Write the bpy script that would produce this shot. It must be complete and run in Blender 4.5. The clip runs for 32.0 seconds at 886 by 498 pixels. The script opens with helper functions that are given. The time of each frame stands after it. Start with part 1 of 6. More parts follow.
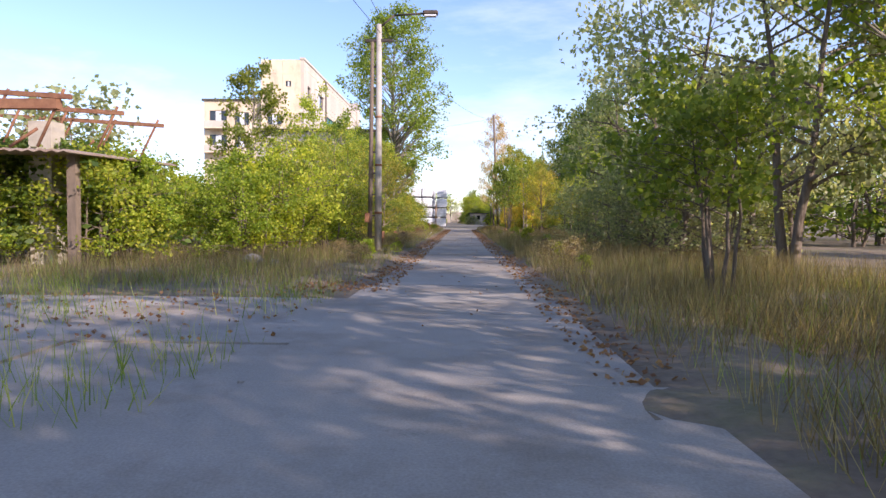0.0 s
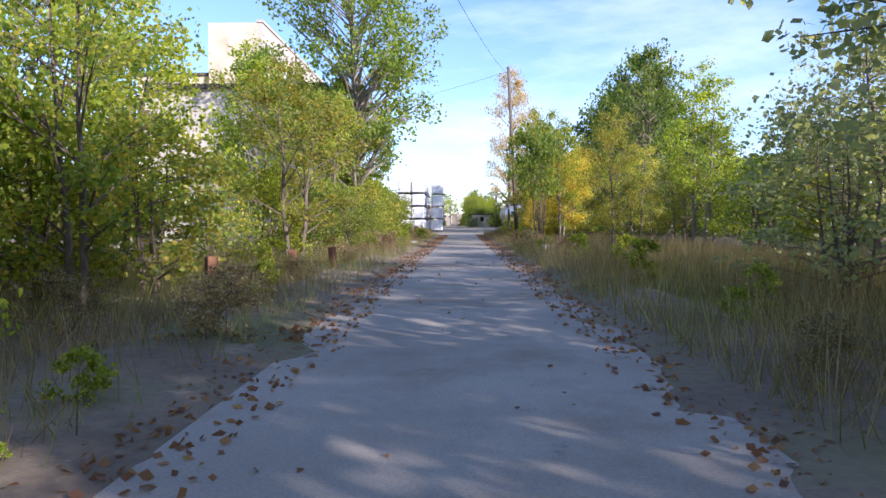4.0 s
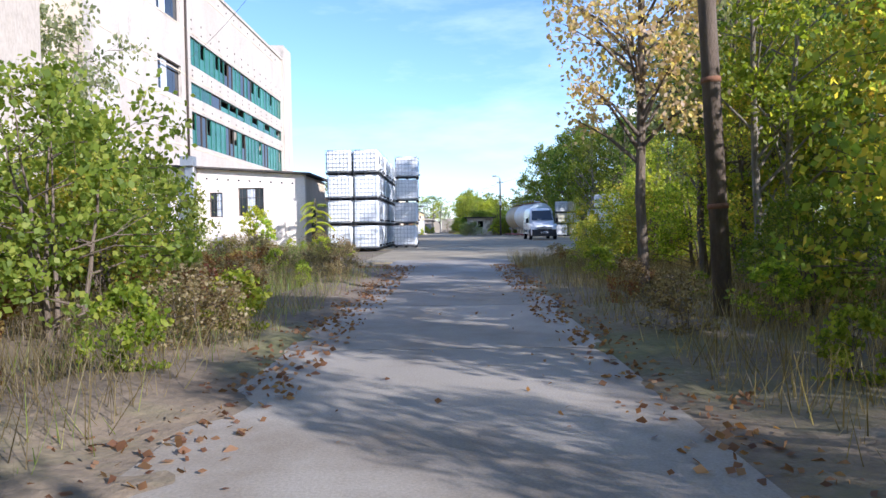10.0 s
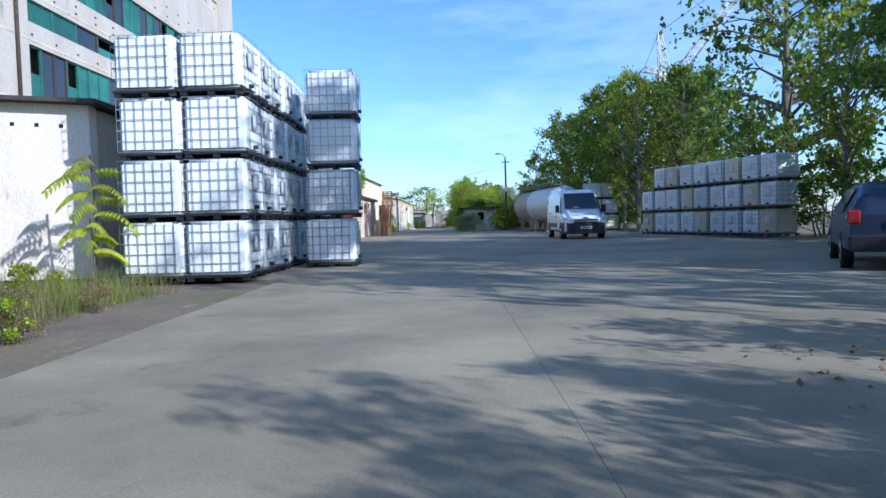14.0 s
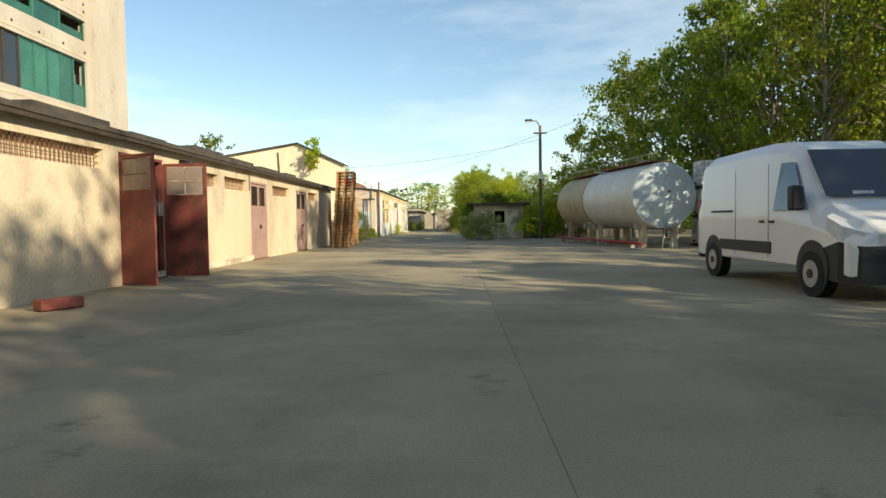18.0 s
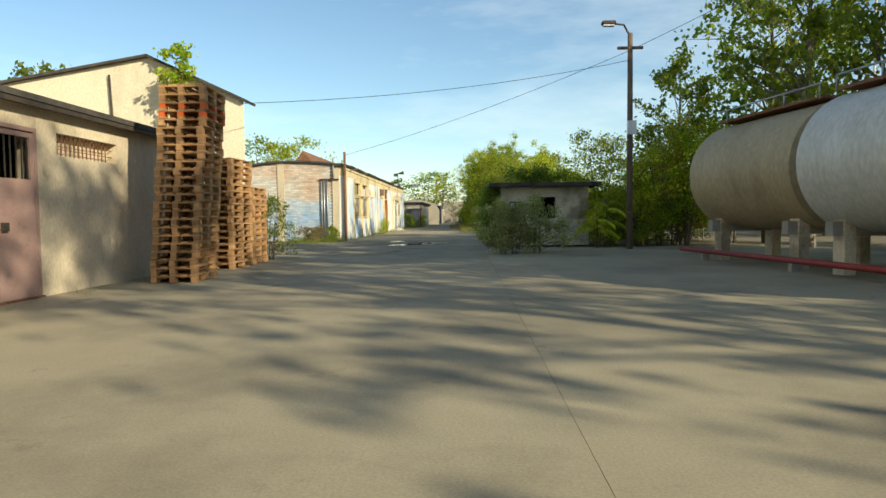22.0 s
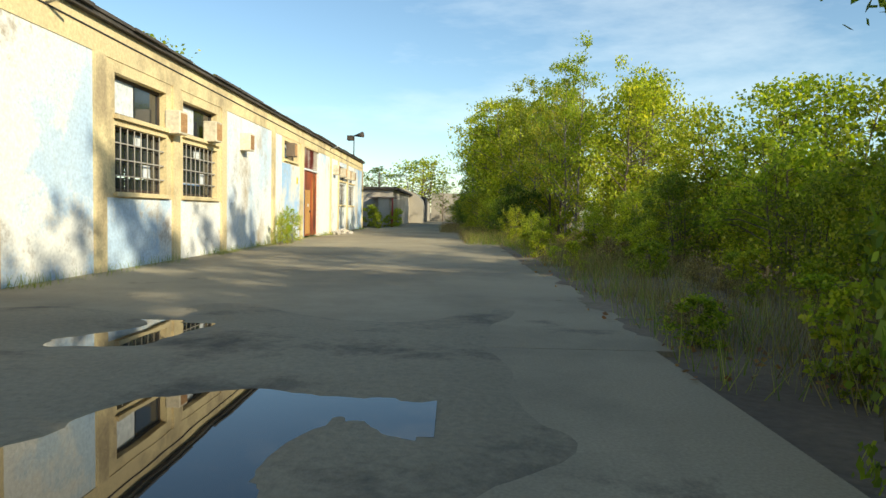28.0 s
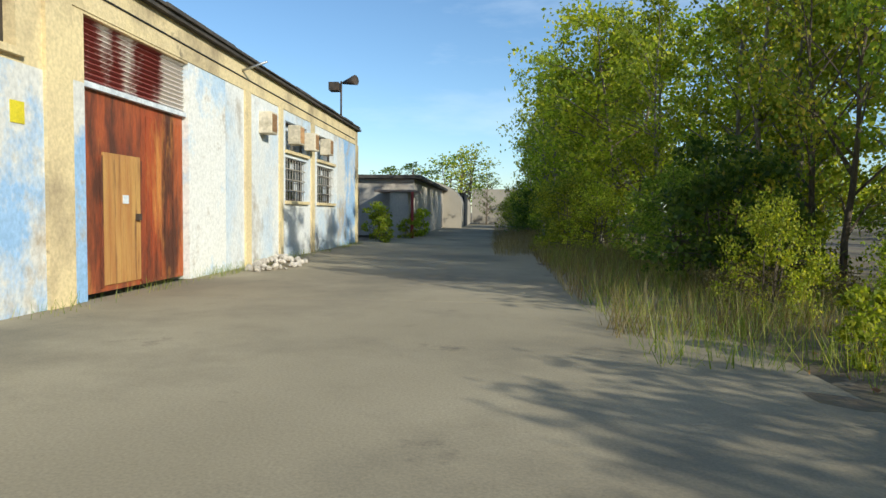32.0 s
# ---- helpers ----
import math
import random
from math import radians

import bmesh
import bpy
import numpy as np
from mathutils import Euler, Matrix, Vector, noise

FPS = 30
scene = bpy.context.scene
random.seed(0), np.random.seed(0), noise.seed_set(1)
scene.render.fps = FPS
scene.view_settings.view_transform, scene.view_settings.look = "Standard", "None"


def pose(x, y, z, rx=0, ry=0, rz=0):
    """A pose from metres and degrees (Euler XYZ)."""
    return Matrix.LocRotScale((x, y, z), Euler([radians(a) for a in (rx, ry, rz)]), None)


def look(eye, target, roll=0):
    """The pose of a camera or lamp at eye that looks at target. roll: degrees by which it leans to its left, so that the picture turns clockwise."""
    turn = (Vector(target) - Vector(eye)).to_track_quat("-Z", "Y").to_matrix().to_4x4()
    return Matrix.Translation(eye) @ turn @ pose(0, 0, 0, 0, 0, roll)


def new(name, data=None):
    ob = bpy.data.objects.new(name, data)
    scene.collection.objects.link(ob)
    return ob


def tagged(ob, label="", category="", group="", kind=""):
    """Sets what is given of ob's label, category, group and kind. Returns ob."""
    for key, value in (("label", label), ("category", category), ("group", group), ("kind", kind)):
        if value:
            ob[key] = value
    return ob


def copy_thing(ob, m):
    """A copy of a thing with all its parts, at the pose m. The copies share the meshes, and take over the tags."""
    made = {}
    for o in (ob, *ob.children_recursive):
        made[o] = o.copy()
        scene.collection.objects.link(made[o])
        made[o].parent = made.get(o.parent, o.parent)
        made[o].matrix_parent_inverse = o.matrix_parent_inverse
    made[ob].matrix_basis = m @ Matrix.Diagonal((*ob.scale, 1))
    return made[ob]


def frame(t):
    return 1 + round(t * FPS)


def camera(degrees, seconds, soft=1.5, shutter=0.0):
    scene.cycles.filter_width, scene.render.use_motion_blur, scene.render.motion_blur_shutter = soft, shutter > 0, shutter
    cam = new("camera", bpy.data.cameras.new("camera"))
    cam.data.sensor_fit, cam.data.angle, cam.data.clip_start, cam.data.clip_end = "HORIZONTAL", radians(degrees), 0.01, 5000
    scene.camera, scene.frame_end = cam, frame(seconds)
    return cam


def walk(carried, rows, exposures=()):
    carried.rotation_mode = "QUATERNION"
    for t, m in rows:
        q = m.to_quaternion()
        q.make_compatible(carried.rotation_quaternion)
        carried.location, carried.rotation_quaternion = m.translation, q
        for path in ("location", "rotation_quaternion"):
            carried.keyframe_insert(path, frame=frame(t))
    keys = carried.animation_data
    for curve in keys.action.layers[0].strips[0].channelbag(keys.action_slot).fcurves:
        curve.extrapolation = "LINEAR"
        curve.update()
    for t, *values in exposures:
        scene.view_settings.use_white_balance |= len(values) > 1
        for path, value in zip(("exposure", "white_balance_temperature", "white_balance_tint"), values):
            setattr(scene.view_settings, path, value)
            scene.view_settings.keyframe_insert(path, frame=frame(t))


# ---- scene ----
cam = camera(67.24, 32.0)
PATH = (  # seconds; eye x, y, z; yaw to the left, pitch, roll in degrees
    (0.0, 0.000, -0.000, 0.999, 1.56, -2.56, 0.49),
    (0.5, 0.013, 1.685, 0.995, 1.90, -2.96, 0.39),
    (1.0, 0.022, 3.516, 0.976, 1.83, -2.99, 0.22),
    (1.5, 0.029, 5.596, 0.983, 1.73, -3.20, -0.00),
    (2.0, 0.028, 7.791, 0.971, 1.72, -3.16, -0.19),
    (2.5, 0.010, 10.094, 0.949, 1.66, -2.98, -0.23),
    (3.0, -0.024, 12.314, 0.974, 1.81, -2.63, -0.12),
    (3.5, -0.071, 14.658, 0.952, 1.70, -2.35, 0.02),
    (5.5, -0.038, 25.044, 0.879, 1.20, -2.27, -1.00),
    (6.0, -0.060, 28.033, 0.908, 1.11, -2.01, -0.78),
    (6.5, -0.105, 31.086, 0.956, 1.00, -2.39, -0.48),
    (7.0, -0.131, 33.832, 0.982, 1.05, -2.43, -0.31),
    (7.5, -0.134, 36.380, 0.966, 1.07, -2.15, -0.46),
    (8.0, -0.132, 38.653, 0.942, 1.10, -2.12, -0.91),
    (8.5, -0.148, 40.661, 0.939, 1.02, -2.15, -1.12),
    (9.0, -0.122, 42.681, 0.943, 0.94, -1.92, -1.04),
    (9.5, -0.088, 44.779, 0.964, 0.89, -1.97, -0.92),
    (10.0, -0.021, 46.675, 0.970, 0.98, -1.80, -0.85),
    (10.5, 0.010, 48.730, 0.981, 1.09, -1.80, -0.96),
    (11.0, 0.038, 50.693, 0.985, 1.20, -1.84, -1.20),
    (11.5, 0.074, 52.700, 1.011, 1.30, -1.78, -1.33),
    (12.0, 0.102, 54.715, 0.982, 1.40, -1.95, -1.24),
    (12.5, 0.144, 57.035, 1.012, 1.27, -1.77, -0.98),
    (13.0, 0.185, 59.469, 1.009, 1.09, -1.91, -0.96),
    (13.5, 0.267, 62.178, 0.998, 0.89, -2.68, -1.24),
    (14.0, 0.347, 64.770, 1.011, 0.72, -2.39, -1.59),
    (14.5, 0.399, 67.633, 0.969, 0.86, -2.34, -2.07),
    (16.5, 0.508, 78.836, 1.148, 1.11, -2.86, -0.75),
    (17.0, 0.489, 81.615, 1.208, 1.03, -3.07, -0.50),
    (17.5, 0.470, 84.254, 1.226, 1.04, -3.01, -0.52),
    (18.0, 0.455, 86.840, 1.164, 1.14, -2.41, -0.77),
    (18.5, 0.435, 89.306, 1.168, 1.18, -2.63, -0.82),
    (19.0, 0.407, 91.914, 1.188, 1.16, -3.17, -0.84),
    (19.5, 0.392, 94.317, 1.181, 1.20, -2.76, -0.91),
    (20.0, 0.373, 96.818, 1.171, 1.25, -2.77, -0.87),
    (20.5, 0.363, 99.111, 1.165, 1.33, -2.96, -0.72),
    (21.0, 0.388, 101.510, 1.147, 1.50, -2.88, -0.62),
    (21.5, 0.376, 103.642, 1.150, 1.66, -2.99, -0.62),
    (22.0, 0.356, 105.786, 1.154, 2.03, -2.91, -0.66),
    (22.5, 0.306, 107.827, 1.150, 2.35, -2.90, -0.60),
    (23.0, 0.242, 109.911, 1.143, 2.70, -2.77, -0.42),
    (23.5, 0.144, 111.803, 1.160, 2.96, -3.04, -0.32),
    (24.0, 0.055, 113.868, 1.168, 3.38, -2.92, -0.18),
    (24.5, -0.014, 115.894, 1.150, 3.67, -2.83, 0.05),
    (26.5, -0.341, 124.108, 1.097, 3.02, -3.00, 0.09),
    (27.0, -0.380, 126.204, 1.050, 2.00, -3.36, -0.05),
    (27.5, -0.404, 128.270, 0.961, 1.23, -3.12, 0.37),
    (28.0, -0.393, 130.339, 0.941, 0.83, -3.12, 1.21),
    (28.5, -0.364, 132.138, 0.932, 1.50, -2.41, 1.24),
    (29.0, -0.342, 133.902, 0.991, 2.57, -2.44, 0.84),
    (29.5, -0.404, 135.689, 0.978, 3.54, -2.84, 0.72),
    (30.0, -0.536, 137.861, 0.968, 4.30, -2.98, 0.51),
    (30.5, -0.692, 139.948, 0.957, 4.93, -2.76, 0.13),
    (31.0, -0.832, 141.997, 0.977, 4.97, -2.87, 0.23),
    (31.5, -0.965, 143.848, 0.992, 4.74, -3.02, 0.56),
    (32.0, -1.059, 145.633, 0.993, 4.23, -3.15, 0.70),
)


def carried_pose(x, y, z, yaw, pitch, roll):
    return pose(x, y, z, 90 + pitch, 0, yaw) @ pose(0, 0, 0, 0, 0, roll)


EXPOSURES = ((0.0, 0.75, 6200, 29), (1.5, 0.88, 5750, 25), (6.5, 0.8, 5500, 27), (8.0, 0.84, 5300, 27), (11.0, 0.65, 5350, 15), (13.0, 0.36, 4850, 12), (14.5, 0.3, 4800, 12), (16.5, 0.36, 6000, 8), (18.0, 0.36, 7400, 4), (20.0, 0.2, 7300, 0), (22.0, 0.22, 7000, 0), (25.0, 0.38, 7200, 0), (28.0, 0.38, 6900, 0), (30.0, 0.18, 6500, 0), (32.0, 0.02, 5900, 3))
walk(cam, [(row[0], carried_pose(*row[1:])) for row in PATH], EXPOSURES)

# ---- world and sun ----
SUN_TO = Vector((4.2, -3.5, 2.45)).normalized()
world = bpy.data.worlds.new("world")
scene.world = world
world.use_nodes = True
wn, wl = world.node_tree.nodes, world.node_tree.links
wn.clear()
w_out, w_bg, w_sky = wn.new("ShaderNodeOutputWorld"), wn.new("ShaderNodeBackground"), wn.new("ShaderNodeTexSky")
w_sky.sky_type, w_sky.sun_disc = "NISHITA", False
w_sky.sun_elevation = math.asin(SUN_TO.z)
w_sky.sun_rotation = math.atan2(SUN_TO.x, SUN_TO.y)
w_sky.air_density, w_sky.dust_density, w_sky.ozone_density = 1.0, 0.35, 3.0
w_bg.inputs["Strength"].default_value = 0.15
# thin streaked clouds
w_co, w_map, w_no = wn.new("ShaderNodeTexCoord"), wn.new("ShaderNodeMapping"), wn.new("ShaderNodeTexNoise")
w_map.inputs["Scale"].default_value = (1.2, 2.6, 5.0)
w_map.inputs["Rotation"].default_value = (0.3, 0.2, 0.5)
w_no.inputs["Scale"].default_value, w_no.inputs["Detail"].default_value, w_no.inputs["Roughness"].default_value = 1.6, 7, 0.62
w_ramp, w_mix = wn.new("ShaderNodeValToRGB"), wn.new("ShaderNodeMix")
w_ramp.color_ramp.elements[0].position, w_ramp.color_ramp.elements[1].position = 0.5, 0.85
w_ramp.color_ramp.elements[1].color = (0.5, 0.5, 0.5, 1)
w_mix.data_type = "RGBA"
w_mix.inputs[7].default_value = (7.0, 7.4, 8.0, 1)
wl.new(w_co.outputs["Generated"], w_map.inputs["Vector"])
wl.new(w_map.outputs[0], w_no.inputs["Vector"])
wl.new(w_no.outputs[0], w_ramp.inputs[0])
wl.new(w_ramp.outputs[0], w_mix.inputs[0])
wl.new(w_sky.outputs[0], w_mix.inputs[6])
wl.new(w_mix.outputs[2], w_bg.inputs["Color"])
wl.new(w_bg.outputs[0], w_out.inputs[0])
sun = new("sun", bpy.data.lights.new("sun", "SUN"))
sun.data.energy, sun.data.angle, sun.data.color = 5.0, radians(0.6), (1.0, 0.9, 0.74)
sun.matrix_world = look(SUN_TO * 60, (0, 0, 0))

# ---- materials ----
MATS = {}


def mat(name, c1, c2=None, scale=2.0, rough=0.8, metal=0.0, bump=0.15, grain=60.0, c3=None, s3=0.7, edge=(0.5, 0.62), stretch=(1, 1, 1),
        local=False, vary=0.0, spec=0.4, bricks=None, island=0.0, fine=0.18, c4=None, s4=1.3, edge4=(0.6, 0.66)):
    """Paint, concrete, wood and metal: two colours in broad noise, patches of a third, fine grain and relief."""
    if name in MATS:
        return MATS[name]
    m = bpy.data.materials.new(name)
    m.use_nodes = True
    n, l = m.node_tree.nodes, m.node_tree.links
    b = n["Principled BSDF"]
    b.inputs["Roughness"].default_value, b.inputs["Metallic"].default_value = rough, metal
    b.inputs["Specular IOR Level"].default_value = spec
    if local:
        co = n.new("ShaderNodeTexCoord").outputs["Object"]
    else:
        co = n.new("ShaderNodeNewGeometry").outputs["Position"]
    mp = n.new("ShaderNodeMapping")
    mp.inputs["Scale"].default_value = stretch
    l.new(co, mp.inputs["Vector"])

    def noise_of(s, detail=5.0, rg=0.6):
        t = n.new("ShaderNodeTexNoise")
        t.inputs["Scale"].default_value, t.inputs["Detail"].default_value, t.inputs["Roughness"].default_value = s, detail, rg
        l.new(mp.outputs[0], t.inputs["Vector"])
        return t.outputs[0]

    def ramp(src, a, z):
        r = n.new("ShaderNodeMapRange")
        r.inputs[1].default_value, r.inputs[2].default_value = a, z
        l.new(src, r.inputs[0])
        return r.outputs[0]

    def mix(fac, a, z, how="MIX"):
        x = n.new("ShaderNodeMix")
        x.data_type, x.blend_type = "RGBA", how
        for sock, v in ((x.inputs[0], fac), (x.inputs[6], a), (x.inputs[7], z)):
            if isinstance(v, bpy.types.NodeSocket):
                l.new(v, sock)
            elif isinstance(v, float):
                sock.default_value = v
            else:
                sock.default_value = (*v, 1)
        return x.outputs[2]

    big = noise_of(scale)
    col = mix(ramp(big, 0.35, 0.65), c1, c2 or tuple(v * 0.8 for v in c1))
    if c3:
        col = mix(ramp(noise_of(s3, 8.0, 0.68), *edge), col, c3)
    if c4:
        col = mix(ramp(noise_of(s4, 9.0, 0.72), *edge4), col, c4)
    small = noise_of(grain, 3.0)
    lift = ramp(small, 0.25, 0.75)
    g = n.new("ShaderNodeMapRange")
    g.inputs[3].default_value, g.inputs[4].default_value = 1 - fine, 1 + fine
    l.new(lift, g.inputs[0])
    col = mix(1.0, col, g.outputs[0], "MULTIPLY")
    for amount, node, out in ((vary, "ShaderNodeObjectInfo", "Random"), (island, "ShaderNodeNewGeometry", "Random Per Island")):
        if amount:
            o = n.new(node).outputs[out]
            r = n.new("ShaderNodeMapRange")
            r.inputs[3].default_value, r.inputs[4].default_value = 1 - amount, 1 + amount
            l.new(o, r.inputs[0])
            col = mix(1.0, col, r.outputs[0], "MULTIPLY")
    l.new(col, b.inputs["Base Color"])
    if bump:
        bp = n.new("ShaderNodeBump")
        bp.inputs["Strength"].default_value, bp.inputs["Distance"].default_value = min(1, bump * 2), 0.02
        add = n.new("ShaderNodeMath")
        add.operation = "ADD"
        l.new(small, add.inputs[0])
        l.new(big, add.inputs[1])
        high = add.outputs[0]
        if bricks:
            sep, com, bt = n.new("ShaderNodeSeparateXYZ"), n.new("ShaderNodeCombineXYZ"), n.new("ShaderNodeTexBrick")
            l.new(co, sep.inputs[0])
            l.new(sep.outputs[bricks], com.inputs[0])
            l.new(sep.outputs["Z"], com.inputs[1])
            l.new(com.outputs[0], bt.inputs["Vector"])
            bt.inputs["Scale"].default_value, bt.inputs["Mortar Size"].default_value = 1.0, 0.008
            bt.inputs["Brick Width"].default_value, bt.inputs["Row Height"].default_value = 0.26, 0.077
            sc = n.new("ShaderNodeMath")
            sc.operation = "MULTIPLY_ADD"
            sc.inputs[1].default_value = -0.35
            l.new(bt.outputs["Fac"], sc.inputs[0])
            l.new(high, sc.inputs[2])
            high = sc.outputs[0]
        l.new(high, bp.inputs["Height"])
        l.new(bp.outputs[0], b.inputs["Normal"])
    MATS[name] = m
    return m


def leaf_mat(name, c1, c2, c3):
    """Leaves: each with its own tint, letting some light through."""
    m = bpy.data.materials.new(name)
    m.use_nodes = True
    n, l = m.node_tree.nodes, m.node_tree.links
    b, out = n["Principled BSDF"], n["Material Output"]
    b.inputs["Roughness"].default_value, b.inputs["Specular IOR Level"].default_value = 0.5, 0.35
    geo, ob = n.new("ShaderNodeNewGeometry"), n.new("ShaderNodeObjectInfo")
    r = n.new("ShaderNodeValToRGB")
    e = r.color_ramp.elements
    e[0].color, e[1].color = (*c1, 1), (*c3, 1)
    e.new(0.55).color = (*c2, 1)
    l.new(geo.outputs["Random Per Island"], r.inputs[0])
    hue = n.new("ShaderNodeHueSaturation")
    v = n.new("ShaderNodeMapRange")
    v.inputs[3].default_value, v.inputs[4].default_value = 0.75, 1.25
    l.new(ob.outputs["Random"], v.inputs[0])
    l.new(v.outputs[0], hue.inputs["Value"])
    sw, hv = n.new("ShaderNodeMath"), n.new("ShaderNodeMapRange")
    sw.operation = "PINGPONG"
    sw.inputs[1].default_value = 0.11
    hv.inputs[2].default_value, hv.inputs[3].default_value, hv.inputs[4].default_value = 0.11, 0.484, 0.514
    l.new(ob.outputs["Random"], sw.inputs[0])
    l.new(sw.outputs[0], hv.inputs[0])
    l.new(hv.outputs[0], hue.inputs["Hue"])
    l.new(r.outputs[0], hue.inputs["Color"])
    l.new(hue.outputs[0], b.inputs["Base Color"])
    tr, mx = n.new("ShaderNodeBsdfTranslucent"), n.new("ShaderNodeMixShader")
    mx.inputs[0].default_value = 0.58
    warm = n.new("ShaderNodeMix")
    warm.data_type, warm.blend_type = "RGBA", "MULTIPLY"
    warm.inputs[0].default_value, warm.inputs[7].default_value = 1.0, (1.7, 1.6, 0.7, 1)
    l.new(hue.outputs[0], warm.inputs[6])
    l.new(warm.outputs[2], tr.inputs["Color"])
    l.new(b.outputs[0], mx.inputs[1])
    l.new(tr.outputs[0], mx.inputs[2])
    l.new(mx.outputs[0], out.inputs["Surface"])
    MATS[name] = m
    return m


def glass_mat(name, tint, rough=0.08):
    m = bpy.data.materials.new(name)
    m.use_nodes = True
    b = m.node_tree.nodes["Principled BSDF"]
    b.inputs["Base Color"].default_value, b.inputs["Roughness"].default_value = (*tint, 1), rough
    b.inputs["Specular IOR Level"].default_value = 0.8
    MATS[name] = m
    return m


GREEN = leaf_mat("leaf_green", (0.1, 0.148, 0.024), (0.175, 0.238, 0.034), (0.33, 0.36, 0.07))
DARKGREEN = leaf_mat("leaf_dark", (0.055, 0.105, 0.022), (0.11, 0.18, 0.035), (0.22, 0.28, 0.06))
OLIVE = leaf_mat("leaf_olive", (0.169, 0.202, 0.104), (0.26, 0.286, 0.15), (0.403, 0.403, 0.234))
FRESH = leaf_mat("leaf_fresh", (0.14, 0.2, 0.02), (0.27, 0.345, 0.03), (0.5, 0.5, 0.07))
YELLOW = leaf_mat("leaf_yellow", (0.39, 0.39, 0.065), (0.572, 0.468, 0.065), (0.598, 0.364, 0.078))
MIXED = leaf_mat("leaf_mixed", (0.143, 0.221, 0.039), (0.312, 0.351, 0.052), (0.546, 0.429, 0.078))
PALE = leaf_mat("leaf_pale", (0.5, 0.42, 0.16), (0.56, 0.42, 0.3), (0.62, 0.47, 0.38))
RED = leaf_mat("leaf_red", (0.13, 0.06, 0.03), (0.22, 0.1, 0.05), (0.26, 0.2, 0.06))
BROWN = leaf_mat("leaf_brown", (0.16, 0.085, 0.05), (0.28, 0.16, 0.09), (0.4, 0.26, 0.15))
STRAW = leaf_mat("grass_straw", (0.13, 0.1, 0.055), (0.25, 0.19, 0.105), (0.42, 0.35, 0.22))
GRASS = leaf_mat("grass_green", (0.13, 0.19, 0.03), (0.24, 0.29, 0.06), (0.46, 0.42, 0.17))
BARK = mat("bark", (0.12, 0.09, 0.065), (0.2, 0.16, 0.12), 6, 0.9, bump=0.5, grain=30, stretch=(3, 3, 0.6), local=True)
BARK_PALE = mat("bark_pale", (0.3, 0.27, 0.22), (0.16, 0.13, 0.1), 5, 0.9, bump=0.4, grain=30, stretch=(3, 3, 0.6), local=True)
DIRT = mat("dirt", (0.16, 0.12, 0.08), (0.25, 0.195, 0.13), 0.6, 0.95, bump=0.4, grain=14, c3=(0.15, 0.14, 0.06), s3=0.3, c4=(0.3, 0.24, 0.165), s4=1.4)
MUD = mat("wet_mud", (0.31, 0.258, 0.168), (0.26, 0.215, 0.14), 0.5, 0.85, bump=0.3, grain=25, c3=(0.11, 0.09, 0.062), s3=0.9, edge=(0.52, 0.66))
ROAD = mat("road_concrete", (0.3, 0.265, 0.215), (0.37, 0.33, 0.275), 0.45, 0.88, bump=0.06, grain=70, c3=(0.2, 0.16, 0.115), s3=0.5, edge=(0.48, 0.7), vary=0.06, c4=(0.17, 0.14, 0.1), s4=2.2, edge4=(0.62, 0.74))
YARD = mat("yard_concrete", (0.32, 0.265, 0.172), (0.39, 0.325, 0.215), 0.35, 0.88, bump=0.06, grain=60, c3=(0.22, 0.185, 0.125), s3=0.3, edge=(0.46, 0.66), vary=0.04, c4=(0.15, 0.125, 0.09), s4=0.9, edge4=(0.6, 0.72))
WHITEWALL = mat("pale_plaster", (0.53, 0.475, 0.405), (0.45, 0.39, 0.32), 0.5, 0.9, bump=0.12, grain=25, c3=(0.42, 0.36, 0.29), s3=0.3, edge=(0.5, 0.72), stretch=(1, 1, 0.4), c4=(0.26, 0.22, 0.18), s4=0.9, edge4=(0.6, 0.74))
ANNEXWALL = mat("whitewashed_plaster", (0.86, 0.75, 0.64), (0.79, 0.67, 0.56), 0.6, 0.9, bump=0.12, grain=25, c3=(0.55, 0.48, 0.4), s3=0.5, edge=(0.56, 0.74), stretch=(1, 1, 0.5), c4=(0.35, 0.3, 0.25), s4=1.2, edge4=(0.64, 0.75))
CREAM = mat("cream_plaster", (0.68, 0.57, 0.41), (0.58, 0.47, 0.33), 0.5, 0.9, bump=0.15, grain=25, c3=(0.42, 0.34, 0.25), s3=0.55, edge=(0.5, 0.7), stretch=(1, 1, 0.5), c4=(0.24, 0.19, 0.14), s4=1.3, edge4=(0.6, 0.72))
BLUEWALL = mat("worn_blue_paint", (0.22, 0.4, 0.66), (0.36, 0.5, 0.68), 0.3, 0.85, bump=0.14, grain=22, c3=(0.64, 0.62, 0.57), s3=0.45, edge=(0.48, 0.55), stretch=(1, 1, 0.8), bricks="Y", c4=(0.42, 0.35, 0.26), s4=0.8, edge4=(0.55, 0.66))
WHITEPAINT = mat("worn_white_paint", (0.78, 0.76, 0.71), (0.68, 0.68, 0.66), 0.5, 0.88, bump=0.14, grain=22, c3=(0.5, 0.59, 0.68), s3=0.55, edge=(0.45, 0.6), stretch=(1, 1, 0.7), bricks="Y", c4=(0.4, 0.34, 0.26), s4=0.9, edge4=(0.52, 0.66))
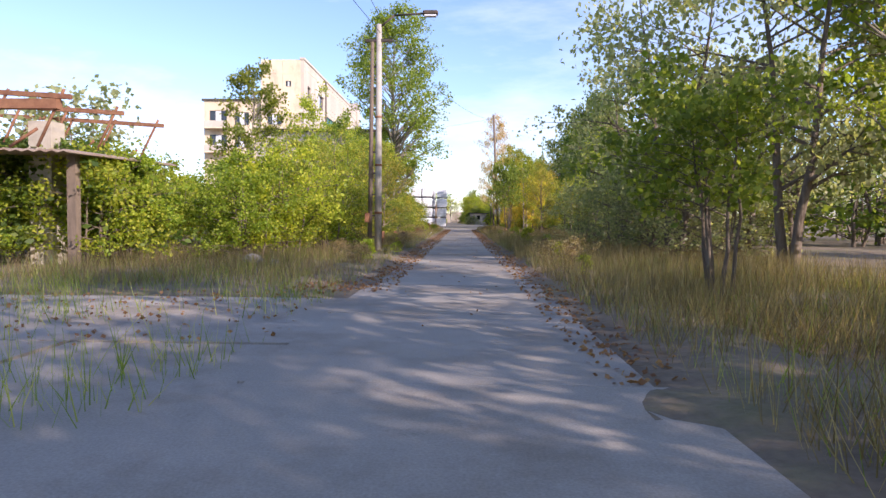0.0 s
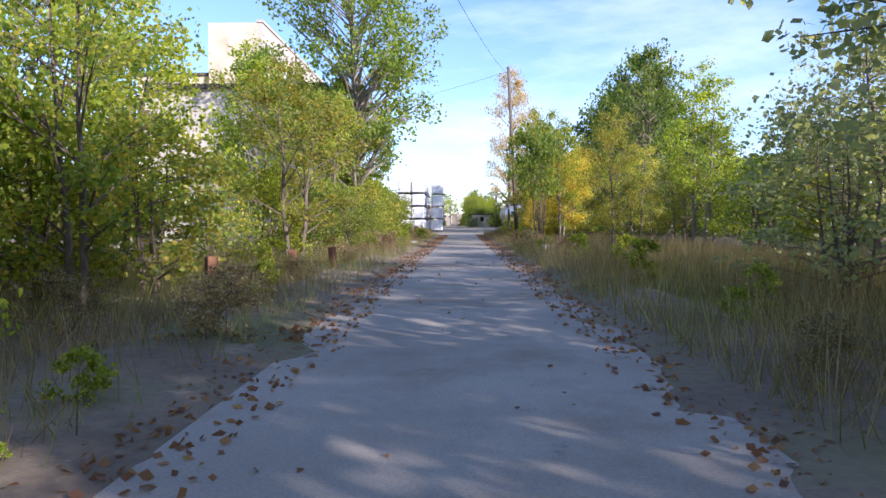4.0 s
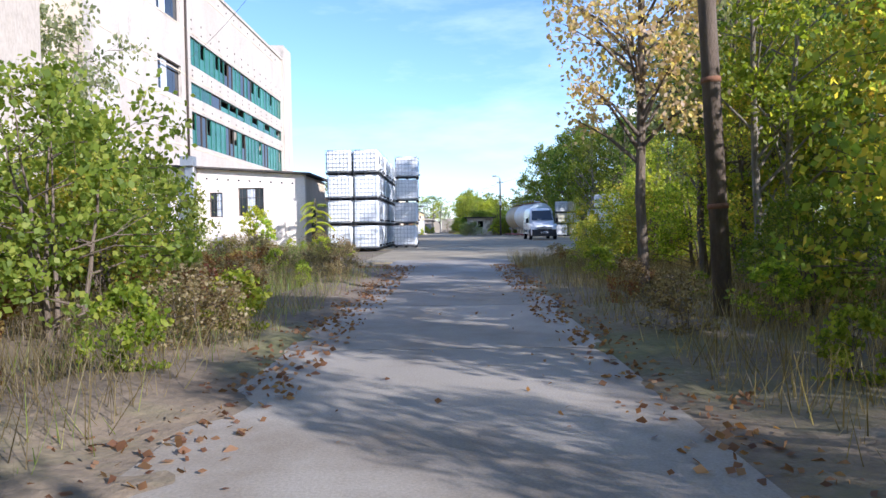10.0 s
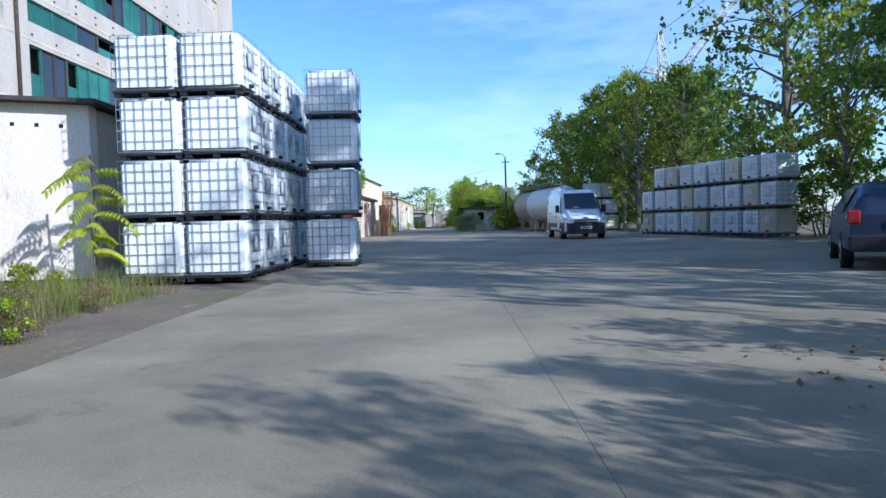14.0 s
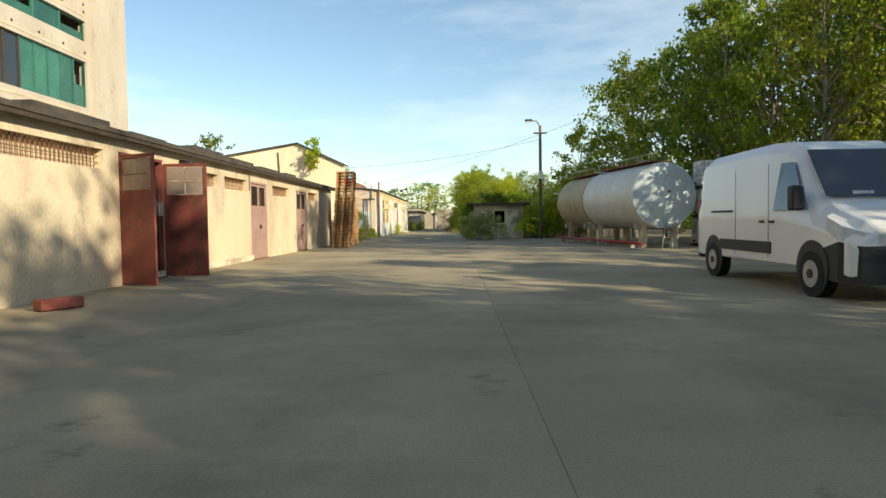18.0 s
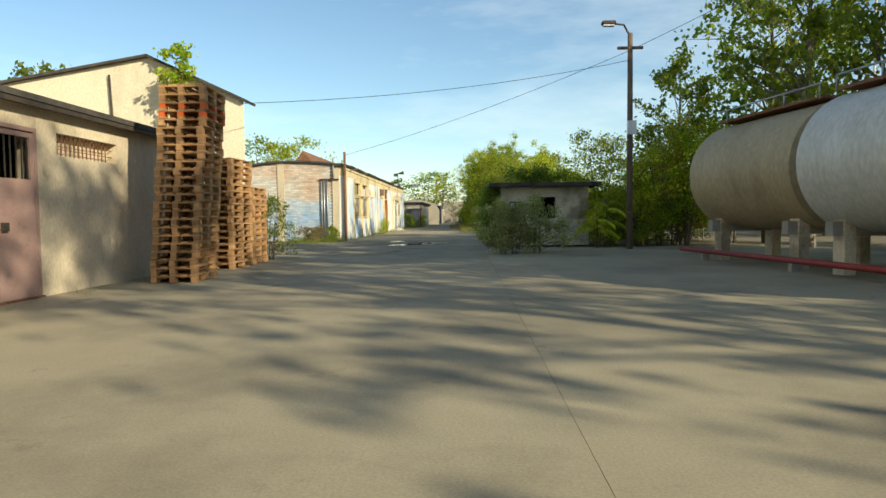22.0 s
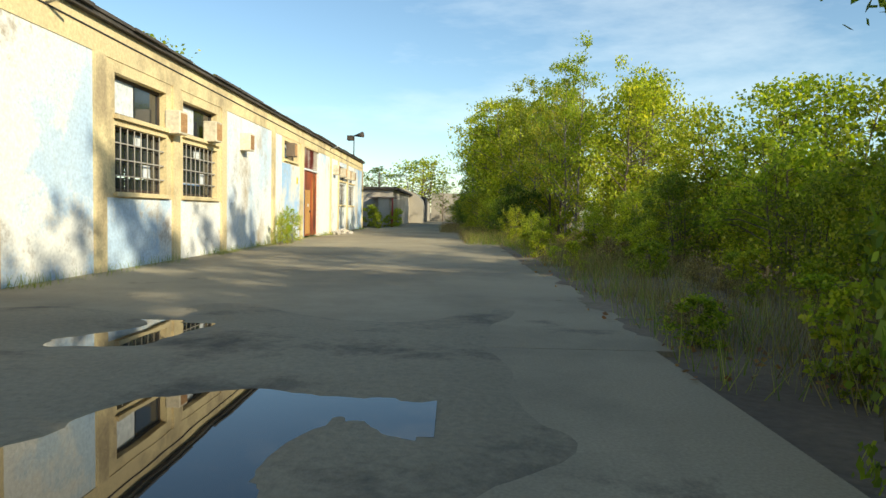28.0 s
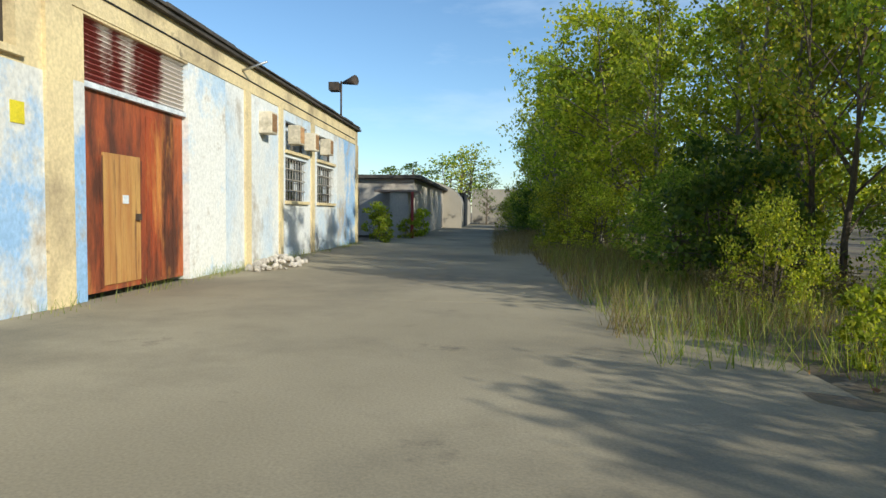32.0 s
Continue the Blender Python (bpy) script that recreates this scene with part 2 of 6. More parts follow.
PALEBLUE = mat("pale_blue_paint", (0.4, 0.54, 0.71), (0.55, 0.64, 0.71), 0.4, 0.86, bump=0.14, grain=22, c3=(0.76, 0.74, 0.69), s3=0.5, edge=(0.47, 0.55), bricks="Y", c4=(0.4, 0.33, 0.25), s4=1.0, edge4=(0.58, 0.68))
YELLOWBAND = mat("yellow_plaster", (0.72, 0.58, 0.32), (0.63, 0.5, 0.29), 0.8, 0.9, bump=0.2, grain=25, c3=(0.36, 0.28, 0.17), s3=0.6, edge=(0.5, 0.66), c4=(0.14, 0.115, 0.085), s4=1.6, edge4=(0.62, 0.73))
BRICKPAINT = mat("whitewashed_brick", (0.68, 0.56, 0.45), (0.56, 0.38, 0.28), 1.6, 0.9, bump=0.3, grain=25, c3=(0.66, 0.62, 0.54), s3=0.5, edge=(0.52, 0.62), vary=0.2, island=0.0)
BRICKBLUE = mat("blue_washed_brick", (0.5, 0.58, 0.66), (0.62, 0.62, 0.6), 1.0, 0.9, bump=0.3, grain=25, c3=(0.36, 0.5, 0.68), s3=0.4, edge=(0.5, 0.6), vary=0.15)
BRICKBLUE_J = mat("blue_washed_brick_far", (0.5, 0.58, 0.66), (0.62, 0.62, 0.6), 1.0, 0.9, bump=0.3, grain=25, c3=(0.36, 0.5, 0.68), s3=0.4, edge=(0.5, 0.6), island=0.15)
BRICKPAINT_J = mat("whitewashed_brick_far", (0.68, 0.56, 0.45), (0.56, 0.38, 0.28), 1.6, 0.9, bump=0.3, grain=25, c3=(0.66, 0.62, 0.54), s3=0.5, edge=(0.52, 0.62), island=0.2)
MORTAR = mat("mortar", (0.45, 0.4, 0.32), None, 2, 0.95, bump=0.3)
GREENPANEL = mat("green_glazing", (0.025, 0.11, 0.08), (0.045, 0.17, 0.115), 0.4, 0.25, bump=0.05, grain=8, vary=0.3, spec=0.6)
# flat black that paints in the shade inside openings
SHADE_BLACK = mat("painted_inside_shade", (0.02, 0.02, 0.02), None, 1, 0.9, bump=0)
DARKGLASS = glass_mat("dark_glass", (0.03, 0.035, 0.04))
TAR = mat("tar_roof", (0.05, 0.045, 0.04), (0.1, 0.085, 0.07), 3, 0.9, bump=0.4)
CORRTOP = mat("faded_corrugated_sheet", (0.3, 0.075, 0.06), (0.22, 0.055, 0.045), 2, 0.7, bump=0.15, c3=(0.66, 0.6, 0.54), s3=0.9, edge=(0.49, 0.55), stretch=(1, 1, 0.25))
REDDOOR = mat("maroon_paint", (0.17, 0.04, 0.035), (0.24, 0.07, 0.05), 2, 0.6, bump=0.15, c3=(0.11, 0.045, 0.03), s3=2.5)
PINKDOOR = mat("dusty_pink_paint", (0.4, 0.26, 0.22), (0.34, 0.21, 0.18), 1.5, 0.65, bump=0.12, c3=(0.28, 0.19, 0.14), s3=3, edge=(0.58, 0.7))
RUSTGATE = mat("rust_red_gate", (0.34, 0.07, 0.025), (0.44, 0.13, 0.045), 1.2, 0.6, bump=0.15, c3=(0.09, 0.035, 0.022), s3=2.2, edge=(0.44, 0.6), stretch=(1, 1, 0.22), c4=(0.52, 0.22, 0.06), s4=1.5, edge4=(0.54, 0.66))
WICKET = mat("varnished_wood", (0.56, 0.32, 0.1), (0.42, 0.19, 0.06), 2.0, 0.55, bump=0.2, stretch=(4, 4, 0.4), c3=(0.2, 0.09, 0.04), s3=1.2, edge=(0.55, 0.66))
RUST = mat("rusty_steel", (0.2, 0.09, 0.05), (0.3, 0.15, 0.08), 4, 0.85, 0.2, bump=0.4, local=True)
STEEL = mat("grey_steel", (0.35, 0.35, 0.35), (0.45, 0.45, 0.44), 5, 0.45, 0.7, bump=0.1, local=True)
GALV = mat("galvanised_bars", (0.5, 0.51, 0.52), (0.42, 0.43, 0.44), 8, 0.4, 0.6, bump=0.0, local=True)
IRONFRAME = mat("dark_iron", (0.05, 0.045, 0.04), (0.1, 0.07, 0.05), 6, 0.7, 0.3, bump=0.1, local=True)
BLACK = mat("black_plastic", (0.025, 0.025, 0.027), None, 8, 0.55, bump=0.1, local=True)
PLASTIC = mat("white_polyethylene", (0.82, 0.83, 0.82), (0.74, 0.75, 0.74), 1.5, 0.45, bump=0.05, local=True, vary=0.08, c3=(0.62, 0.6, 0.52), s3=1.0, edge=(0.6, 0.8))
PLASTIC_OLD = mat("yellowed_polyethylene", (0.6, 0.54, 0.36), (0.66, 0.63, 0.5), 1.5, 0.45, bump=0.05, local=True, vary=0.2)
LABEL = mat("paper_label", (0.75, 0.77, 0.78), (0.5, 0.53, 0.56), 9, 0.6, bump=0, local=True)
PALLETWOOD = mat("pallet_wood", (0.5, 0.29, 0.13), (0.36, 0.19, 0.085), 4, 0.85, bump=0.35, grain=40, local=True, vary=0.35, stretch=(1, 1, 4))
OLDWOOD = mat("weathered_wood", (0.2, 0.15, 0.11), (0.13, 0.1, 0.075), 4, 0.9, bump=0.4, stretch=(2, 2, 0.4), local=True)
ORANGE = mat("orange_paint", (0.7, 0.12, 0.02), None, 4, 0.7, local=True)
POLECONC = mat("pole_concrete", (0.4, 0.37, 0.32), (0.32, 0.29, 0.25), 3, 0.9, bump=0.3, local=True)
TANKWHITE = mat("tank_white", (0.62, 0.63, 0.6), (0.55, 0.55, 0.5), 0.7, 0.5, 0.1, bump=0.06, grain=12, c3=(0.4, 0.36, 0.28), s3=0.8, edge=(0.6, 0.75), stretch=(1, 1, 0.5))
TANKBEIGE = mat("tank_beige", (0.45, 0.37, 0.23), (0.36, 0.29, 0.17), 0.7, 0.6, 0.1, bump=0.1, grain=12, c3=(0.25, 0.18, 0.1), s3=0.7, edge=(0.55, 0.75), stretch=(1, 1, 0.5))
TANKEND = mat("tank_end_paint", (0.5, 0.58, 0.62), (0.45, 0.52, 0.56), 0.8, 0.5, 0.1, bump=0.05, grain=12)
REDPIPE = mat("red_pipe_paint", (0.35, 0.05, 0.04), None, 3, 0.6, bump=0.1)
VANWHITE = mat("white_car_paint", (0.8, 0.8, 0.79), (0.77, 0.77, 0.76), 1, 0.22, bump=0.0, fine=0.02, local=True, spec=0.6)
CARBLUE = mat("dark_blue_car_paint", (0.02, 0.03, 0.06), (0.03, 0.04, 0.07), 1, 0.25, bump=0.0, fine=0.05, local=True, spec=0.6)
RUBBER = mat("rubber", (0.02, 0.02, 0.02), None, 8, 0.85, local=True)
GABLEWALL = mat("pale_cream_plaster", (0.84, 0.74, 0.55), (0.78, 0.67, 0.48), 0.5, 0.9, bump=0.12, grain=25, c3=(0.6, 0.5, 0.37), s3=0.4, edge=(0.58, 0.75), stretch=(1, 1, 0.5))
HUTWALL = mat("hut_plaster", (0.7, 0.61, 0.46), (0.58, 0.5, 0.37), 0.8, 0.92, bump=0.25, grain=20, c3=(0.33, 0.28, 0.2), s3=0.8)
ROOFSHEET = mat("corrugated_sheet", (0.24, 0.17, 0.13), (0.34, 0.27, 0.22), 2, 0.8, bump=0.2)
REDLIGHT = mat("red_lens", (0.4, 0.02, 0.02), None, 3, 0.3, local=True)
LAMPGLASS = mat("lamp_glass", (0.7, 0.72, 0.74), None, 3, 0.2, local=True)
CRANEPAINT = mat("crane_paint", (0.62, 0.55, 0.45), (0.7, 0.64, 0.55), 1, 0.7, local=True)
FARWALL = mat("far_concrete", (0.3, 0.265, 0.215), (0.38, 0.335, 0.27), 0.3, 0.9)
STONE = mat("rubble_stone", (0.34, 0.3, 0.26), (0.24, 0.21, 0.18), 3, 0.95, bump=0.4, vary=0.25, local=True)
RUBBLE = mat("pale_rubble", (0.58, 0.52, 0.44), (0.42, 0.36, 0.3), 3, 0.95, bump=0.4, vary=0.3, local=True)
SIGNYELLOW = mat("sign_yellow", (0.75, 0.62, 0.03), None, 3, 0.5)
WATER = bpy.data.materials.new("puddle_water")
WATER.use_nodes = True
WATER.node_tree.nodes["Principled BSDF"].inputs["Base Color"].default_value = (0.03, 0.025, 0.018, 1)
WATER.node_tree.nodes["Principled BSDF"].inputs["Roughness"].default_value = 0.015
w_bump, w_rip = WATER.node_tree.nodes.new("ShaderNodeBump"), WATER.node_tree.nodes.new("ShaderNodeTexNoise")
w_rip.inputs["Scale"].default_value = 9.0
w_bump.inputs["Strength"].default_value, w_bump.inputs["Distance"].default_value = 0.06, 0.02
WATER.node_tree.links.new(w_rip.outputs[0], w_bump.inputs["Height"])
WATER.node_tree.links.new(w_bump.outputs[0], WATER.node_tree.nodes["Principled BSDF"].inputs["Normal"])
WATER.node_tree.nodes["Principled BSDF"].inputs["IOR"].default_value = 1.33
WATER.node_tree.nodes["Principled BSDF"].inputs["Specular IOR Level"].default_value = 1.0

# ---- building helpers ----
# the garages, the far yard and the workshop lane are set out from an origin of their own
BEYOND = Vector((0.6, 3.0, 0.0))
SET_OUT_HERE = ("ground", "road", "yard", "apron", "factory_building", "annex", "derelict_block", "dry_grass", "green_grass", "fallen_leaves")
rng = random.Random(7)
nrng = np.random.default_rng(11)


def box(bm, x0, x1, y0, y1, z0, z1, m=None):
    vs = [bm.verts.new(p) for p in ((x0, y0, z0), (x1, y0, z0), (x1, y1, z0), (x0, y1, z0), (x0, y0, z1), (x1, y0, z1), (x1, y1, z1), (x0, y1, z1))]
    if m is not None:
        for v in vs:
            v.co = m @ v.co
    for f in ((3, 2, 1, 0), (4, 5, 6, 7), (0, 1, 5, 4), (1, 2, 6, 5), (2, 3, 7, 6), (3, 0, 4, 7)):
        bm.faces.new([vs[i] for i in f])
    return bm


def cyl(bm, p0, p1, r0, r1=None, n=10, caps=True):
    p0, p1 = Vector(p0), Vector(p1)
    r1 = r0 if r1 is None else r1
    q = (p1 - p0).to_track_quat("Z", "Y")
    rings = []
    for p, r in ((p0, r0), (p1, r1)):
        rings.append([bm.verts.new(p + q @ Vector((math.cos(a) * r, math.sin(a) * r, 0))) for a in (2 * math.pi * i / n for i in range(n))])
    for i in range(n):
        f = bm.faces.new((rings[0][i], rings[0][(i + 1) % n], rings[1][(i + 1) % n], rings[1][i]))
        f.smooth = True
    if caps:
        bm.faces.new(rings[0][::-1])
        bm.faces.new(rings[1])
    return bm


def mesh_of(bm, name, material, bevel=0.0):
    if bevel:
        bmesh.ops.bevel(bm, geom=bm.edges[:], offset=bevel, segments=1, affect="EDGES")
    me = bpy.data.meshes.new(name)
    bm.normal_update()
    bm.to_mesh(me)
    bm.free()
    me.materials.append(material)
    return me


def part(name, bm, material, parent=None, label="", bevel=0.0, at=None):
    """One bmesh as one mesh object under a thing or a part."""
    ob = new(name, mesh_of(bm, name, material, bevel))
    if parent is not None:
        ob.parent = parent
    if at is not None:
        ob.matrix_basis = at
    if label:
        tagged(ob, label)
    return ob


def thing(name, label, category, group="", at=None, kind=""):
    ob = new(name)
    if at is not None:
        ob.matrix_basis = at
    return tagged(ob, label, category, group, kind)


def solid(name, bm, material, label, category="", group="", kind="", bevel=0.0, at=None):
    return tagged(part(name, bm, material, None, "", bevel, at), label, category, group, kind)


def raw_mesh(name, verts, faces, material):
    me = bpy.data.meshes.new(name)
    me.from_pydata(verts, [], faces)
    me.materials.append(material)
    return me


def quads_mesh(name, v, material):
    """v: (n, 4, 3) corners of n loose quads."""
    n = len(v)
    me = bpy.data.meshes.new(name)
    me.vertices.add(4 * n)
    me.vertices.foreach_set("co", v.astype(np.float32).ravel())
    me.loops.add(4 * n)
    me.loops.foreach_set("vertex_index", np.arange(4 * n, dtype=np.int32))
    me.polygons.add(n)
    me.polygons.foreach_set("loop_start", np.arange(0, 4 * n, 4, dtype=np.int32))
    me.update(calc_edges=True)
    me.materials.append(material)
    return me


def wall_cells(bm, u0, u1, z0, z1, holes, at):
    """A wall as one closed shell round its openings. holes: (u0, u1, z0, z1); at(u, z, s): a point on its outer (s = 0) or inner (s = 1) face."""
    us = sorted({u0, u1, *(h[0] for h in holes), *(h[1] for h in holes)})
    zs = sorted({z0, z1, *(h[2] for h in holes), *(h[3] for h in holes)})
    made = {}

    def v(i, k, s):
        if (i, k, s) not in made:
            made[i, k, s] = bm.verts.new(at(us[i], zs[k], s))
        return made[i, k, s]

    def full(i, k):
        if not (0 <= i < len(us) - 1 and 0 <= k < len(zs) - 1):
            return False
        u, z = (us[i] + us[i + 1]) / 2, (zs[k] + zs[k + 1]) / 2
        return not any(h[0] < u < h[1] and h[2] < z < h[3] for h in holes)

    for i in range(len(us) - 1):
        for k in range(len(zs) - 1):
            if not full(i, k):
                continue
            for s in (0, 1):
                bm.faces.new([v(i, k, s), v(i + 1, k, s), v(i + 1, k + 1, s), v(i, k + 1, s)])
            for di, dk, e in ((-1, 0, ((i, k), (i, k + 1))), (1, 0, ((i + 1, k), (i + 1, k + 1))), (0, -1, ((i, k), (i + 1, k))), (0, 1, ((i, k + 1), (i + 1, k + 1)))):
                if not full(i + di, k + dk):
                    bm.faces.new([v(*e[0], 0), v(*e[1], 0), v(*e[1], 1), v(*e[0], 1)])
    bmesh.ops.recalc_face_normals(bm, faces=bm.faces[:])
    return bm


def tube(bm, pts, r, n=6):
    """One bent pipe through the points."""
    rings = []
    pts = [Vector(q) for q in pts]
    for i, q in enumerate(pts):
        d = (pts[min(i + 1, len(pts) - 1)] - pts[max(i - 1, 0)]).to_track_quat("Z", "Y")
        rings.append([bm.verts.new(q + d @ Vector((math.cos(2 * math.pi * k / n) * r, math.sin(2 * math.pi * k / n) * r, 0))) for k in range(n)])
    for a, b in zip(rings, rings[1:]):
        for k in range(n):
            bm.faces.new((a[k], a[(k + 1) % n], b[(k + 1) % n], b[k])).smooth = True
    bm.faces.new(rings[0][::-1])
    bm.faces.new(rings[-1])
    return bm

# ---- ground, road and yard ----
gb = bmesh.new()
bmesh.ops.create_grid(gb, x_segments=2, y_segments=2, size=1500)
for v in gb.verts:
    v.co.z = -0.06
solid("ground", gb, DIRT, "brown earth with dry grass and litter", "ground", kind="structure")

road = thing("road", "worn concrete slab lane with leaf litter at its edges", "road", kind="structure")
y = -14.0
k = 0
while y < 66:
    y2 = y + 3.0
    w = 0.0 if y < 60 else (y - 60) * 0.12
    b = box(bmesh.new(), -1.36 - w - 0.06 * math.sin(k * 2.1), 1.22 + 2 * w + 0.07 * math.sin(k * 1.7), y + 0.006, y2 - 0.006, -0.09, 0.001 * (k % 3))
    part("slab", b, ROAD, road)
    y, k = y2, k + 1
apron = thing("apron", "cracked concrete apron strewn with leaves and tufts", "pavement", kind="structure")
for i in range(6):
    for j in range(4):
        x1, y0 = -1.2 - 2.0 * i, -4.0 + 3.1 * j
        part("slab", box(bmesh.new(), x1 - 1.97 + 0.03 * math.sin(i * 5 + j), x1, y0 + 0.02 * i, y0 + 3.06 + 0.12 * math.sin(i * 3.1 + j * 2) * (j == 3), -0.09, -0.02 + 0.003 * ((i * 2 + j * 3) % 5)), ROAD, apron)

yard = thing("yard", "worn concrete yard of large cast slabs", "pavement", kind="structure")
ys = [66 + 6 * i for i in range(11)]
xs = [-6.6, -2.8, 0.95, 4.7, 8.4, 11.9]
for i, (a, b2) in enumerate(zip(ys, ys[1:] + [129])):
    for j, (c, d) in enumerate(zip(xs, xs[1:])):
        if (i == 0 and j in (0, 4)) or (i == 1 and j == 0):
            continue
        part("slab", box(bmesh.new(), c + 0.002, d - 0.002, a + 0.002, b2 - 0.002, -0.1, 0.0007 * ((i * 3 + j * 2) % 4)), YARD, yard)
lane = thing("lane", "dusty concrete lane along the workshop wall", "road", kind="structure")
for i in range(12):
    part("slab", box(bmesh.new(), -6.0, 0.45 + 0.15 * math.sin(i * 1.9), 126 + 6 * i + 0.004, 132 + 6 * i - 0.004, -0.1, 0.0007 * (i % 3)), YARD, lane)

# ---- buildings ----
def side_wall(parent, name, material, x, thick, y0, y1, z0, z1, holes=()):
    """A wall along y, its outer face at x (facing +x)."""
    bm = bmesh.new()
    wall_cells(bm, y0, y1, z0, z1, holes, lambda u, z, s: (x - thick * s, u, z))
    return part(name, bm, material, parent)


def end_wall(parent, name, material, y, thick, x0, x1, z0, z1, holes=()):
    """A wall along x, its outer face at y (facing -y)."""
    bm = bmesh.new()
    wall_cells(bm, x0, x1, z0, z1, holes, lambda u, z, s: (u, y + thick * s, z))
    return part(name, bm, material, parent)


def side_window(parent, x, y0, y1, z0, z1, cols=2, rows=1, material=None, frame_mat=None, depth=0.12, bars=False, pane_mats=None):
    """A window in a wall that faces +x: frame, panes, and bars where it has them."""
    fm = frame_mat or IRONFRAME
    b = bmesh.new()
    t = 0.05
    for q in (y0, y1 - t):
        box(b, x - depth - 0.03, x - depth + 0.03, q, q + t, z0, z1)
    for q in (z0, z1 - t):
        box(b, x - depth - 0.03, x - depth + 0.03, y0 + t, y1 - t, q, q + t)
    win = part("window", b, fm, parent)
    dy, dz = (y1 - y0) / cols, (z1 - z0) / rows
    for i in range(cols):
        for j in range(rows):
            m = pane_mats[(i + j * cols) % len(pane_mats)] if pane_mats else (material or DARKGLASS)
            part("pane", box(bmesh.new(), x - depth - 0.01, x - depth + 0.004, y0 + i * dy + 0.02, y0 + (i + 1) * dy - 0.02, z0 + j * dz + 0.02, z0 + (j + 1) * dz - 0.02), m, win)
    if bars:
        nb = max(4, int((y1 - y0) / 0.2))
        for i in range(1, nb):
            part("bar", cyl(bmesh.new(), (x - 0.03, y0 + (y1 - y0) * i / nb, z0), (x - 0.03, y0 + (y1 - y0) * i / nb, z1), 0.009, n=5), POLECONC, win)
        for j in range(1, 4):
            part("bar", box(bmesh.new(), x - 0.055, x - 0.04, y0, y1, z0 + (z1 - z0) * j / 4 - 0.01, z0 + (z1 - z0) * j / 4 + 0.01), POLECONC, win)
    return win


def end_window(parent, y, x0, x1, z0, z1, cols=2, pane_mats=(None,), depth=0.12, fm=None):
    b = bmesh.new()
    t = 0.05
    for q in (x0, x1 - t):
        box(b, q, q + t, y + depth - 0.03, y + depth + 0.03, z0, z1)
    for q in (z0, z1 - t):
        box(b, x0 + t, x1 - t, y + depth - 0.03, y + depth + 0.03, q, q + t)
    win = part("window", b, fm or IRONFRAME, parent)
    dx = (x1 - x0) / cols
    for i in range(cols):
        part("pane", box(bmesh.new(), x0 + i * dx + 0.02, x0 + (i + 1) * dx - 0.02, y + depth - 0.004, y + depth + 0.01, z0 + 0.02, z1 - 0.02), pane_mats[i % len(pane_mats)] or DARKGLASS, win)
    return win


# four-storey factory block with green glazed bands
factory = thing("factory_building", "pale four-storey factory with green glazed window bands", "building")
FX, FY0, FY1 = -19.7, 83.0, 127.8
bands = [(97.0, 123.4, 7.6, 10.1), (97.0, 123.4, 11.2, 12.3), (97.0, 123.4, 13.6, 15.75)]
swin = [(91.3, 95.2, 10.7, 13.0), (91.3, 95.2, 16.0, 18.0), (85.0, 87.0, 16.2, 17.8)]
side_wall(factory, "wall", WHITEWALL, FX, 0.4, FY0, FY1 - 4, 0, 20.6, bands + swin)
ewin = [(-24.3, -22.5, 12.6, 13.9), (-24.3, -22.5, 9.8, 11.0), (-28.6, -26.8, 12.6, 14.2), (-28.6, -26.8, 9.8, 11.4), (-22.0, -21.3, 17.3, 18.0), (-31.8, -29.6, 12.4, 14.4), (-31.8, -29.6, 9.4, 11.4)]
end_wall(factory, "wall", CREAM, FY0, 0.4, -25.0, FX - 0.4, 0, 20.6, [h for h in ewin if h[0] > -25])
end_wall(factory, "wall", CREAM, FY0 + 0.6, 0.4, -32.5, -25.0, 0, 15.6, [h for h in ewin if h[0] < -25])
part("stair_tower", box(bmesh.new(), FX - 6, FX + 0.25, FY1 - 4, FY1 - 0.4, 0, 22.3), WHITEWALL, factory)
part("roof", box(bmesh.new(), -25, FX - 0.4, FY0 + 0.4, FY1 - 4, 20.2, 20.5), TAR, factory)
part("lower_roof", box(bmesh.new(), -32.7, -25.0, FY0 + 0.4, FY1 - 4, 15.6, 15.85), TAR, factory)
for z in (9.2, 12.2):
    part("balcony", box(bmesh.new(), -32.2, -29.2, FY0 - 0.5, FY0 + 0.599, z - 0.15, z), CREAM, factory)
    part("balcony_rail", box(bmesh.new(), -32.2, -29.2, FY0 - 0.5, FY0 - 0.42, z, z + 0.8), WHITEWALL, factory)
part("parapet", box(bmesh.new(), FX - 0.5, FX + 0.12, FY0 - 0.1, FY1 - 4.01, 20.6, 20.85), WHITEWALL, factory)
part("back_wall", box(bmesh.new(), -32.5, -32.1, FY0 + 1.0, FY1 - 4, 0, 15.6), WHITEWALL, factory)
part("back_wall", box(bmesh.new(), -32.5, FX - 6, FY1 - 4, FY1 - 3.6, 0, 15.6), WHITEWALL, factory)
part("upper_back_wall", box(bmesh.new(), -25.0, -24.6, FY0 + 0.4, FY1 - 4, 15.86, 20.2), WHITEWALL, factory)
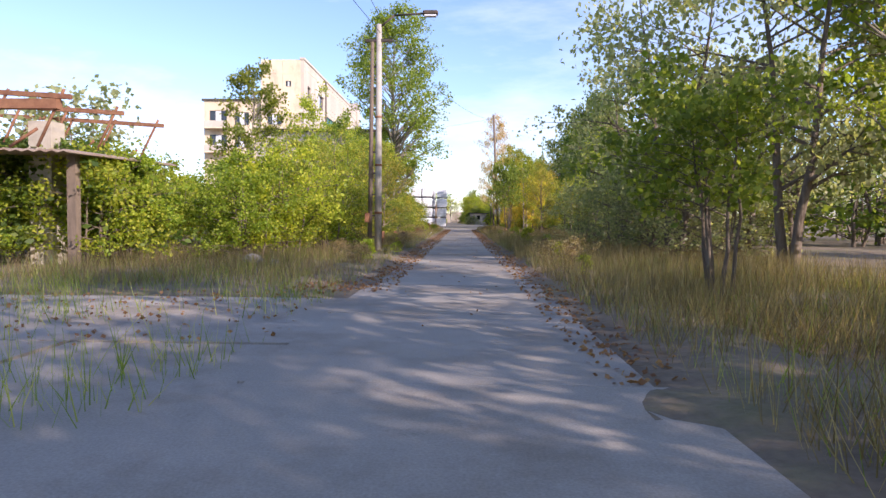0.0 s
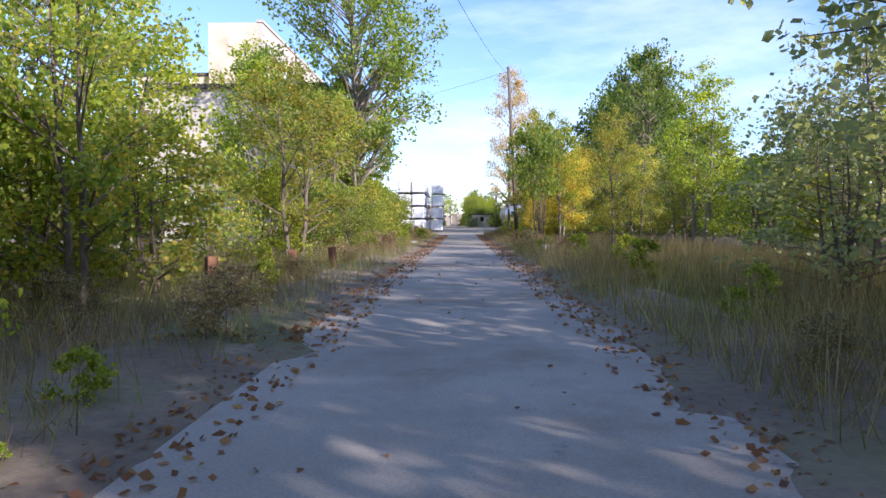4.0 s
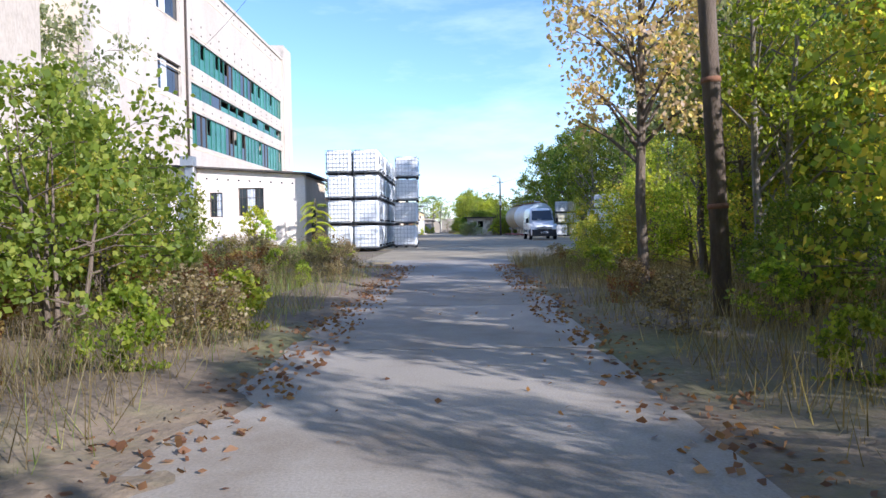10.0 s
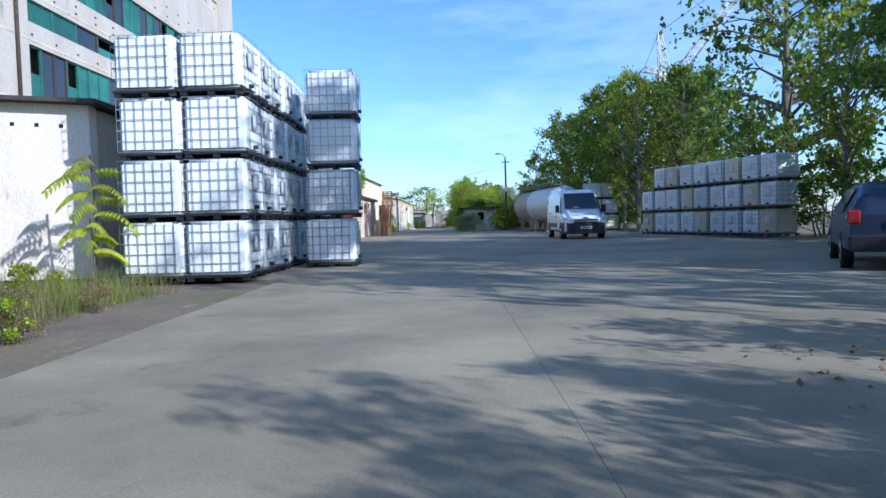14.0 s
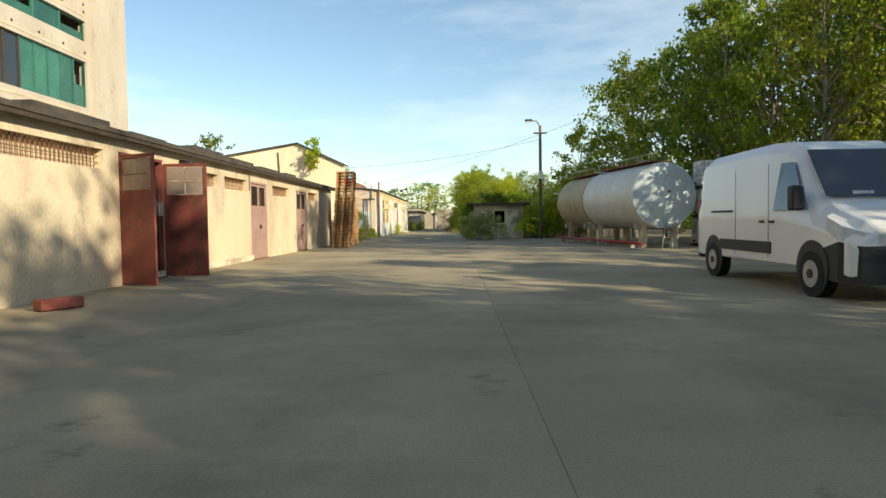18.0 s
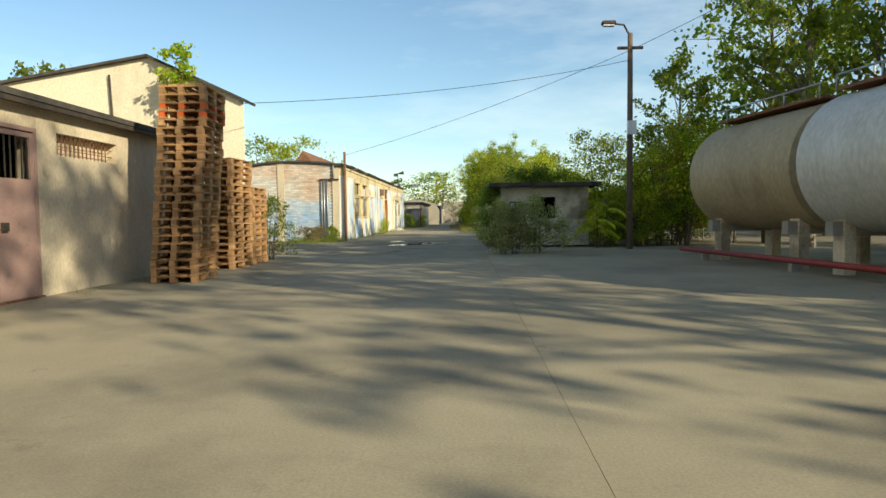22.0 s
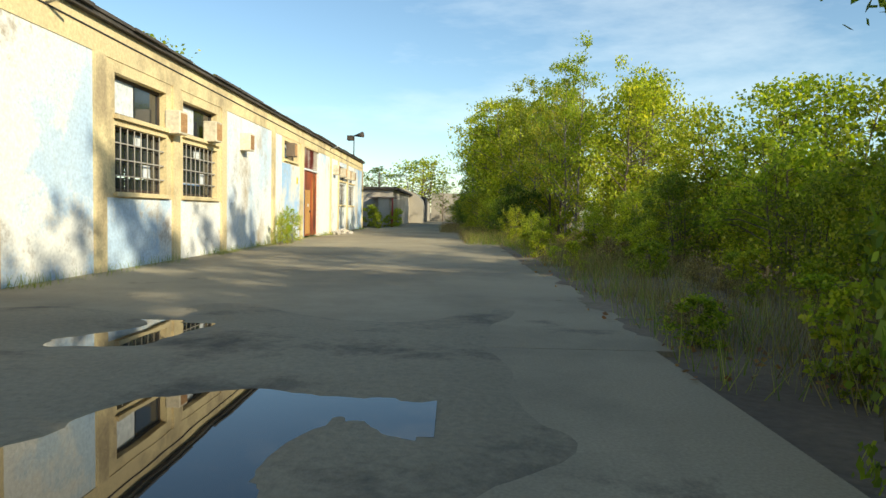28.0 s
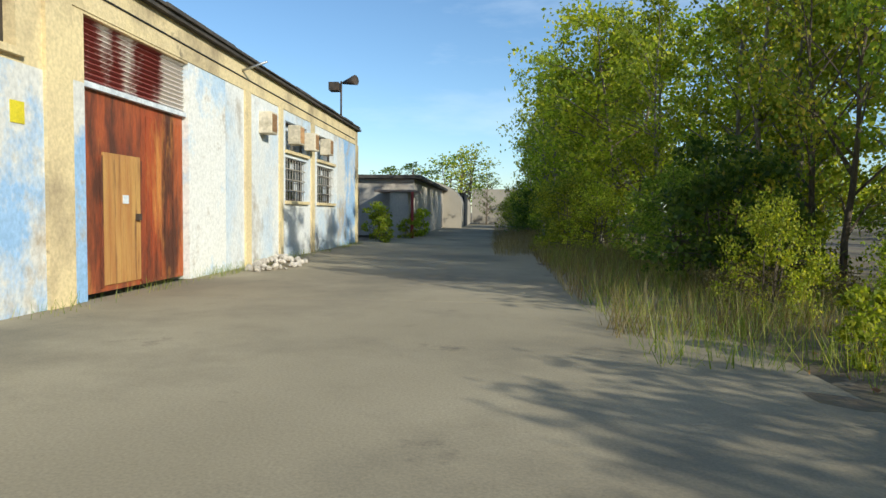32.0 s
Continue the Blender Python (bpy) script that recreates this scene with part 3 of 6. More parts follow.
for (a, b, c, d) in bands:
    n = 24 if d - c > 1.5 else 12
    w = (b - a) / n
    for i in range(n):
        dark = rng.random() < (0.16 if d - c > 1.5 else 0.03)
        fb = bmesh.new()
        for q in (a + i * w, a + (i + 1) * w - 0.07):
            box(fb, FX - 0.22, FX - 0.1, q, q + 0.07, c, d)
        for q in (c, d - 0.07):
            box(fb, FX - 0.22, FX - 0.1, a + i * w + 0.07, a + (i + 1) * w - 0.07, q, q + 0.07)
        wn_ = part("window", fb, GREENPANEL if not dark else IRONFRAME, factory)
        h = (c + d) / 2 if rng.random() < 0.3 else d
        part("pane", box(bmesh.new(), FX - 0.2, FX - 0.16 + 0.01 * rng.random(), a + i * w + 0.07, a + (i + 1) * w - 0.07, c + 0.07, h - 0.07), DARKGLASS if dark else GREENPANEL, wn_)
for h in swin:
    side_window(factory, FX, *h, cols=4, pane_mats=(DARKGLASS, LABEL, DARKGLASS, DARKGLASS), depth=0.25)
for (a, b, c, d) in ewin:
    end_window(factory, FY0 + (0.6 if a < -25 else 0), a, b, c, d, 3, (None, LABEL, None))
studs = bmesh.new()
for z in (10.6, 12.8, 13.2, 16.3, 17.0, 20.0):
    for i in range(14):
        box(studs, FX - 0.02, FX + 0.04, 97.2 + i * 2, 97.3 + i * 2, z - 0.05, z + 0.05)
part("panel_fixings", studs, IRONFRAME, factory)
joints = bmesh.new()
for z in (7.3, 10.35, 12.6, 16.0, 19.6):
    box(joints, FX - 0.05, FX + 0.02, FY0, FY1 - 4, z - 0.05, z + 0.05)
for z in (7.3, 10.9, 14.9, 18.9):
    box(joints, -25, FX, FY0 - 0.02, FY0 + 0.05, z - 0.04, z + 0.04)
for x in (-25.0, -22.3):
    box(joints, x - 0.05, x + 0.05, FY0 - 0.03, FY0 + 0.05, 0, 20.6)
part("panel_joint", joints, CREAM, factory)
part("downpipe", cyl(bmesh.new(), (FX + 0.1, 96.0, 4), (FX + 0.1, 96.0, 20.5), 0.09), IRONFRAME, factory)

# low annex in front of the factory, its front across the verge
annex = thing("annex", "low cream annex with barred windows and a sloping roof", "building")
AY, AX0, AX1 = 78.8, -18.0, -7.2
aw = [(-11.85, -11.2, 1.65, 2.85), (-10.45, -9.2, 1.7, 3.05), (-15.8, -14.5, 1.5, 2.65), (-14.15, -13.75, 1.7, 2.6)]


def roof_z(x):
    return 3.65 + (AX1 - x) * 0.07


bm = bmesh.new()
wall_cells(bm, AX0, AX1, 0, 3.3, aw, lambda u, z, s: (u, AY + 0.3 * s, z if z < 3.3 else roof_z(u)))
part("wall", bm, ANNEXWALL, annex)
part("side_wall", box(bmesh.new(), AX1 - 0.3, AX1 - 0.001, AY + 0.3, 83.9, 0, 3.6), CREAM, annex)
part("back_wall", box(bmesh.new(), AX0, AX1 - 0.3, 83.6, 83.9, 0, 3.6), CREAM, annex)
rf = bmesh.new()
v = [(AX0 - 0.2, AY - 0.3, roof_z(AX0 - 0.2)), (AX1 + 0.3, AY - 0.3, roof_z(AX1 + 0.3)), (AX1 + 0.3, 84.0, roof_z(AX1 + 0.3)), (AX0 - 0.2, 84.0, roof_z(AX0 - 0.2))]
lo, hi = [rf.verts.new((q[0], q[1], q[2] + 0.012)) for q in v], [rf.verts.new((q[0], q[1], q[2] + 0.1)) for q in v]
rf.faces.new(lo[::-1]), rf.faces.new(hi)
for i in range(4):
    rf.faces.new((lo[i], lo[(i + 1) % 4], hi[(i + 1) % 4], hi[i]))
part("roof", rf, TAR, annex)
for h in aw:
    wd = end_window(annex, AY, *h, cols=3 if h[1] - h[0] > 1 else 2, pane_mats=(None, LABEL, None), fm=OLDWOOD)
    nb = max(3, int((h[1] - h[0]) / 0.2))
    for k in range(1, nb):
        x = h[0] + (h[1] - h[0]) * k / nb
        part("bar", cyl(bmesh.new(), (x, AY + 0.03, h[2]), (x, AY + 0.03, h[3]), 0.01, n=5), IRONFRAME, wd)
    for z in (0.33, 0.66):
        part("bar", box(bmesh.new(), h[0], h[1], AY + 0.04, AY + 0.055, h[2] + (h[3] - h[2]) * z - 0.01, h[2] + (h[3] - h[2]) * z + 0.01), IRONFRAME, wd)
# vent holes are not cut: black blocks paint their inner shade
for k in range(9):
    x = -12.0 + k * 0.52
    part("vent_hole", box(bmesh.new(), x, x + 0.09, AY - 0.004, AY + 0.02, roof_z(x) - 0.5, roof_z(x) - 0.42), SHADE_BLACK, annex)
fl0 = part("chimney_flue", box(bmesh.new(), -12.85, -12.4, AY - 0.45, AY - 0.01, 0, 4.1), STEEL, annex, bevel=0.03)
part("flue_hood", box(bmesh.new(), -12.95, -12.35, AY - 0.7, AY - 0.2, 4.1, 4.55, None), STEEL, fl0)
# black sheet on the solid wall, painting the shade of an open doorway
part("side_doorway", box(bmesh.new(), AX1, AX1 + 0.01, 80.2, 81.2, 0, 2.1), SHADE_BLACK, annex)

# taller derelict block by the lane
block = thing("derelict_block", "derelict pale plaster block half hidden by trees", "building")
end_wall(block, "wall", WHITEWALL, 48.8, 0.35, -15.0, -6.7, 0, 7.3, [(-11.4, -10.0, 2.5, 4.35)])
end_window(block, 48.8, -11.4, -10.0, 2.5, 4.35, 3, (None, LABEL, None), depth=0.2, fm=OLDWOOD)
side_wall(block, "wall", WHITEWALL, -6.7, 0.35, 49.15, 57.5, 0, 7.3)
part("roof", box(bmesh.new(), -15.2, -6.45, 48.55, 57.7, 7.3, 7.5), TAR, block)
part("back_wall", box(bmesh.new(), -15.0, -14.7, 49.15, 57.5, 0, 7.3), WHITEWALL, block)
part("pier", box(bmesh.new(), -9.0, -8.6, 48.6, 48.799, 0, 7.3), WHITEWALL, block)
part("string_course", box(bmesh.new(), -15.0, -6.68, 48.74, 48.799, 4.9, 5.05), CREAM, block)
part("window_sill", box(bmesh.new(), -11.5, -9.9, 48.72, 48.799, 2.4, 2.49), CREAM, block)
part("drainpipe", cyl(bmesh.new(), (-6.6, 50.0, 0), (-6.6, 50.0, 7.2), 0.05), RUST, block)

# canopy with rusted roof trusses
canopy = thing("canopy", "collapsing canopy of rusty trusses and corrugated sheets", "shed", at=pose(-2.0, 3.2, 0) @ Matrix.Diagonal((1, 1, 1.17, 1)))
for (x, y) in ((-5.9, 10.2), (-7.0, 11.6), (-10.5, 10.2), (-10.5, 13.5)):
    part("post", box(bmesh.new(), x - 0.09, x + 0.09, y - 0.09, y + 0.09, -0.06, 1.95), OLDWOOD, canopy)
part("wall_pier", box(bmesh.new(), -7.35, -6.85, 11.0, 11.5, -0.06, 2.6), MORTAR, canopy)
sheet = bmesh.new()
n = 60
rows_ = []
for j, yy in enumerate((9.4, 14.2)):
    rows_.append([sheet.verts.new((-12.5 + 7.0 * i / n, yy, 2.02 + 0.03 * (i % 2) - 0.1 * i / n + 0.1 * j)) for i in range(n + 1)])
for i in range(n):
    sheet.faces.new((rows_[0][i], rows_[0][i + 1], rows_[1][i + 1], rows_[1][i]))
cs = part("roof_sheet", sheet, ROOFSHEET, canopy)
cs.modifiers.new("thick", "SOLIDIFY").thickness = 0.03
for yy in (9.6, 11.6, 13.6):
    t = bmesh.new()
    box(t, -12.5, -5.7, yy - 0.04, yy + 0.04, 2.5, 2.58, Matrix.Rotation(0.05, 4, "Y"))
    for i in range(12):
        cyl(t, (-12.3 + i * 0.55, yy, 2.0), (-12.3 + (i + 1) * 0.55, yy, 2.95 if i % 2 else 2.3), 0.03, n=5)
    part("truss", t, RUST, canopy)
part("upper_beam", box(bmesh.new(), -12.5, -5.8, 9.5, 9.7, 2.62, 2.78), RUST, canopy)

# garage row
garage = thing("garage_row", "long cream garage row with steel double doors", "building")
GX = -6.6
gh = [(88.95, 90.95, 0, 2.58), (96.55, 98.45, 0, 2.58), (104.75, 106.5, 0, 2.5), (110.75, 112.5, 0, 2.5)]
grilles = [(92.6, 96.0, 2.2, 2.56), (99.3, 101.9, 2.15, 2.5), (102.4, 104.4, 2.15, 2.5), (107.3, 109.6, 2.15, 2.5), (113.0, 114.8, 2.15, 2.5)]
bm = bmesh.new()
wall_cells(bm, 84.0, 118.3, 0, 2.85, gh + grilles, lambda u, z, s: (GX - 0.3 * s, u, z))
part("wall", bm, CREAM, garage)
part("back_wall", box(bmesh.new(), GX - 9, GX - 8.7, 84.0, 118.3, 0, 3.0), CREAM, garage)
part("end_wall", box(bmesh.new(), GX - 8.7, GX - 0.3, 84.0, 84.3, 0, 2.9), CREAM, garage)
part("end_wall", box(bmesh.new(), GX - 8.7, GX - 0.3, 118.0, 118.3, 0, 2.9), CREAM, garage)
part("roof", box(bmesh.new(), GX - 9.2, GX + 0.22, 83.7, 118.5, 2.86, 2.95), TAR, garage)
part("fascia", box(bmesh.new(), GX + 0.12, GX + 0.2, 83.7, 118.5, 2.78, 2.855), IRONFRAME, garage)
for i in range(9):
    y = 91 + i * 3.1
    part("roof_felt", box(bmesh.new(), GX - 2.2 - rng.random(), GX + 0.1 - 0.4 * rng.random(), y, y + 1.4 + rng.random(), 2.985, 3.03 + 0.1 * rng.random(), None), TAR, garage)
for (a, b, c, d) in grilles:
    g = bmesh.new()
    for i in range(int((b - a) / 0.12)):
        box(g, GX - 0.1, GX - 0.085, a + i * 0.12, a + i * 0.12 + 0.012, c, d)
    for j in range(4):
        box(g, GX - 0.115, GX - 0.1, a, b, c + (d - c) * j / 3 - 0.006, c + (d - c) * j / 3 + 0.006)
    gr = part("vent_grille", g, RUST, garage)
    part("grille_backing", box(bmesh.new(), GX - 0.25, GX - 0.2, a, b, c, d), CREAM, gr)


def door_leaf(parent, m, width, height, material, glazed, name="door"):
    """A steel leaf with a glazed or barred top light, hinged at its own origin."""
    b = bmesh.new()
    zt = height - 0.75
    wall_cells(b, 0, width, 0.03, height, [(0.07, width - 0.07, zt + 0.07, height - 0.07)], lambda u, z, s: m @ Vector((u, -0.02 + 0.04 * s, z)))
    leaf = part(name, b, material, parent)
    g = bmesh.new()
    if glazed:
        g.free()
        for i in range(2):
            for j in range(2):
                part("pane", box(bmesh.new(), 0.075 + i * (width - 0.14) / 2, 0.06 + (i + 1) * (width - 0.14) / 2, -0.006, 0.006, zt + 0.075 + j * 0.305, zt + 0.37 + j * 0.3, m), ROOFSHEET, leaf)
    else:
        g.free()
        for i in range(6):
            part("door_bar", box(bmesh.new(), 0.1 + i * (width - 0.2) / 5, 0.115 + i * (width - 0.2) / 5, -0.008, 0.008, zt + 0.07, height - 0.07, m), IRONFRAME, leaf)
    part("handle", box(bmesh.new(), width - 0.16, width - 0.05, 0.02, 0.07, 1.0, 1.12, m), IRONFRAME, leaf)
    return leaf


for (ya, yb, material, opened) in ((88.95, 90.95, REDDOOR, True), (96.55, 98.45, REDDOOR, True), (104.75, 106.5, PINKDOOR, False), (110.75, 112.5, PINKDOOR, False)):
    w = (yb - ya) / 2
    dh = 2.58 if opened else 2.5
    fr = bmesh.new()
    for q in (ya, yb - 0.06):
        box(fr, GX - 0.12, GX + 0.01, q, q + 0.06, 0, dh)
    box(fr, GX - 0.12, GX + 0.01, ya + 0.06, yb - 0.06, dh - 0.06, dh)
    dr = part("door_frame", fr, material, garage)
    for side in (0, 1):
        if opened:
            m = Matrix.Translation((GX + 0.03, (ya, yb)[side], 0)) @ Matrix.Rotation(radians((-28 if ya > 92 else -70, -3)[side]), 4, "Z")
        else:
            m = Matrix.Translation((GX - 0.03, (ya + 0.06, yb - 0.06)[side], 0)) @ Matrix.Rotation(radians((90, -90)[side]), 4, "Z")
        door_leaf(garage, m, w - 0.07 if not opened else w + 0.02, dh - 0.08, material, opened)
    # a black sheet stands in for the shade inside the open garage
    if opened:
        part("doorway_dark", box(bmesh.new(), GX - 3.2, GX - 3.1, ya - 1, yb + 1, 0, 2.6), SHADE_BLACK, garage)

for (ya, yb) in ((88.95, 90.95), (96.55, 98.45), (104.75, 106.5), (110.75, 112.5)):
    part("threshold", box(bmesh.new(), GX - 0.12, GX + 0.06, ya, yb, 0.002, 0.03), RUST, garage)
for (y, z0, z1) in ((98.15, 0.1, 2.2), (104.6, 2.2, 2.7)):
    part("conduit", cyl(bmesh.new(), (GX + 0.02, y, z0), (GX + 0.02, y, z1), 0.014, n=6), IRONFRAME, garage)
part("switch_box", box(bmesh.new(), GX, GX + 0.09, 98.05, 98.25, 1.35, 1.65), STEEL, garage, bevel=0.01)
part("notice", box(bmesh.new(), GX + 0.002, GX + 0.008, 98.4, 98.55, 1.6, 1.85), LABEL, garage)
part("plinth", box(bmesh.new(), GX - 0.01, GX + 0.025, 97.4, 104.9, 0.0, 0.16), HUTWALL, garage)

# gabled store behind the pallets
gable = thing("gabled_store", "cream gabled store with a tarred roof edge", "building")
g = bmesh.new()
fr = [(-13.6, 0), (-6.3, 0), (-6.3, 4.35), (-8.9, 5.6), (-13.6, 4.85)]
f0 = [g.verts.new((x, 121.0, z)) for x, z in fr]
f1 = [g.verts.new((x if x < -9 else (-13.2 if x > -7 else -13.4), 127.0, z)) for x, z in fr]
g.faces.new(f0), g.faces.new(f1[::-1])
for i in range(5):
    g.faces.new((f0[i], f1[i], f1[(i + 1) % 5], f0[(i + 1) % 5]))
bmesh.ops.recalc_face_normals(g, faces=g.faces[:])
part("wall", g, GABLEWALL, gable)
for (xa, za), (xb, zb) in (((-6.2, 4.36), (-8.9, 5.63)), ((-8.9, 5.63), (-13.7, 4.87))):
    e = bmesh.new()
    L = math.hypot(xb - xa, zb - za)
    m = Matrix.Translation((xa, 120.85, za)) @ Matrix.Rotation(-math.atan2(zb - za, xb - xa), 4, "Y")
    box(e, 0, L, 0, 0.9, 0, 0.07, m)
    part("roof_edge", e, TAR, gable)
part("downpipe", cyl(bmesh.new(), (-9.9, 120.95, 3.0), (-10.0, 120.95, 5.1), 0.03), IRONFRAME, gable)
part("meter_box", box(bmesh.new(), -8.0, -7.65, 120.84, 120.99, 1.0, 1.6), HUTWALL, gable)

# brick workshop along the lane
shop = thing("workshop", "long workshop with flaking blue and white paint", "building")
SX = -5.95
sh = [(137.05, 138.8, 1.15, 2.12), (139.5, 141.25, 1.15, 2.12), (137.05, 138.8, 2.28, 2.88), (139.5, 141.25, 2.28, 2.88), (146.8, 148.4, 2.42, 2.95), (149.4, 151.8, 0, 3.02),
      (156.2, 157.8, 1.2, 2.1), (158.7, 160.4, 1.2, 2.1), (156.2, 157.8, 2.25, 2.85), (158.7, 160.4, 2.25, 2.85)]
# the wall is painted bay by bay
BAYS = ((134.0, 136.5, 0, 3.05, PALEBLUE), (136.5, 141.7, 0, 1.06, PALEBLUE), (136.5, 141.7, 1.06, 3.05, YELLOWBAND), (141.7, 146.5, 0, 3.05, WHITEPAINT),
        (146.5, 149.4, 0, 2.3, BLUEWALL), (146.5, 149.4, 2.3, 3.05, YELLOWBAND), (149.4, 151.8, 0, 3.05, YELLOWBAND),
        (151.8, 153.1, 0, 3.05, PALEBLUE), (153.1, 160.8, 0, 3.05, WHITEPAINT), (160.8, 163.5, 0, 3.05, BLUEWALL))
for (ya, yb, za, zb, paint) in BAYS:
    bm = bmesh.new()
    wall_cells(bm, ya, yb, za, zb, [h for h in sh if ya <= h[0] and h[1] <= yb and za <= h[2] < zb], lambda u, z, s: (SX - 0.35 * s, u, z))
    part("wall", bm, paint, shop)
part("wall_band", box(bmesh.new(), SX - 0.35, SX + 0.012, 134.0, 163.5, 3.05, 3.5), YELLOWBAND, shop)
for (a, b) in ((134.0, 134.5), (136.45, 136.75), (139.0, 139.3), (141.45, 141.75), (145.4, 145.7), (148.75, 149.15), (153.9, 154.15), (155.75, 155.95), (158.1, 158.35), (163.2, 163.5)):
    part("pilaster", box(bmesh.new(), SX, SX + 0.04, a, b, 0, 3.05), YELLOWBAND, shop)
part("wall_end", box(bmesh.new(), SX - 10, SX - 0.35, 163.15, 163.5, 0, 3.0), BLUEWALL, shop)
part("cornice", box(bmesh.new(), SX - 0.4, SX + 0.1, 133.85, 163.65, 3.5, 3.56), TAR, shop)
for i in range(26):
    y = 134.0 + i * 1.13
    part("gutter_felt", box(bmesh.new(), SX - 0.3, SX + 0.12 + 0.04 * rng.random(), y, y + 1.12, 3.562, 3.58 + 0.04 * rng.random()), TAR, shop)
arch = bmesh.new()
NA = 16
pts = [(SX - 8.2 * i / NA, 3.58 + 0.33 * math.sin(math.pi * min(1, i / NA * 1.15) * 0.9) - 1.15 * (i / NA) ** 2.2) for i in range(NA + 1)]
lo = [arch.verts.new((x, 134.3, 0)) for x, z in pts]
hi = [arch.verts.new((x, 134.3, z)) for x, z in pts]
lo2 = [arch.verts.new((x, 134.02, 0)) for x, z in pts]
hi2 = [arch.verts.new((x, 134.02, z)) for x, z in pts]
for i in range(NA):
    arch.faces.new((lo2[i], hi2[i], hi2[i + 1], lo2[i + 1]))
    arch.faces.new((lo[i], lo[i + 1], hi[i + 1], hi[i]))
    arch.faces.new((hi2[i], hi[i], hi[i + 1], hi2[i + 1]))
bmesh.ops.recalc_face_normals(arch, faces=arch.faces[:])
arch_wall = part("end_wall", arch, MORTAR, shop)
rb = bmesh.new()
ra = [rb.verts.new((x, 133.85, z + 0.02)) for x, z in pts]
rc = [rb.verts.new((x, 163.6, z + 0.02)) for x, z in pts]
for i in range(NA):
    rb.faces.new((ra[i], rc[i], rc[i + 1], ra[i + 1]))
rr = part("roof", rb, TAR, shop)
rr.modifiers.new("thick", "SOLIDIFY").thickness = 0.08
mon = bmesh.new()
for a in ((-9.6, -8.4),):
    v = [mon.verts.new(p) for p in ((-9.9, 139, 3.7), (-8.3, 139, 3.7), (-9.1, 139, 4.75), (-9.9, 150, 3.7), (-8.3, 150, 3.7), (-9.1, 150, 4.75))]
    for f in ((0, 1, 2), (3, 5, 4), (0, 2, 5, 3), (1, 4, 5, 2)):
        mon.faces.new([v[i] for i in f])
bmesh.ops.recalc_face_normals(mon, faces=mon.faces[:])
part("roof_lantern", mon, RUST, shop)
for h in sh:
    if h[2] == 0:
        continue
    low = h[3] < 2.2
    side_window(shop, SX, *h, cols=6 if low else 2, rows=4 if low else 1, bars=low, pane_mats=(DARKGLASS,) * 10 + (LABEL,) if low else (LABEL, DARKGLASS), depth=0.15)
    part("sill", box(bmesh.new(), SX - 0.1, SX + 0.06, h[0] - 0.05, h[1] + 0.05, h[2] - 0.07, h[2] - 0.005), YELLOWBAND, shop)
for (y, z) in ((138.95, 2.2), (140.7, 2.25), (142.9, 2.28), (147.2, 2.5), (154.8, 2.4), (156.6, 2.38), (157.8, 2.36), (159.2, 2.38)):
    vb = part("fan_box", box(bmesh.new(), SX - 0.02, SX + 0.24, y - 0.17, y + 0.17, z, z + 0.4), HUTWALL if z < 2.42 else OLDWOOD, shop, bevel=0.012)
    part("fan_box_rim", box(bmesh.new(), SX + 0.241, SX + 0.25, y - 0.13, y + 0.13, z + 0.04, z + 0.36), PALLETWOOD, vb)
# rust-red double gate with a timber wicket and a corrugated top
gate = part("gate", box(bmesh.new(), SX - 0.12, SX - 0.08, 149.43, 150.65, 0.05, 2.28), RUSTGATE, shop)
part("gate_leaf", box(bmesh.new(), SX - 0.12, SX - 0.085, 150.67, 151.78, 0.05, 2.28), RUSTGATE, gate)
for i in range(7):
    part("wicket_board", box(bmesh.new(), SX - 0.08, SX - 0.06, 149.82 + i * 0.112, 149.925 + i * 0.112, 0.12, 1.62), WICKET, gate)
for y in (149.78, 150.62):
    part("wicket_post", box(bmesh.new(), SX - 0.08, SX - 0.055, y - 0.02, y + 0.02, 0.1, 1.58), RUSTGATE, gate)
for i in range(9):
    part("gate_rib", box(bmesh.new(), SX - 0.0845, SX - 0.074, 150.78 + i * 0.115, 150.805 + i * 0.115, 0.1, 2.15), RUSTGATE, gate)
part("wicket_handle", box(bmesh.new(), SX - 0.06, SX - 0.02, 150.48, 150.56, 0.85, 0.93), IRONFRAME, gate)
part("notice", box(bmesh.new(), SX - 0.06, SX - 0.052, 150.2, 150.32, 1.05, 1.15), LABEL, gate)
lv = bmesh.new()
ring = [[], []]
for i in range(25):
    for k, yy in enumerate((149.43, 151.78)):
        ring[k].append(lv.verts.new((SX - 0.1 + 0.05 * (i % 2), yy, 2.34 + i * 0.7 / 24)))
for i in range(24):
    lv.faces.new((ring[0][i], ring[1][i], ring[1][i + 1], ring[0][i + 1]))
part("corrugated_top", lv, CORRTOP, gate)
part("gate_lintel", box(bmesh.new(), SX - 0.14, SX - 0.02, 149.43, 151.78, 2.28, 2.34), LABEL, gate)
part("warning_sign", box(bmesh.new(), SX + 0.001, SX + 0.008, 148.3, 148.48, 1.75, 1.95), SIGNYELLOW, shop)
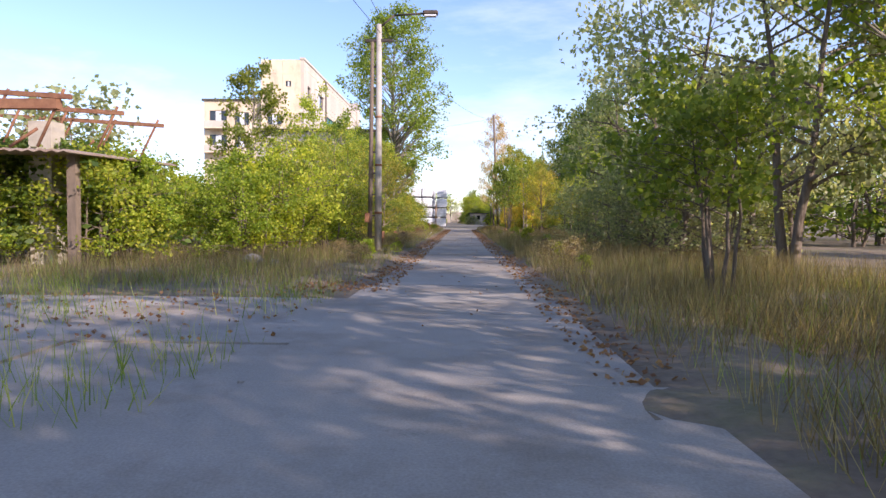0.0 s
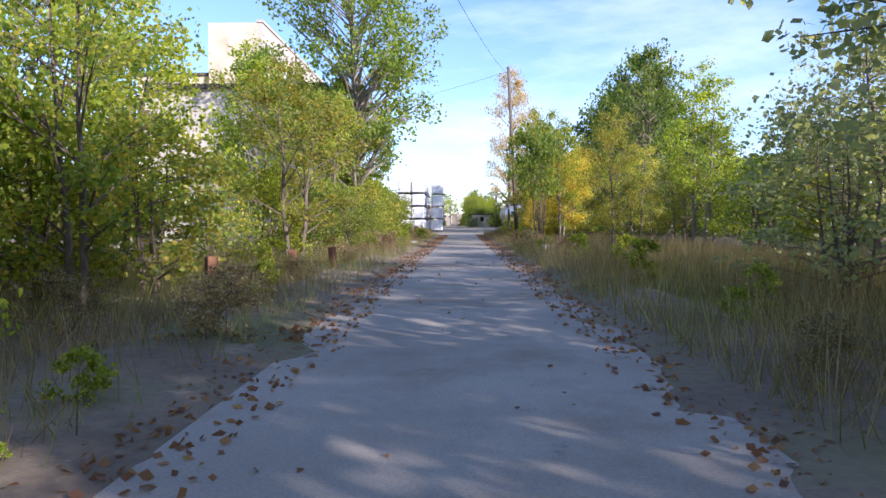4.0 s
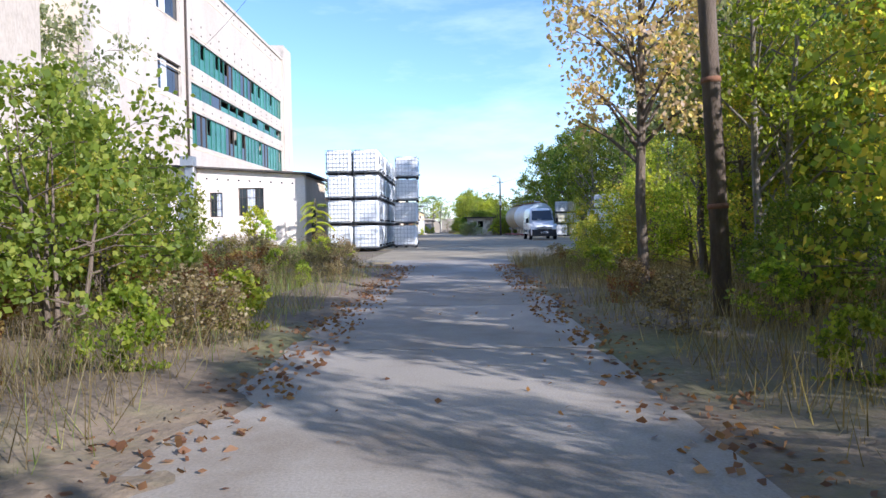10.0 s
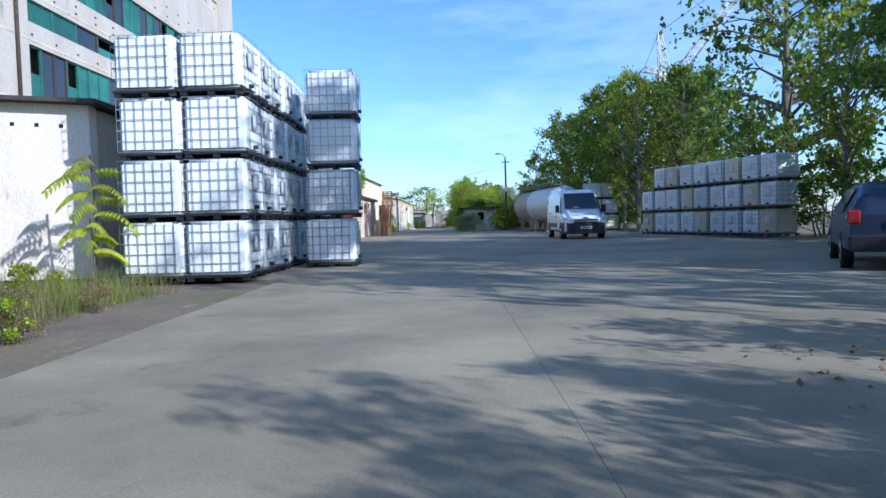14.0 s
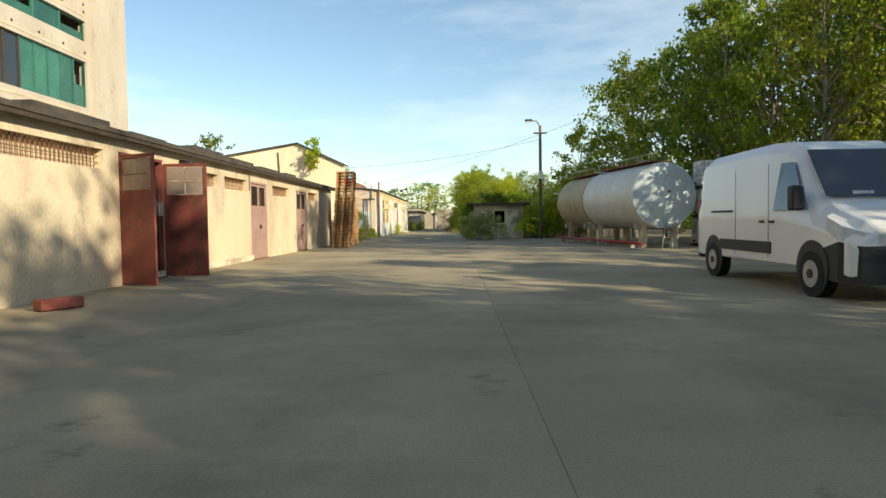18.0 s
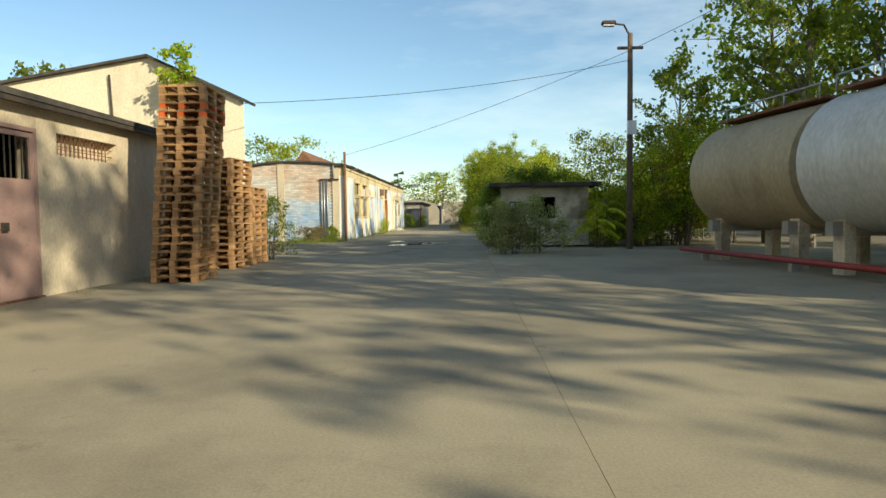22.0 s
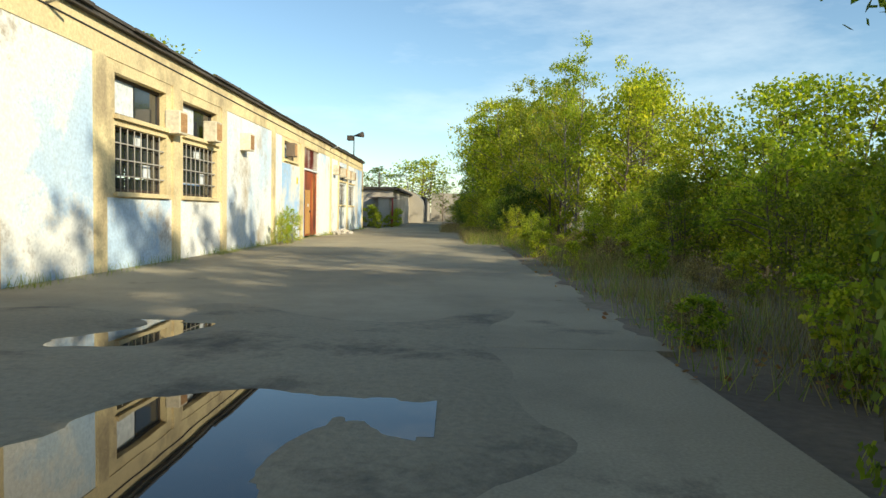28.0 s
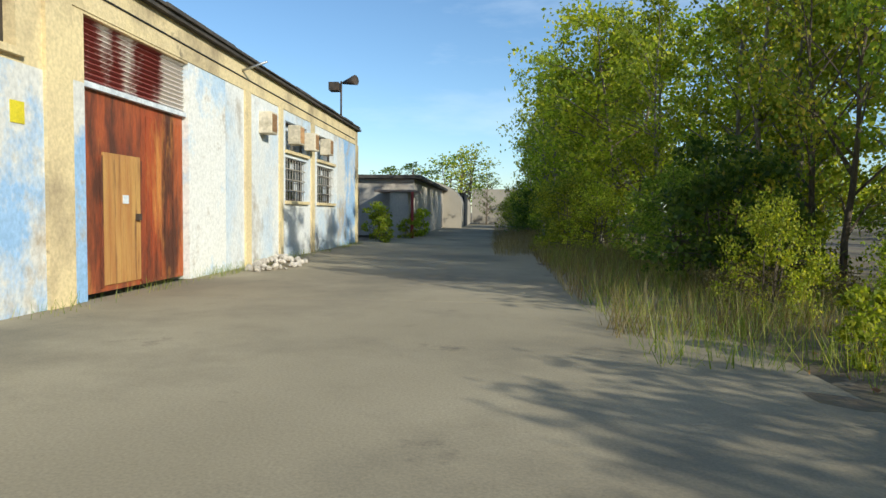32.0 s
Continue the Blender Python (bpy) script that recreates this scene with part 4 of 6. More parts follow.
# pipes at the brick corner
for i, x in enumerate((-6.35, -6.5, -6.62)):
    part("pipe", cyl(bmesh.new(), (x - 0.4, 133.93, 0), (x - 0.4, 133.93, 2.9 - 0.05 * i), 0.035, n=8), STEEL, shop)
part("pipe", cyl(bmesh.new(), (-6.45, 133.93, 2.9), (-6.45, 133.93, 3.9), 0.05, n=8), POLECONC, shop)
part("corner_stack", cyl(bmesh.new(), (-5.9, 133.9, 0), (-5.9, 133.9, 4.15), 0.06, n=10), RUST, shop)
part("pipe_bracket", box(bmesh.new(), -7.1, -6.2, 133.88, 134.0, 2.86, 2.92), IRONFRAME, shop)
part("roof_conduit", cyl(bmesh.new(), (SX + 0.02, 134.2, 3.35), (SX + 0.02, 163, 3.2), 0.012, n=5), BLACK, shop)
for y in (135.4, 153.8):
    part("wall_bracket", cyl(bmesh.new(), (SX, y, 3.35), (SX + 0.45, y, 3.5), 0.02, n=6), STEEL, shop)
fl = part("floodlight_mast", cyl(bmesh.new(), (-6.4, 163.2, 3.7), (-6.4, 163.2, 5.0), 0.03), IRONFRAME, shop)
part("floodlight", box(bmesh.new(), -6.75, -6.45, 163.0, 163.4, 4.7, 4.95), IRONFRAME, fl)
part("horn_speaker", cyl(bmesh.new(), (-6.35, 163.2, 4.95), (-5.9, 163.0, 5.0), 0.04, 0.16), IRONFRAME, fl)

# far sheds closing the lane
far = thing("far_shed", "low cream shed with a lean-to porch", "building")
part("wall", box(bmesh.new(), -12, -4.9, 170, 186, 0, 2.35), WHITEWALL, far)
part("roof", box(bmesh.new(), -12.2, -4.6, 169.7, 186, 2.36, 2.5), TAR, far)
part("porch_roof", box(bmesh.new(), -6.2, -4.6, 167.9, 170, 1.75, 1.83), ROOFSHEET, far)
part("porch_wall", box(bmesh.new(), -5.6, -4.9, 168, 169.99, 0, 1.74), WHITEWALL, far)
part("window", box(bmesh.new(), -8.9, -7.2, 169.97, 170.02, 1.1, 1.9), DARKGLASS, far)
part("post", box(bmesh.new(), -4.75, -4.65, 167.7, 167.8, 0, 1.75), REDPIPE, far)
hang = thing("far_hangar", "vaulted concrete hangar at the lane end", "building")
hb = bmesh.new()
pr = [(-9.5 + 2.9 * (1 - math.cos(math.pi * i / 12)), 1.6 + 1.5 * math.sin(math.pi * i / 12)) for i in range(13)]
pr = [(-9.5, 0)] + pr + [(-3.7, 0)]
h0 = [hb.verts.new((x, 186.05, z)) for x, z in pr]
h1 = [hb.verts.new((x, 205, z)) for x, z in pr]
hb.faces.new(h0)
for i in range(len(pr) - 1):
    hb.faces.new((h0[i], h1[i], h1[i + 1], h0[i + 1]))
bmesh.ops.recalc_face_normals(hb, faces=hb.faces[:])
part("vault", hb, FARWALL, hang)
# black box paints the shaded opening; the vault itself is closed
part("doorway", box(bmesh.new(), -4.6, -3.68, 190, 196, 0, 2.4), SHADE_BLACK, hang)
ew = thing("end_wall_panel", "weathered concrete wall across the lane end", "wall", kind="structure")
part("wall", box(bmesh.new(), -3.6, 1.5, 205, 205.3, 0, 3.2), FARWALL, ew)

# roadside hut
hut = thing("gatehouse", "small abandoned plaster gatehouse with a flat slab roof", "hut", at=pose(0.05, 0.6, 0))
end_wall(hut, "wall", HUTWALL, 126.9, 0.2, 1.0, 4.2, 0, 2.15, [(1.3, 1.68, 0.95, 1.62), (2.35, 3.0, 1.0, 1.78)])
part("wall", box(bmesh.new(), 1.0, 1.2, 127.1, 129.2, 0, 2.15), HUTWALL, hut)
part("wall", box(bmesh.new(), 4.0, 4.2, 127.1, 129.2, 0, 2.15), HUTWALL, hut)
part("wall", box(bmesh.new(), 1.2, 4.0, 129.0, 129.2, 0, 2.15), HUTWALL, hut)
part("roof_slab", box(bmesh.new(), 0.55, 4.6, 126.45, 129.6, 2.15, 2.3), TAR, hut, bevel=0.02)
end_window(hut, 126.9, 1.3, 1.68, 0.95, 1.62, 2, (LABEL, None), depth=0.06)
# black sheet before the back wall, painting the room's shade
part("inner_dark", box(bmesh.new(), 1.25, 3.95, 128.9, 128.95, 0.02, 2.1), SHADE_BLACK, hut)

# ---- tanks, containers, vehicles ----
def ibc_thing(bottle_mat, label):
    """A caged 1000 litre container on its pallet: 1.2 along x, 1.0 along y."""
    t = thing("liquid_container", label, "container", "stacked liquid containers")
    p = bmesh.new()
    for x in (-0.58, -0.06, 0.46):
        for y in (-0.48, -0.05, 0.38):
            box(p, x, x + 0.12, y, y + 0.1, 0, 0.07)
    box(p, -0.6, 0.6, -0.5, 0.5, 0.07, 0.11)
    part("pallet", p, BLACK, t)
    b = bmesh.new()
    box(b, -0.575, 0.575, -0.475, 0.475, 0.115, 1.125)
    bmesh.ops.bevel(b, geom=b.edges[:], offset=0.06, segments=2, affect="EDGES")
    for f in b.faces:
        f.smooth = f.calc_area() < 0.2
    part("bottle", b, bottle_mat, t)
    c = bmesh.new()
    loop = [(-0.595 + 0.17 * k, -0.5) for k in range(7)] + [(0.595, -0.5 + 0.2 * k) for k in range(1, 5)] + [(0.595 - 0.17 * k, 0.5) for k in range(0, 7)] + [(-0.595, 0.5 - 0.2 * k) for k in range(1, 5)]
    rows_ = [[c.verts.new((x * 1.01, y * 1.01, 0.13 + 0.2 * k)) for x, y in loop] for k in range(6)]
    for a, b2 in zip(rows_, rows_[1:]):
        for k in range(len(loop)):
            c.faces.new((a[k], a[(k + 1) % len(loop)], b2[(k + 1) % len(loop)], b2[k]))
    bmesh.ops.wireframe(c, faces=c.faces[:], thickness=0.018, use_replace=True, use_boundary=True, use_even_offset=True)
    part("cage", c, GALV, t)
    part("lid", cyl(bmesh.new(), (0, 0, 1.12), (0, 0, 1.15), 0.11, n=14), BLACK, t)
    part("valve", cyl(bmesh.new(), (0.56, 0, 0.22), (0.66, 0, 0.22), 0.04, n=10), BLACK, t)
    lp = part("label_plate", box(bmesh.new(), 0.617, 0.622, -0.17, 0.17, 0.55, 0.86), GALV, t)
    part("paper_label", box(bmesh.new(), 0.623, 0.625, -0.13, 0.03, 0.6, 0.83), LABEL, lp)
    return t


IBC_H = 1.16
ibc = ibc_thing(PLASTIC, "white caged liquid container on a black pallet")
ibc_old = ibc_thing(PLASTIC_OLD, "yellowed caged liquid container on a black pallet")
spots = []
for i in range(2):
    for j in range(11 if i else 3):
        for k in range(4):
            spots.append((ibc, -5.27 + i * 1.23, 77.7 + j * 1.04, k, 0))
for k in range(4):
    spots.append((ibc, -2.5 + 0.04 * k, 80.9, k, 2 + (1.5 if k == 3 else 0)))
for j in range(9):
    for k in range(3 if j < 8 else 2):
        spots.append((ibc_old if (j * 3 + k * 5) % 4 == 0 else ibc, 13.6 - 0.325 * j, 90.0 + 1.04 * j, k, 197))
for j in range(2):
    for k in range(3):
        spots.append((ibc_old if (j + k) % 2 else ibc, 10.2 + 1.25 * j, 111.2, k, 180))
spots.append((ibc, 9.75, 108.9, 0, 180))
for n, (src, x, y, k, turn) in enumerate(spots):
    copy_thing(src, pose(x + 0.03 * math.sin(n * 7.3), y + 0.025 * math.sin(n * 4.1), 0.006 + k * IBC_H, 0, 0, turn + 1.5 * math.sin(n * 3.7)))
for src in (ibc, ibc_old):
    for o in [src, *src.children_recursive]:
        bpy.data.objects.remove(o)


def pallet_thing():
    t = thing("pallet", "weathered wooden pallet in a tall stack", "pallet", "stacked pallets")
    for i in range(5):
        x = -0.4 + i * 0.17
        part("deck_board", box(bmesh.new(), x, x + 0.12, -0.6, 0.6, 0.122, 0.144), PALLETWOOD, t)
    for y in (-0.6, -0.072, 0.456):
        part("cross_board", box(bmesh.new(), -0.4, 0.4, y, y + 0.144, 0.1, 0.1215), PALLETWOOD, t)
    for x in (-0.4, -0.072, 0.3):
        for y in (-0.6, -0.072, 0.456):
            part("spacer_block", box(bmesh.new(), x, x + 0.1, y, y + 0.144, 0.022, 0.0995), PALLETWOOD, t)
        part("base_board", box(bmesh.new(), x, x + 0.1, -0.6, 0.6, 0, 0.0215), PALLETWOOD, t)
    return t


pal = pallet_thing()
pal_painted = pallet_thing()
tagged(pal_painted, "wooden pallet with orange painted blocks in a stack", "pallet", "stacked pallets")
for o in pal_painted.children:
    if o.name.startswith("spacer_block"):
        o.data.materials[0] = ORANGE
for (x, y, n, turn, lean) in ((-5.5, 115.0, 24, 4, 0.012), (-5.8, 118.0, 17, -3, 0.001), (-5.85, 119.5, 13, 2, 0.0)):
    for i in range(n):
        src = pal_painted if n == 24 and i in (20, 21) else pal
        copy_thing(src, pose(x + lean * i + 0.013 * math.sin(i * 5.1 + x), y + 0.018 * math.sin(i * 3.3), 0.006 + i * 0.1455, 0, 0, turn + 1.1 * math.sin(i * 2.7)))
for o in [pal, *pal.children_recursive, pal_painted, *pal_painted.children_recursive]:
    bpy.data.objects.remove(o)


def tank_thing(name, label, cx, y0, L, r, zc, shell_mat, end_mat, turn):
    t = thing(name, label, "tank", "storage tanks", at=pose(cx, y0, 0, 0, 0, turn))
    s = bmesh.new()
    n = 48
    prof = [(0.0, r), (0.02, r + 0.012), (0.08, r + 0.012), (0.1, r)]
    steps = [0.0]
    for k in range(1, int(L / 1.6) + 1):
        steps.append(k * L / (int(L / 1.6)))
    rings = []
    for k, yy in enumerate(steps):
        for dy in ((0, 0.03) if 0 < k < len(steps) - 1 else (0,)):
            rr_ = r + (0.006 if (k % 2) else 0)
            rings.append([s.verts.new((math.cos(2 * math.pi * i / n) * rr_, yy + dy, zc + math.sin(2 * math.pi * i / n) * rr_)) for i in range(n)])
    for a, b in zip(rings, rings[1:]):
        for i in range(n):
            s.faces.new((a[i], b[i], b[(i + 1) % n], a[(i + 1) % n])).smooth = True
    part("shell", s, shell_mat, t)
    for yy, sg in ((0, -1), (L, 1)):
        e = bmesh.new()
        prev = [e.verts.new((math.cos(2 * math.pi * i / n) * r, yy, zc + math.sin(2 * math.pi * i / n) * r)) for i in range(n)]
        for k in range(1, 5):
            q = k / 5
            ring2 = [e.verts.new((math.cos(2 * math.pi * i / n) * r * (1 - q), yy + sg * 0.16 * (1 - (1 - q) ** 2), zc + math.sin(2 * math.pi * i / n) * r * (1 - q))) for i in range(n)]
            for i in range(n):
                e.faces.new((prev[i], prev[(i + 1) % n], ring2[(i + 1) % n], ring2[i])).smooth = True
            prev = ring2
        e.faces.new(prev)
        bmesh.ops.recalc_face_normals(e, faces=e.faces[:])
        part("end_cap", e, end_mat, t)
    nleg = 2 if L < 7 else 3
    for k in range(nleg):
        yy = 0.4 + (L - 1.0) * k / (nleg - 1)
        for sx in (-0.75, 0.55):
            part("leg", box(bmesh.new(), sx, sx + 0.22, yy, yy + 0.3, 0, zc - math.sqrt(r * r - 0.6) + 0.05), HUTWALL, t)
        part("saddle", box(bmesh.new(), -0.95, 0.95, yy + 0.05, yy + 0.25, zc - r - 0.06, zc - r + 0.2), POLECONC, t)
    w = bmesh.new()
    box(w, -0.55, 0.15, 0.1, L - 0.1, zc + r + 0.02, zc + r + 0.07)
    part("walkway", w, RUST, t)
    rl = bmesh.new()
    for k in range(int(L / 1.1) + 1):
        cyl(rl, (-0.55, 0.15 + k * 1.1, zc + r), (-0.55, 0.15 + k * 1.1, zc + r + 0.32), 0.018, n=6)
    cyl(rl, (-0.55, 0.1, zc + r + 0.3), (-0.55, L - 0.1, zc + r + 0.3), 0.02, n=6)
    part("handrail", rl, STEEL, t)
    part("manhole", cyl(bmesh.new(), (0.3, L * 0.4, zc + r - 0.05), (0.3, L * 0.4, zc + r + 0.22), 0.3, n=18), TANKEND, t)
    return t


tank_a = tank_thing("storage_tank", "large white horizontal steel tank on concrete legs", 7.95, 109.9, 5.7, 1.29, 2.05, TANKWHITE, TANKEND, 8.4)
tank_b = tank_thing("storage_tank", "old beige horizontal steel tank on concrete legs", 7.08, 115.8, 3.9, 1.26, 2.02, TANKBEIGE, TANKBEIGE, 8.4)
part("valve", cyl(bmesh.new(), (0.1, -0.26, 2.2), (0.1, -0.15, 2.2), 0.05, n=8), IRONFRAME, tank_a)
lad = bmesh.new()
for x in (-0.35, 0.05):
    cyl(lad, (x - 0.1, -0.75, 0), (x + 0.35, -0.12, 0.95), 0.02, n=6)
for k in range(4):
    cyl(lad, (-0.4 + 0.1 * k, -0.6 + 0.14 * k, 0.22 + 0.2 * k), (0.0 + 0.1 * k, -0.6 + 0.14 * k, 0.22 + 0.2 * k), 0.015, n=6)
part("ladder", lad, STEEL, tank_a)
rp = thing("fuel_pipe", "red painted pipe along the tank legs", "pipe", at=pose(7.95, 109.9, 0, 0, 0, 8.4))
part("pipe", cyl(bmesh.new(), (-1.1, -0.4, 0.2), (-1.1, 10.6, 0.22), 0.06, n=10), REDPIPE, rp)
for y in (0.5, 3.2, 6.0, 9.4):
    part("pipe_foot", box(bmesh.new(), -1.18, -1.02, y - 0.06, y + 0.06, 0, 0.15), POLECONC, rp)


def loft(bm, sections, close=True):
    """Faces between rows of points that match one by one."""
    rings = [[bm.verts.new(p) for p in s] for s in sections]
    n = len(rings[0])
    for a, b in zip(rings, rings[1:]):
        for i in range(n if close else n - 1):
            bm.faces.new((a[i], a[(i + 1) % n], b[(i + 1) % n], b[i]))
    if close:
        bm.faces.new(rings[0][::-1])
        bm.faces.new(rings[-1])
    bmesh.ops.recalc_face_normals(bm, faces=bm.faces[:])
    return bm


def wheel_parts(parent, x, y, r, out, width=0.22):
    t = part("wheel", cyl(bmesh.new(), (x, y, r), (x + out * width, y, r), r, n=24), RUBBER, parent, bevel=0.0)
    part("rim", cyl(bmesh.new(), (x + out * (width + 0.002), y, r), (x + out * (width + 0.012), y, r), r * 0.6, n=20), STEEL, t)
    part("hub", cyl(bmesh.new(), (x + out * (width + 0.012), y, r), (x + out * (width + 0.03), y, r), r * 0.2, n=12), BLACK, t)


def van_thing(m):
    """A high-roof panel van, nose towards -y, 2.0 wide, 5.6 long."""
    t = thing("panel_van", "white high-roof panel van parked on the yard", "van", at=m)
    body = bmesh.new()

    def section(y, zt, zs, wt, wb, zb=0.42):
        return [(-wb, y, zb), (-1.0 * wb, y, zs), (-wt - 0.03, y, zt - 0.18), (-wt + 0.14, y, zt), (wt - 0.14, y, zt), (wt + 0.03, y, zt - 0.18), (wb, y, zs), (wb, y, zb)]

    secs = [section(0.0, 1.0, 0.75, 0.78, 0.86, 0.35), section(0.12, 1.13, 0.85, 0.84, 0.95, 0.35), section(0.75, 1.32, 1.0, 0.86, 0.99),
            section(0.95, 1.42, 1.05, 0.85, 1.0), section(1.75, 2.3, 1.15, 0.78, 1.0), section(2.05, 2.44, 1.2, 0.8, 1.0), section(2.8, 2.5, 1.2, 0.83, 1.0), section(5.3, 2.48, 1.2, 0.84, 1.0), section(5.55, 2.42, 1.2, 0.83, 0.98)]
    loft(body, secs)
    part("body", body, VANWHITE, t, bevel=0.025)
    ws = bmesh.new()
    loft(ws, [[(-0.8, 0.985, 1.47), (0.8, 0.985, 1.47)], [(-0.72, 1.69, 2.24), (0.72, 1.69, 2.24)]], False)
    for v in ws.verts:
        v.co.y -= 0.035
        v.co.z += 0.03
    part("windscreen", ws, DARKGLASS, t)
    for sx in (-1, 1):
        g = bmesh.new()
        loft(g, [[(sx * 1.005, 1.15, 1.32), (sx * 1.005, 2.15, 1.3)], [(sx * 0.87, 1.72, 2.08), (sx * 0.87, 2.15, 2.1)]], False)
        part("side_window", g, DARKGLASS, t)
        part("mirror", box(bmesh.new(), sx * 1.02, sx * 1.2, 1.12, 1.3, 1.3, 1.68), BLACK, t, bevel=0.03)
        part("side_trim", box(bmesh.new(), sx * 0.99, sx * 1.02, 2.2, 4.3, 0.58, 0.78), BLACK, t)
        part("door_handle", box(bmesh.new(), sx * 1.0, sx * 1.025, 2.1, 2.25, 1.1, 1.14), BLACK, t)
        part("door_handle", box(bmesh.new(), sx * 1.0, sx * 1.025, 2.45, 2.6, 1.1, 1.14), BLACK, t)
        part("door_rail", box(bmesh.new(), sx * 0.995, sx * 1.015, 3.75, 4.75, 1.3, 1.34), BLACK, t)
        part("headlight", loft(bmesh.new(), [[(sx * 0.55, -0.03, 0.8), (sx * 0.55, -0.03, 0.93), (sx * 0.8, 0.05, 0.98), (sx * 0.8, 0.05, 0.82)], [(sx * 0.6, 0.1, 0.8), (sx * 0.6, 0.12, 0.98), (sx * 0.97, 0.25, 1.06), (sx * 0.97, 0.25, 0.82)], [(sx * 0.9, 0.6, 1.0), (sx * 0.9, 0.6, 1.24), (sx * 0.985, 0.6, 1.2), (sx * 0.99, 0.6, 1.0)]]), LAMPGLASS, t)
        part("tail_light", box(bmesh.new(), sx * 0.86, sx * 0.97, 5.5, 5.58, 1.0, 1.6), REDLIGHT, t)
        part("door_seam", box(bmesh.new(), sx * 1.001, sx * 1.004, 2.3, 2.315, 0.5, 2.1), BLACK, t)
        part("door_seam", box(bmesh.new(), sx * 1.001, sx * 1.004, 3.6, 3.615, 0.5, 2.1), BLACK, t)
        for y in (0.95, 4.65):
            a = bmesh.new()
            cyl(a, (sx * 0.985, y, 0.42), (sx * 1.004, y, 0.42), 0.43, n=24)
            part("wheel_arch", a, BLACK, t)
            wheel_parts(t, sx * 0.79, y, 0.34, sx)
    part("bumper", loft(bmesh.new(), [[(-0.99, 0.75, 0.3), (-0.99, 0.75, 0.72), (0.99, 0.75, 0.72), (0.99, 0.75, 0.3)], [(-0.99, 0.3, 0.26), (-0.99, 0.3, 0.84), (0.99, 0.3, 0.84), (0.99, 0.3, 0.26)], [(-0.86, -0.04, 0.26), (-0.86, -0.02, 0.78), (0.86, -0.02, 0.78), (0.86, -0.04, 0.26)], [(-0.6, -0.12, 0.28), (-0.6, -0.1, 0.74), (0.6, -0.1, 0.74), (0.6, -0.12, 0.28)]]), BLACK, t)
    part("rear_bumper", box(bmesh.new(), -0.95, 0.95, 5.45, 5.66, 0.34, 0.58), BLACK, t, bevel=0.03)
    for k in range(3):
        part("grille_bar", box(bmesh.new(), -0.54, 0.54, -0.05 + 0.012 * k, 0.1, 0.76 + k * 0.075, 0.815 + k * 0.075), STEEL if k == 1 else BLACK, t, bevel=0.008)
    part("badge", box(bmesh.new(), -0.08, 0.08, -0.06, 0.04, 0.86, 1.06), STEEL, t)
    part("number_plate", box(bmesh.new(), -0.26, 0.26, -0.135, -0.121, 0.5, 0.61), LABEL, t)
    part("plate_bars", box(bmesh.new(), -0.2, 0.2, -0.14, -0.136, 0.53, 0.58), BLACK, t)
    part("rear_door_seam", box(bmesh.new(), -0.008, 0.008, 5.545, 5.556, 0.6, 2.3), BLACK, t)
    part("dashboard_paper", box(bmesh.new(), -0.4, -0.1, 0.98, 1.0, 1.5, 1.58), LABEL, t)
    return t


van_thing(pose(5.98, 92.6, 0.006) @ Matrix.Diagonal((1.0, 0.99, 0.96, 1)))


def estate_car(m):
    """A dark estate, nose towards +y, seen from behind."""
    t = thing("estate_car", "dark blue estate car parked by the bushes", "car", at=m)

    def sec(y, zt, zs, wt, wb):
        return [(-wb, y, 0.35), (-wb, y, zs), (-wt, y, zt - 0.06), (-wt + 0.1, y, zt), (wt - 0.1, y, zt), (wt, y, zt - 0.06), (wb, y, zs), (wb, y, 0.35)]

    b = loft(bmesh.new(), [sec(0, 0.95, 0.8, 0.72, 0.8), sec(0.15, 1.25, 0.9, 0.68, 0.86), sec(0.6, 1.48, 0.92, 0.6, 0.88), sec(2.4, 1.5, 0.92, 0.6, 0.88), sec(3.1, 1.02, 0.9, 0.72, 0.88), sec(4.1, 0.9, 0.8, 0.7, 0.84), sec(4.3, 0.6, 0.55, 0.66, 0.78)])
    part("body", b, CARBLUE, t, bevel=0.03)
    g = loft(bmesh.new(), [[(-0.62, 0.17, 1.02), (0.62, 0.17, 1.02)], [(-0.5, 0.52, 1.42), (0.5, 0.52, 1.42)]], False)
    for v in g.verts:
        v.co.y -= 0.05
    part("rear_window", g, DARKGLASS, t)
    part("rear_bumper", box(bmesh.new(), -0.84, 0.84, -0.12, 0.1, 0.32, 0.6), BLACK, t, bevel=0.04)
    part("number_plate", box(bmesh.new(), -0.26, 0.26, -0.03, -0.012, 0.72, 0.83), LABEL, t)
    for sx in (-1, 1):
        part("tail_light", box(bmesh.new(), sx * 0.66, sx * 0.84, -0.03, 0.12, 0.78, 1.0), REDLIGHT, t, bevel=0.02)
        sw = loft(bmesh.new(), [[(sx * 0.87, 0.6, 0.98), (sx * 0.87, 2.9, 0.98)], [(sx * 0.66, 0.75, 1.38), (sx * 0.66, 2.4, 1.4)]], False)
        part("side_window", sw, DARKGLASS, t)
        for y in (0.85, 3.45):
            wheel_parts(t, sx * 0.7, y, 0.31, sx, 0.18)
    return t


estate_car(pose(7.6, 75.4, 0.004, 0, 0, -26))

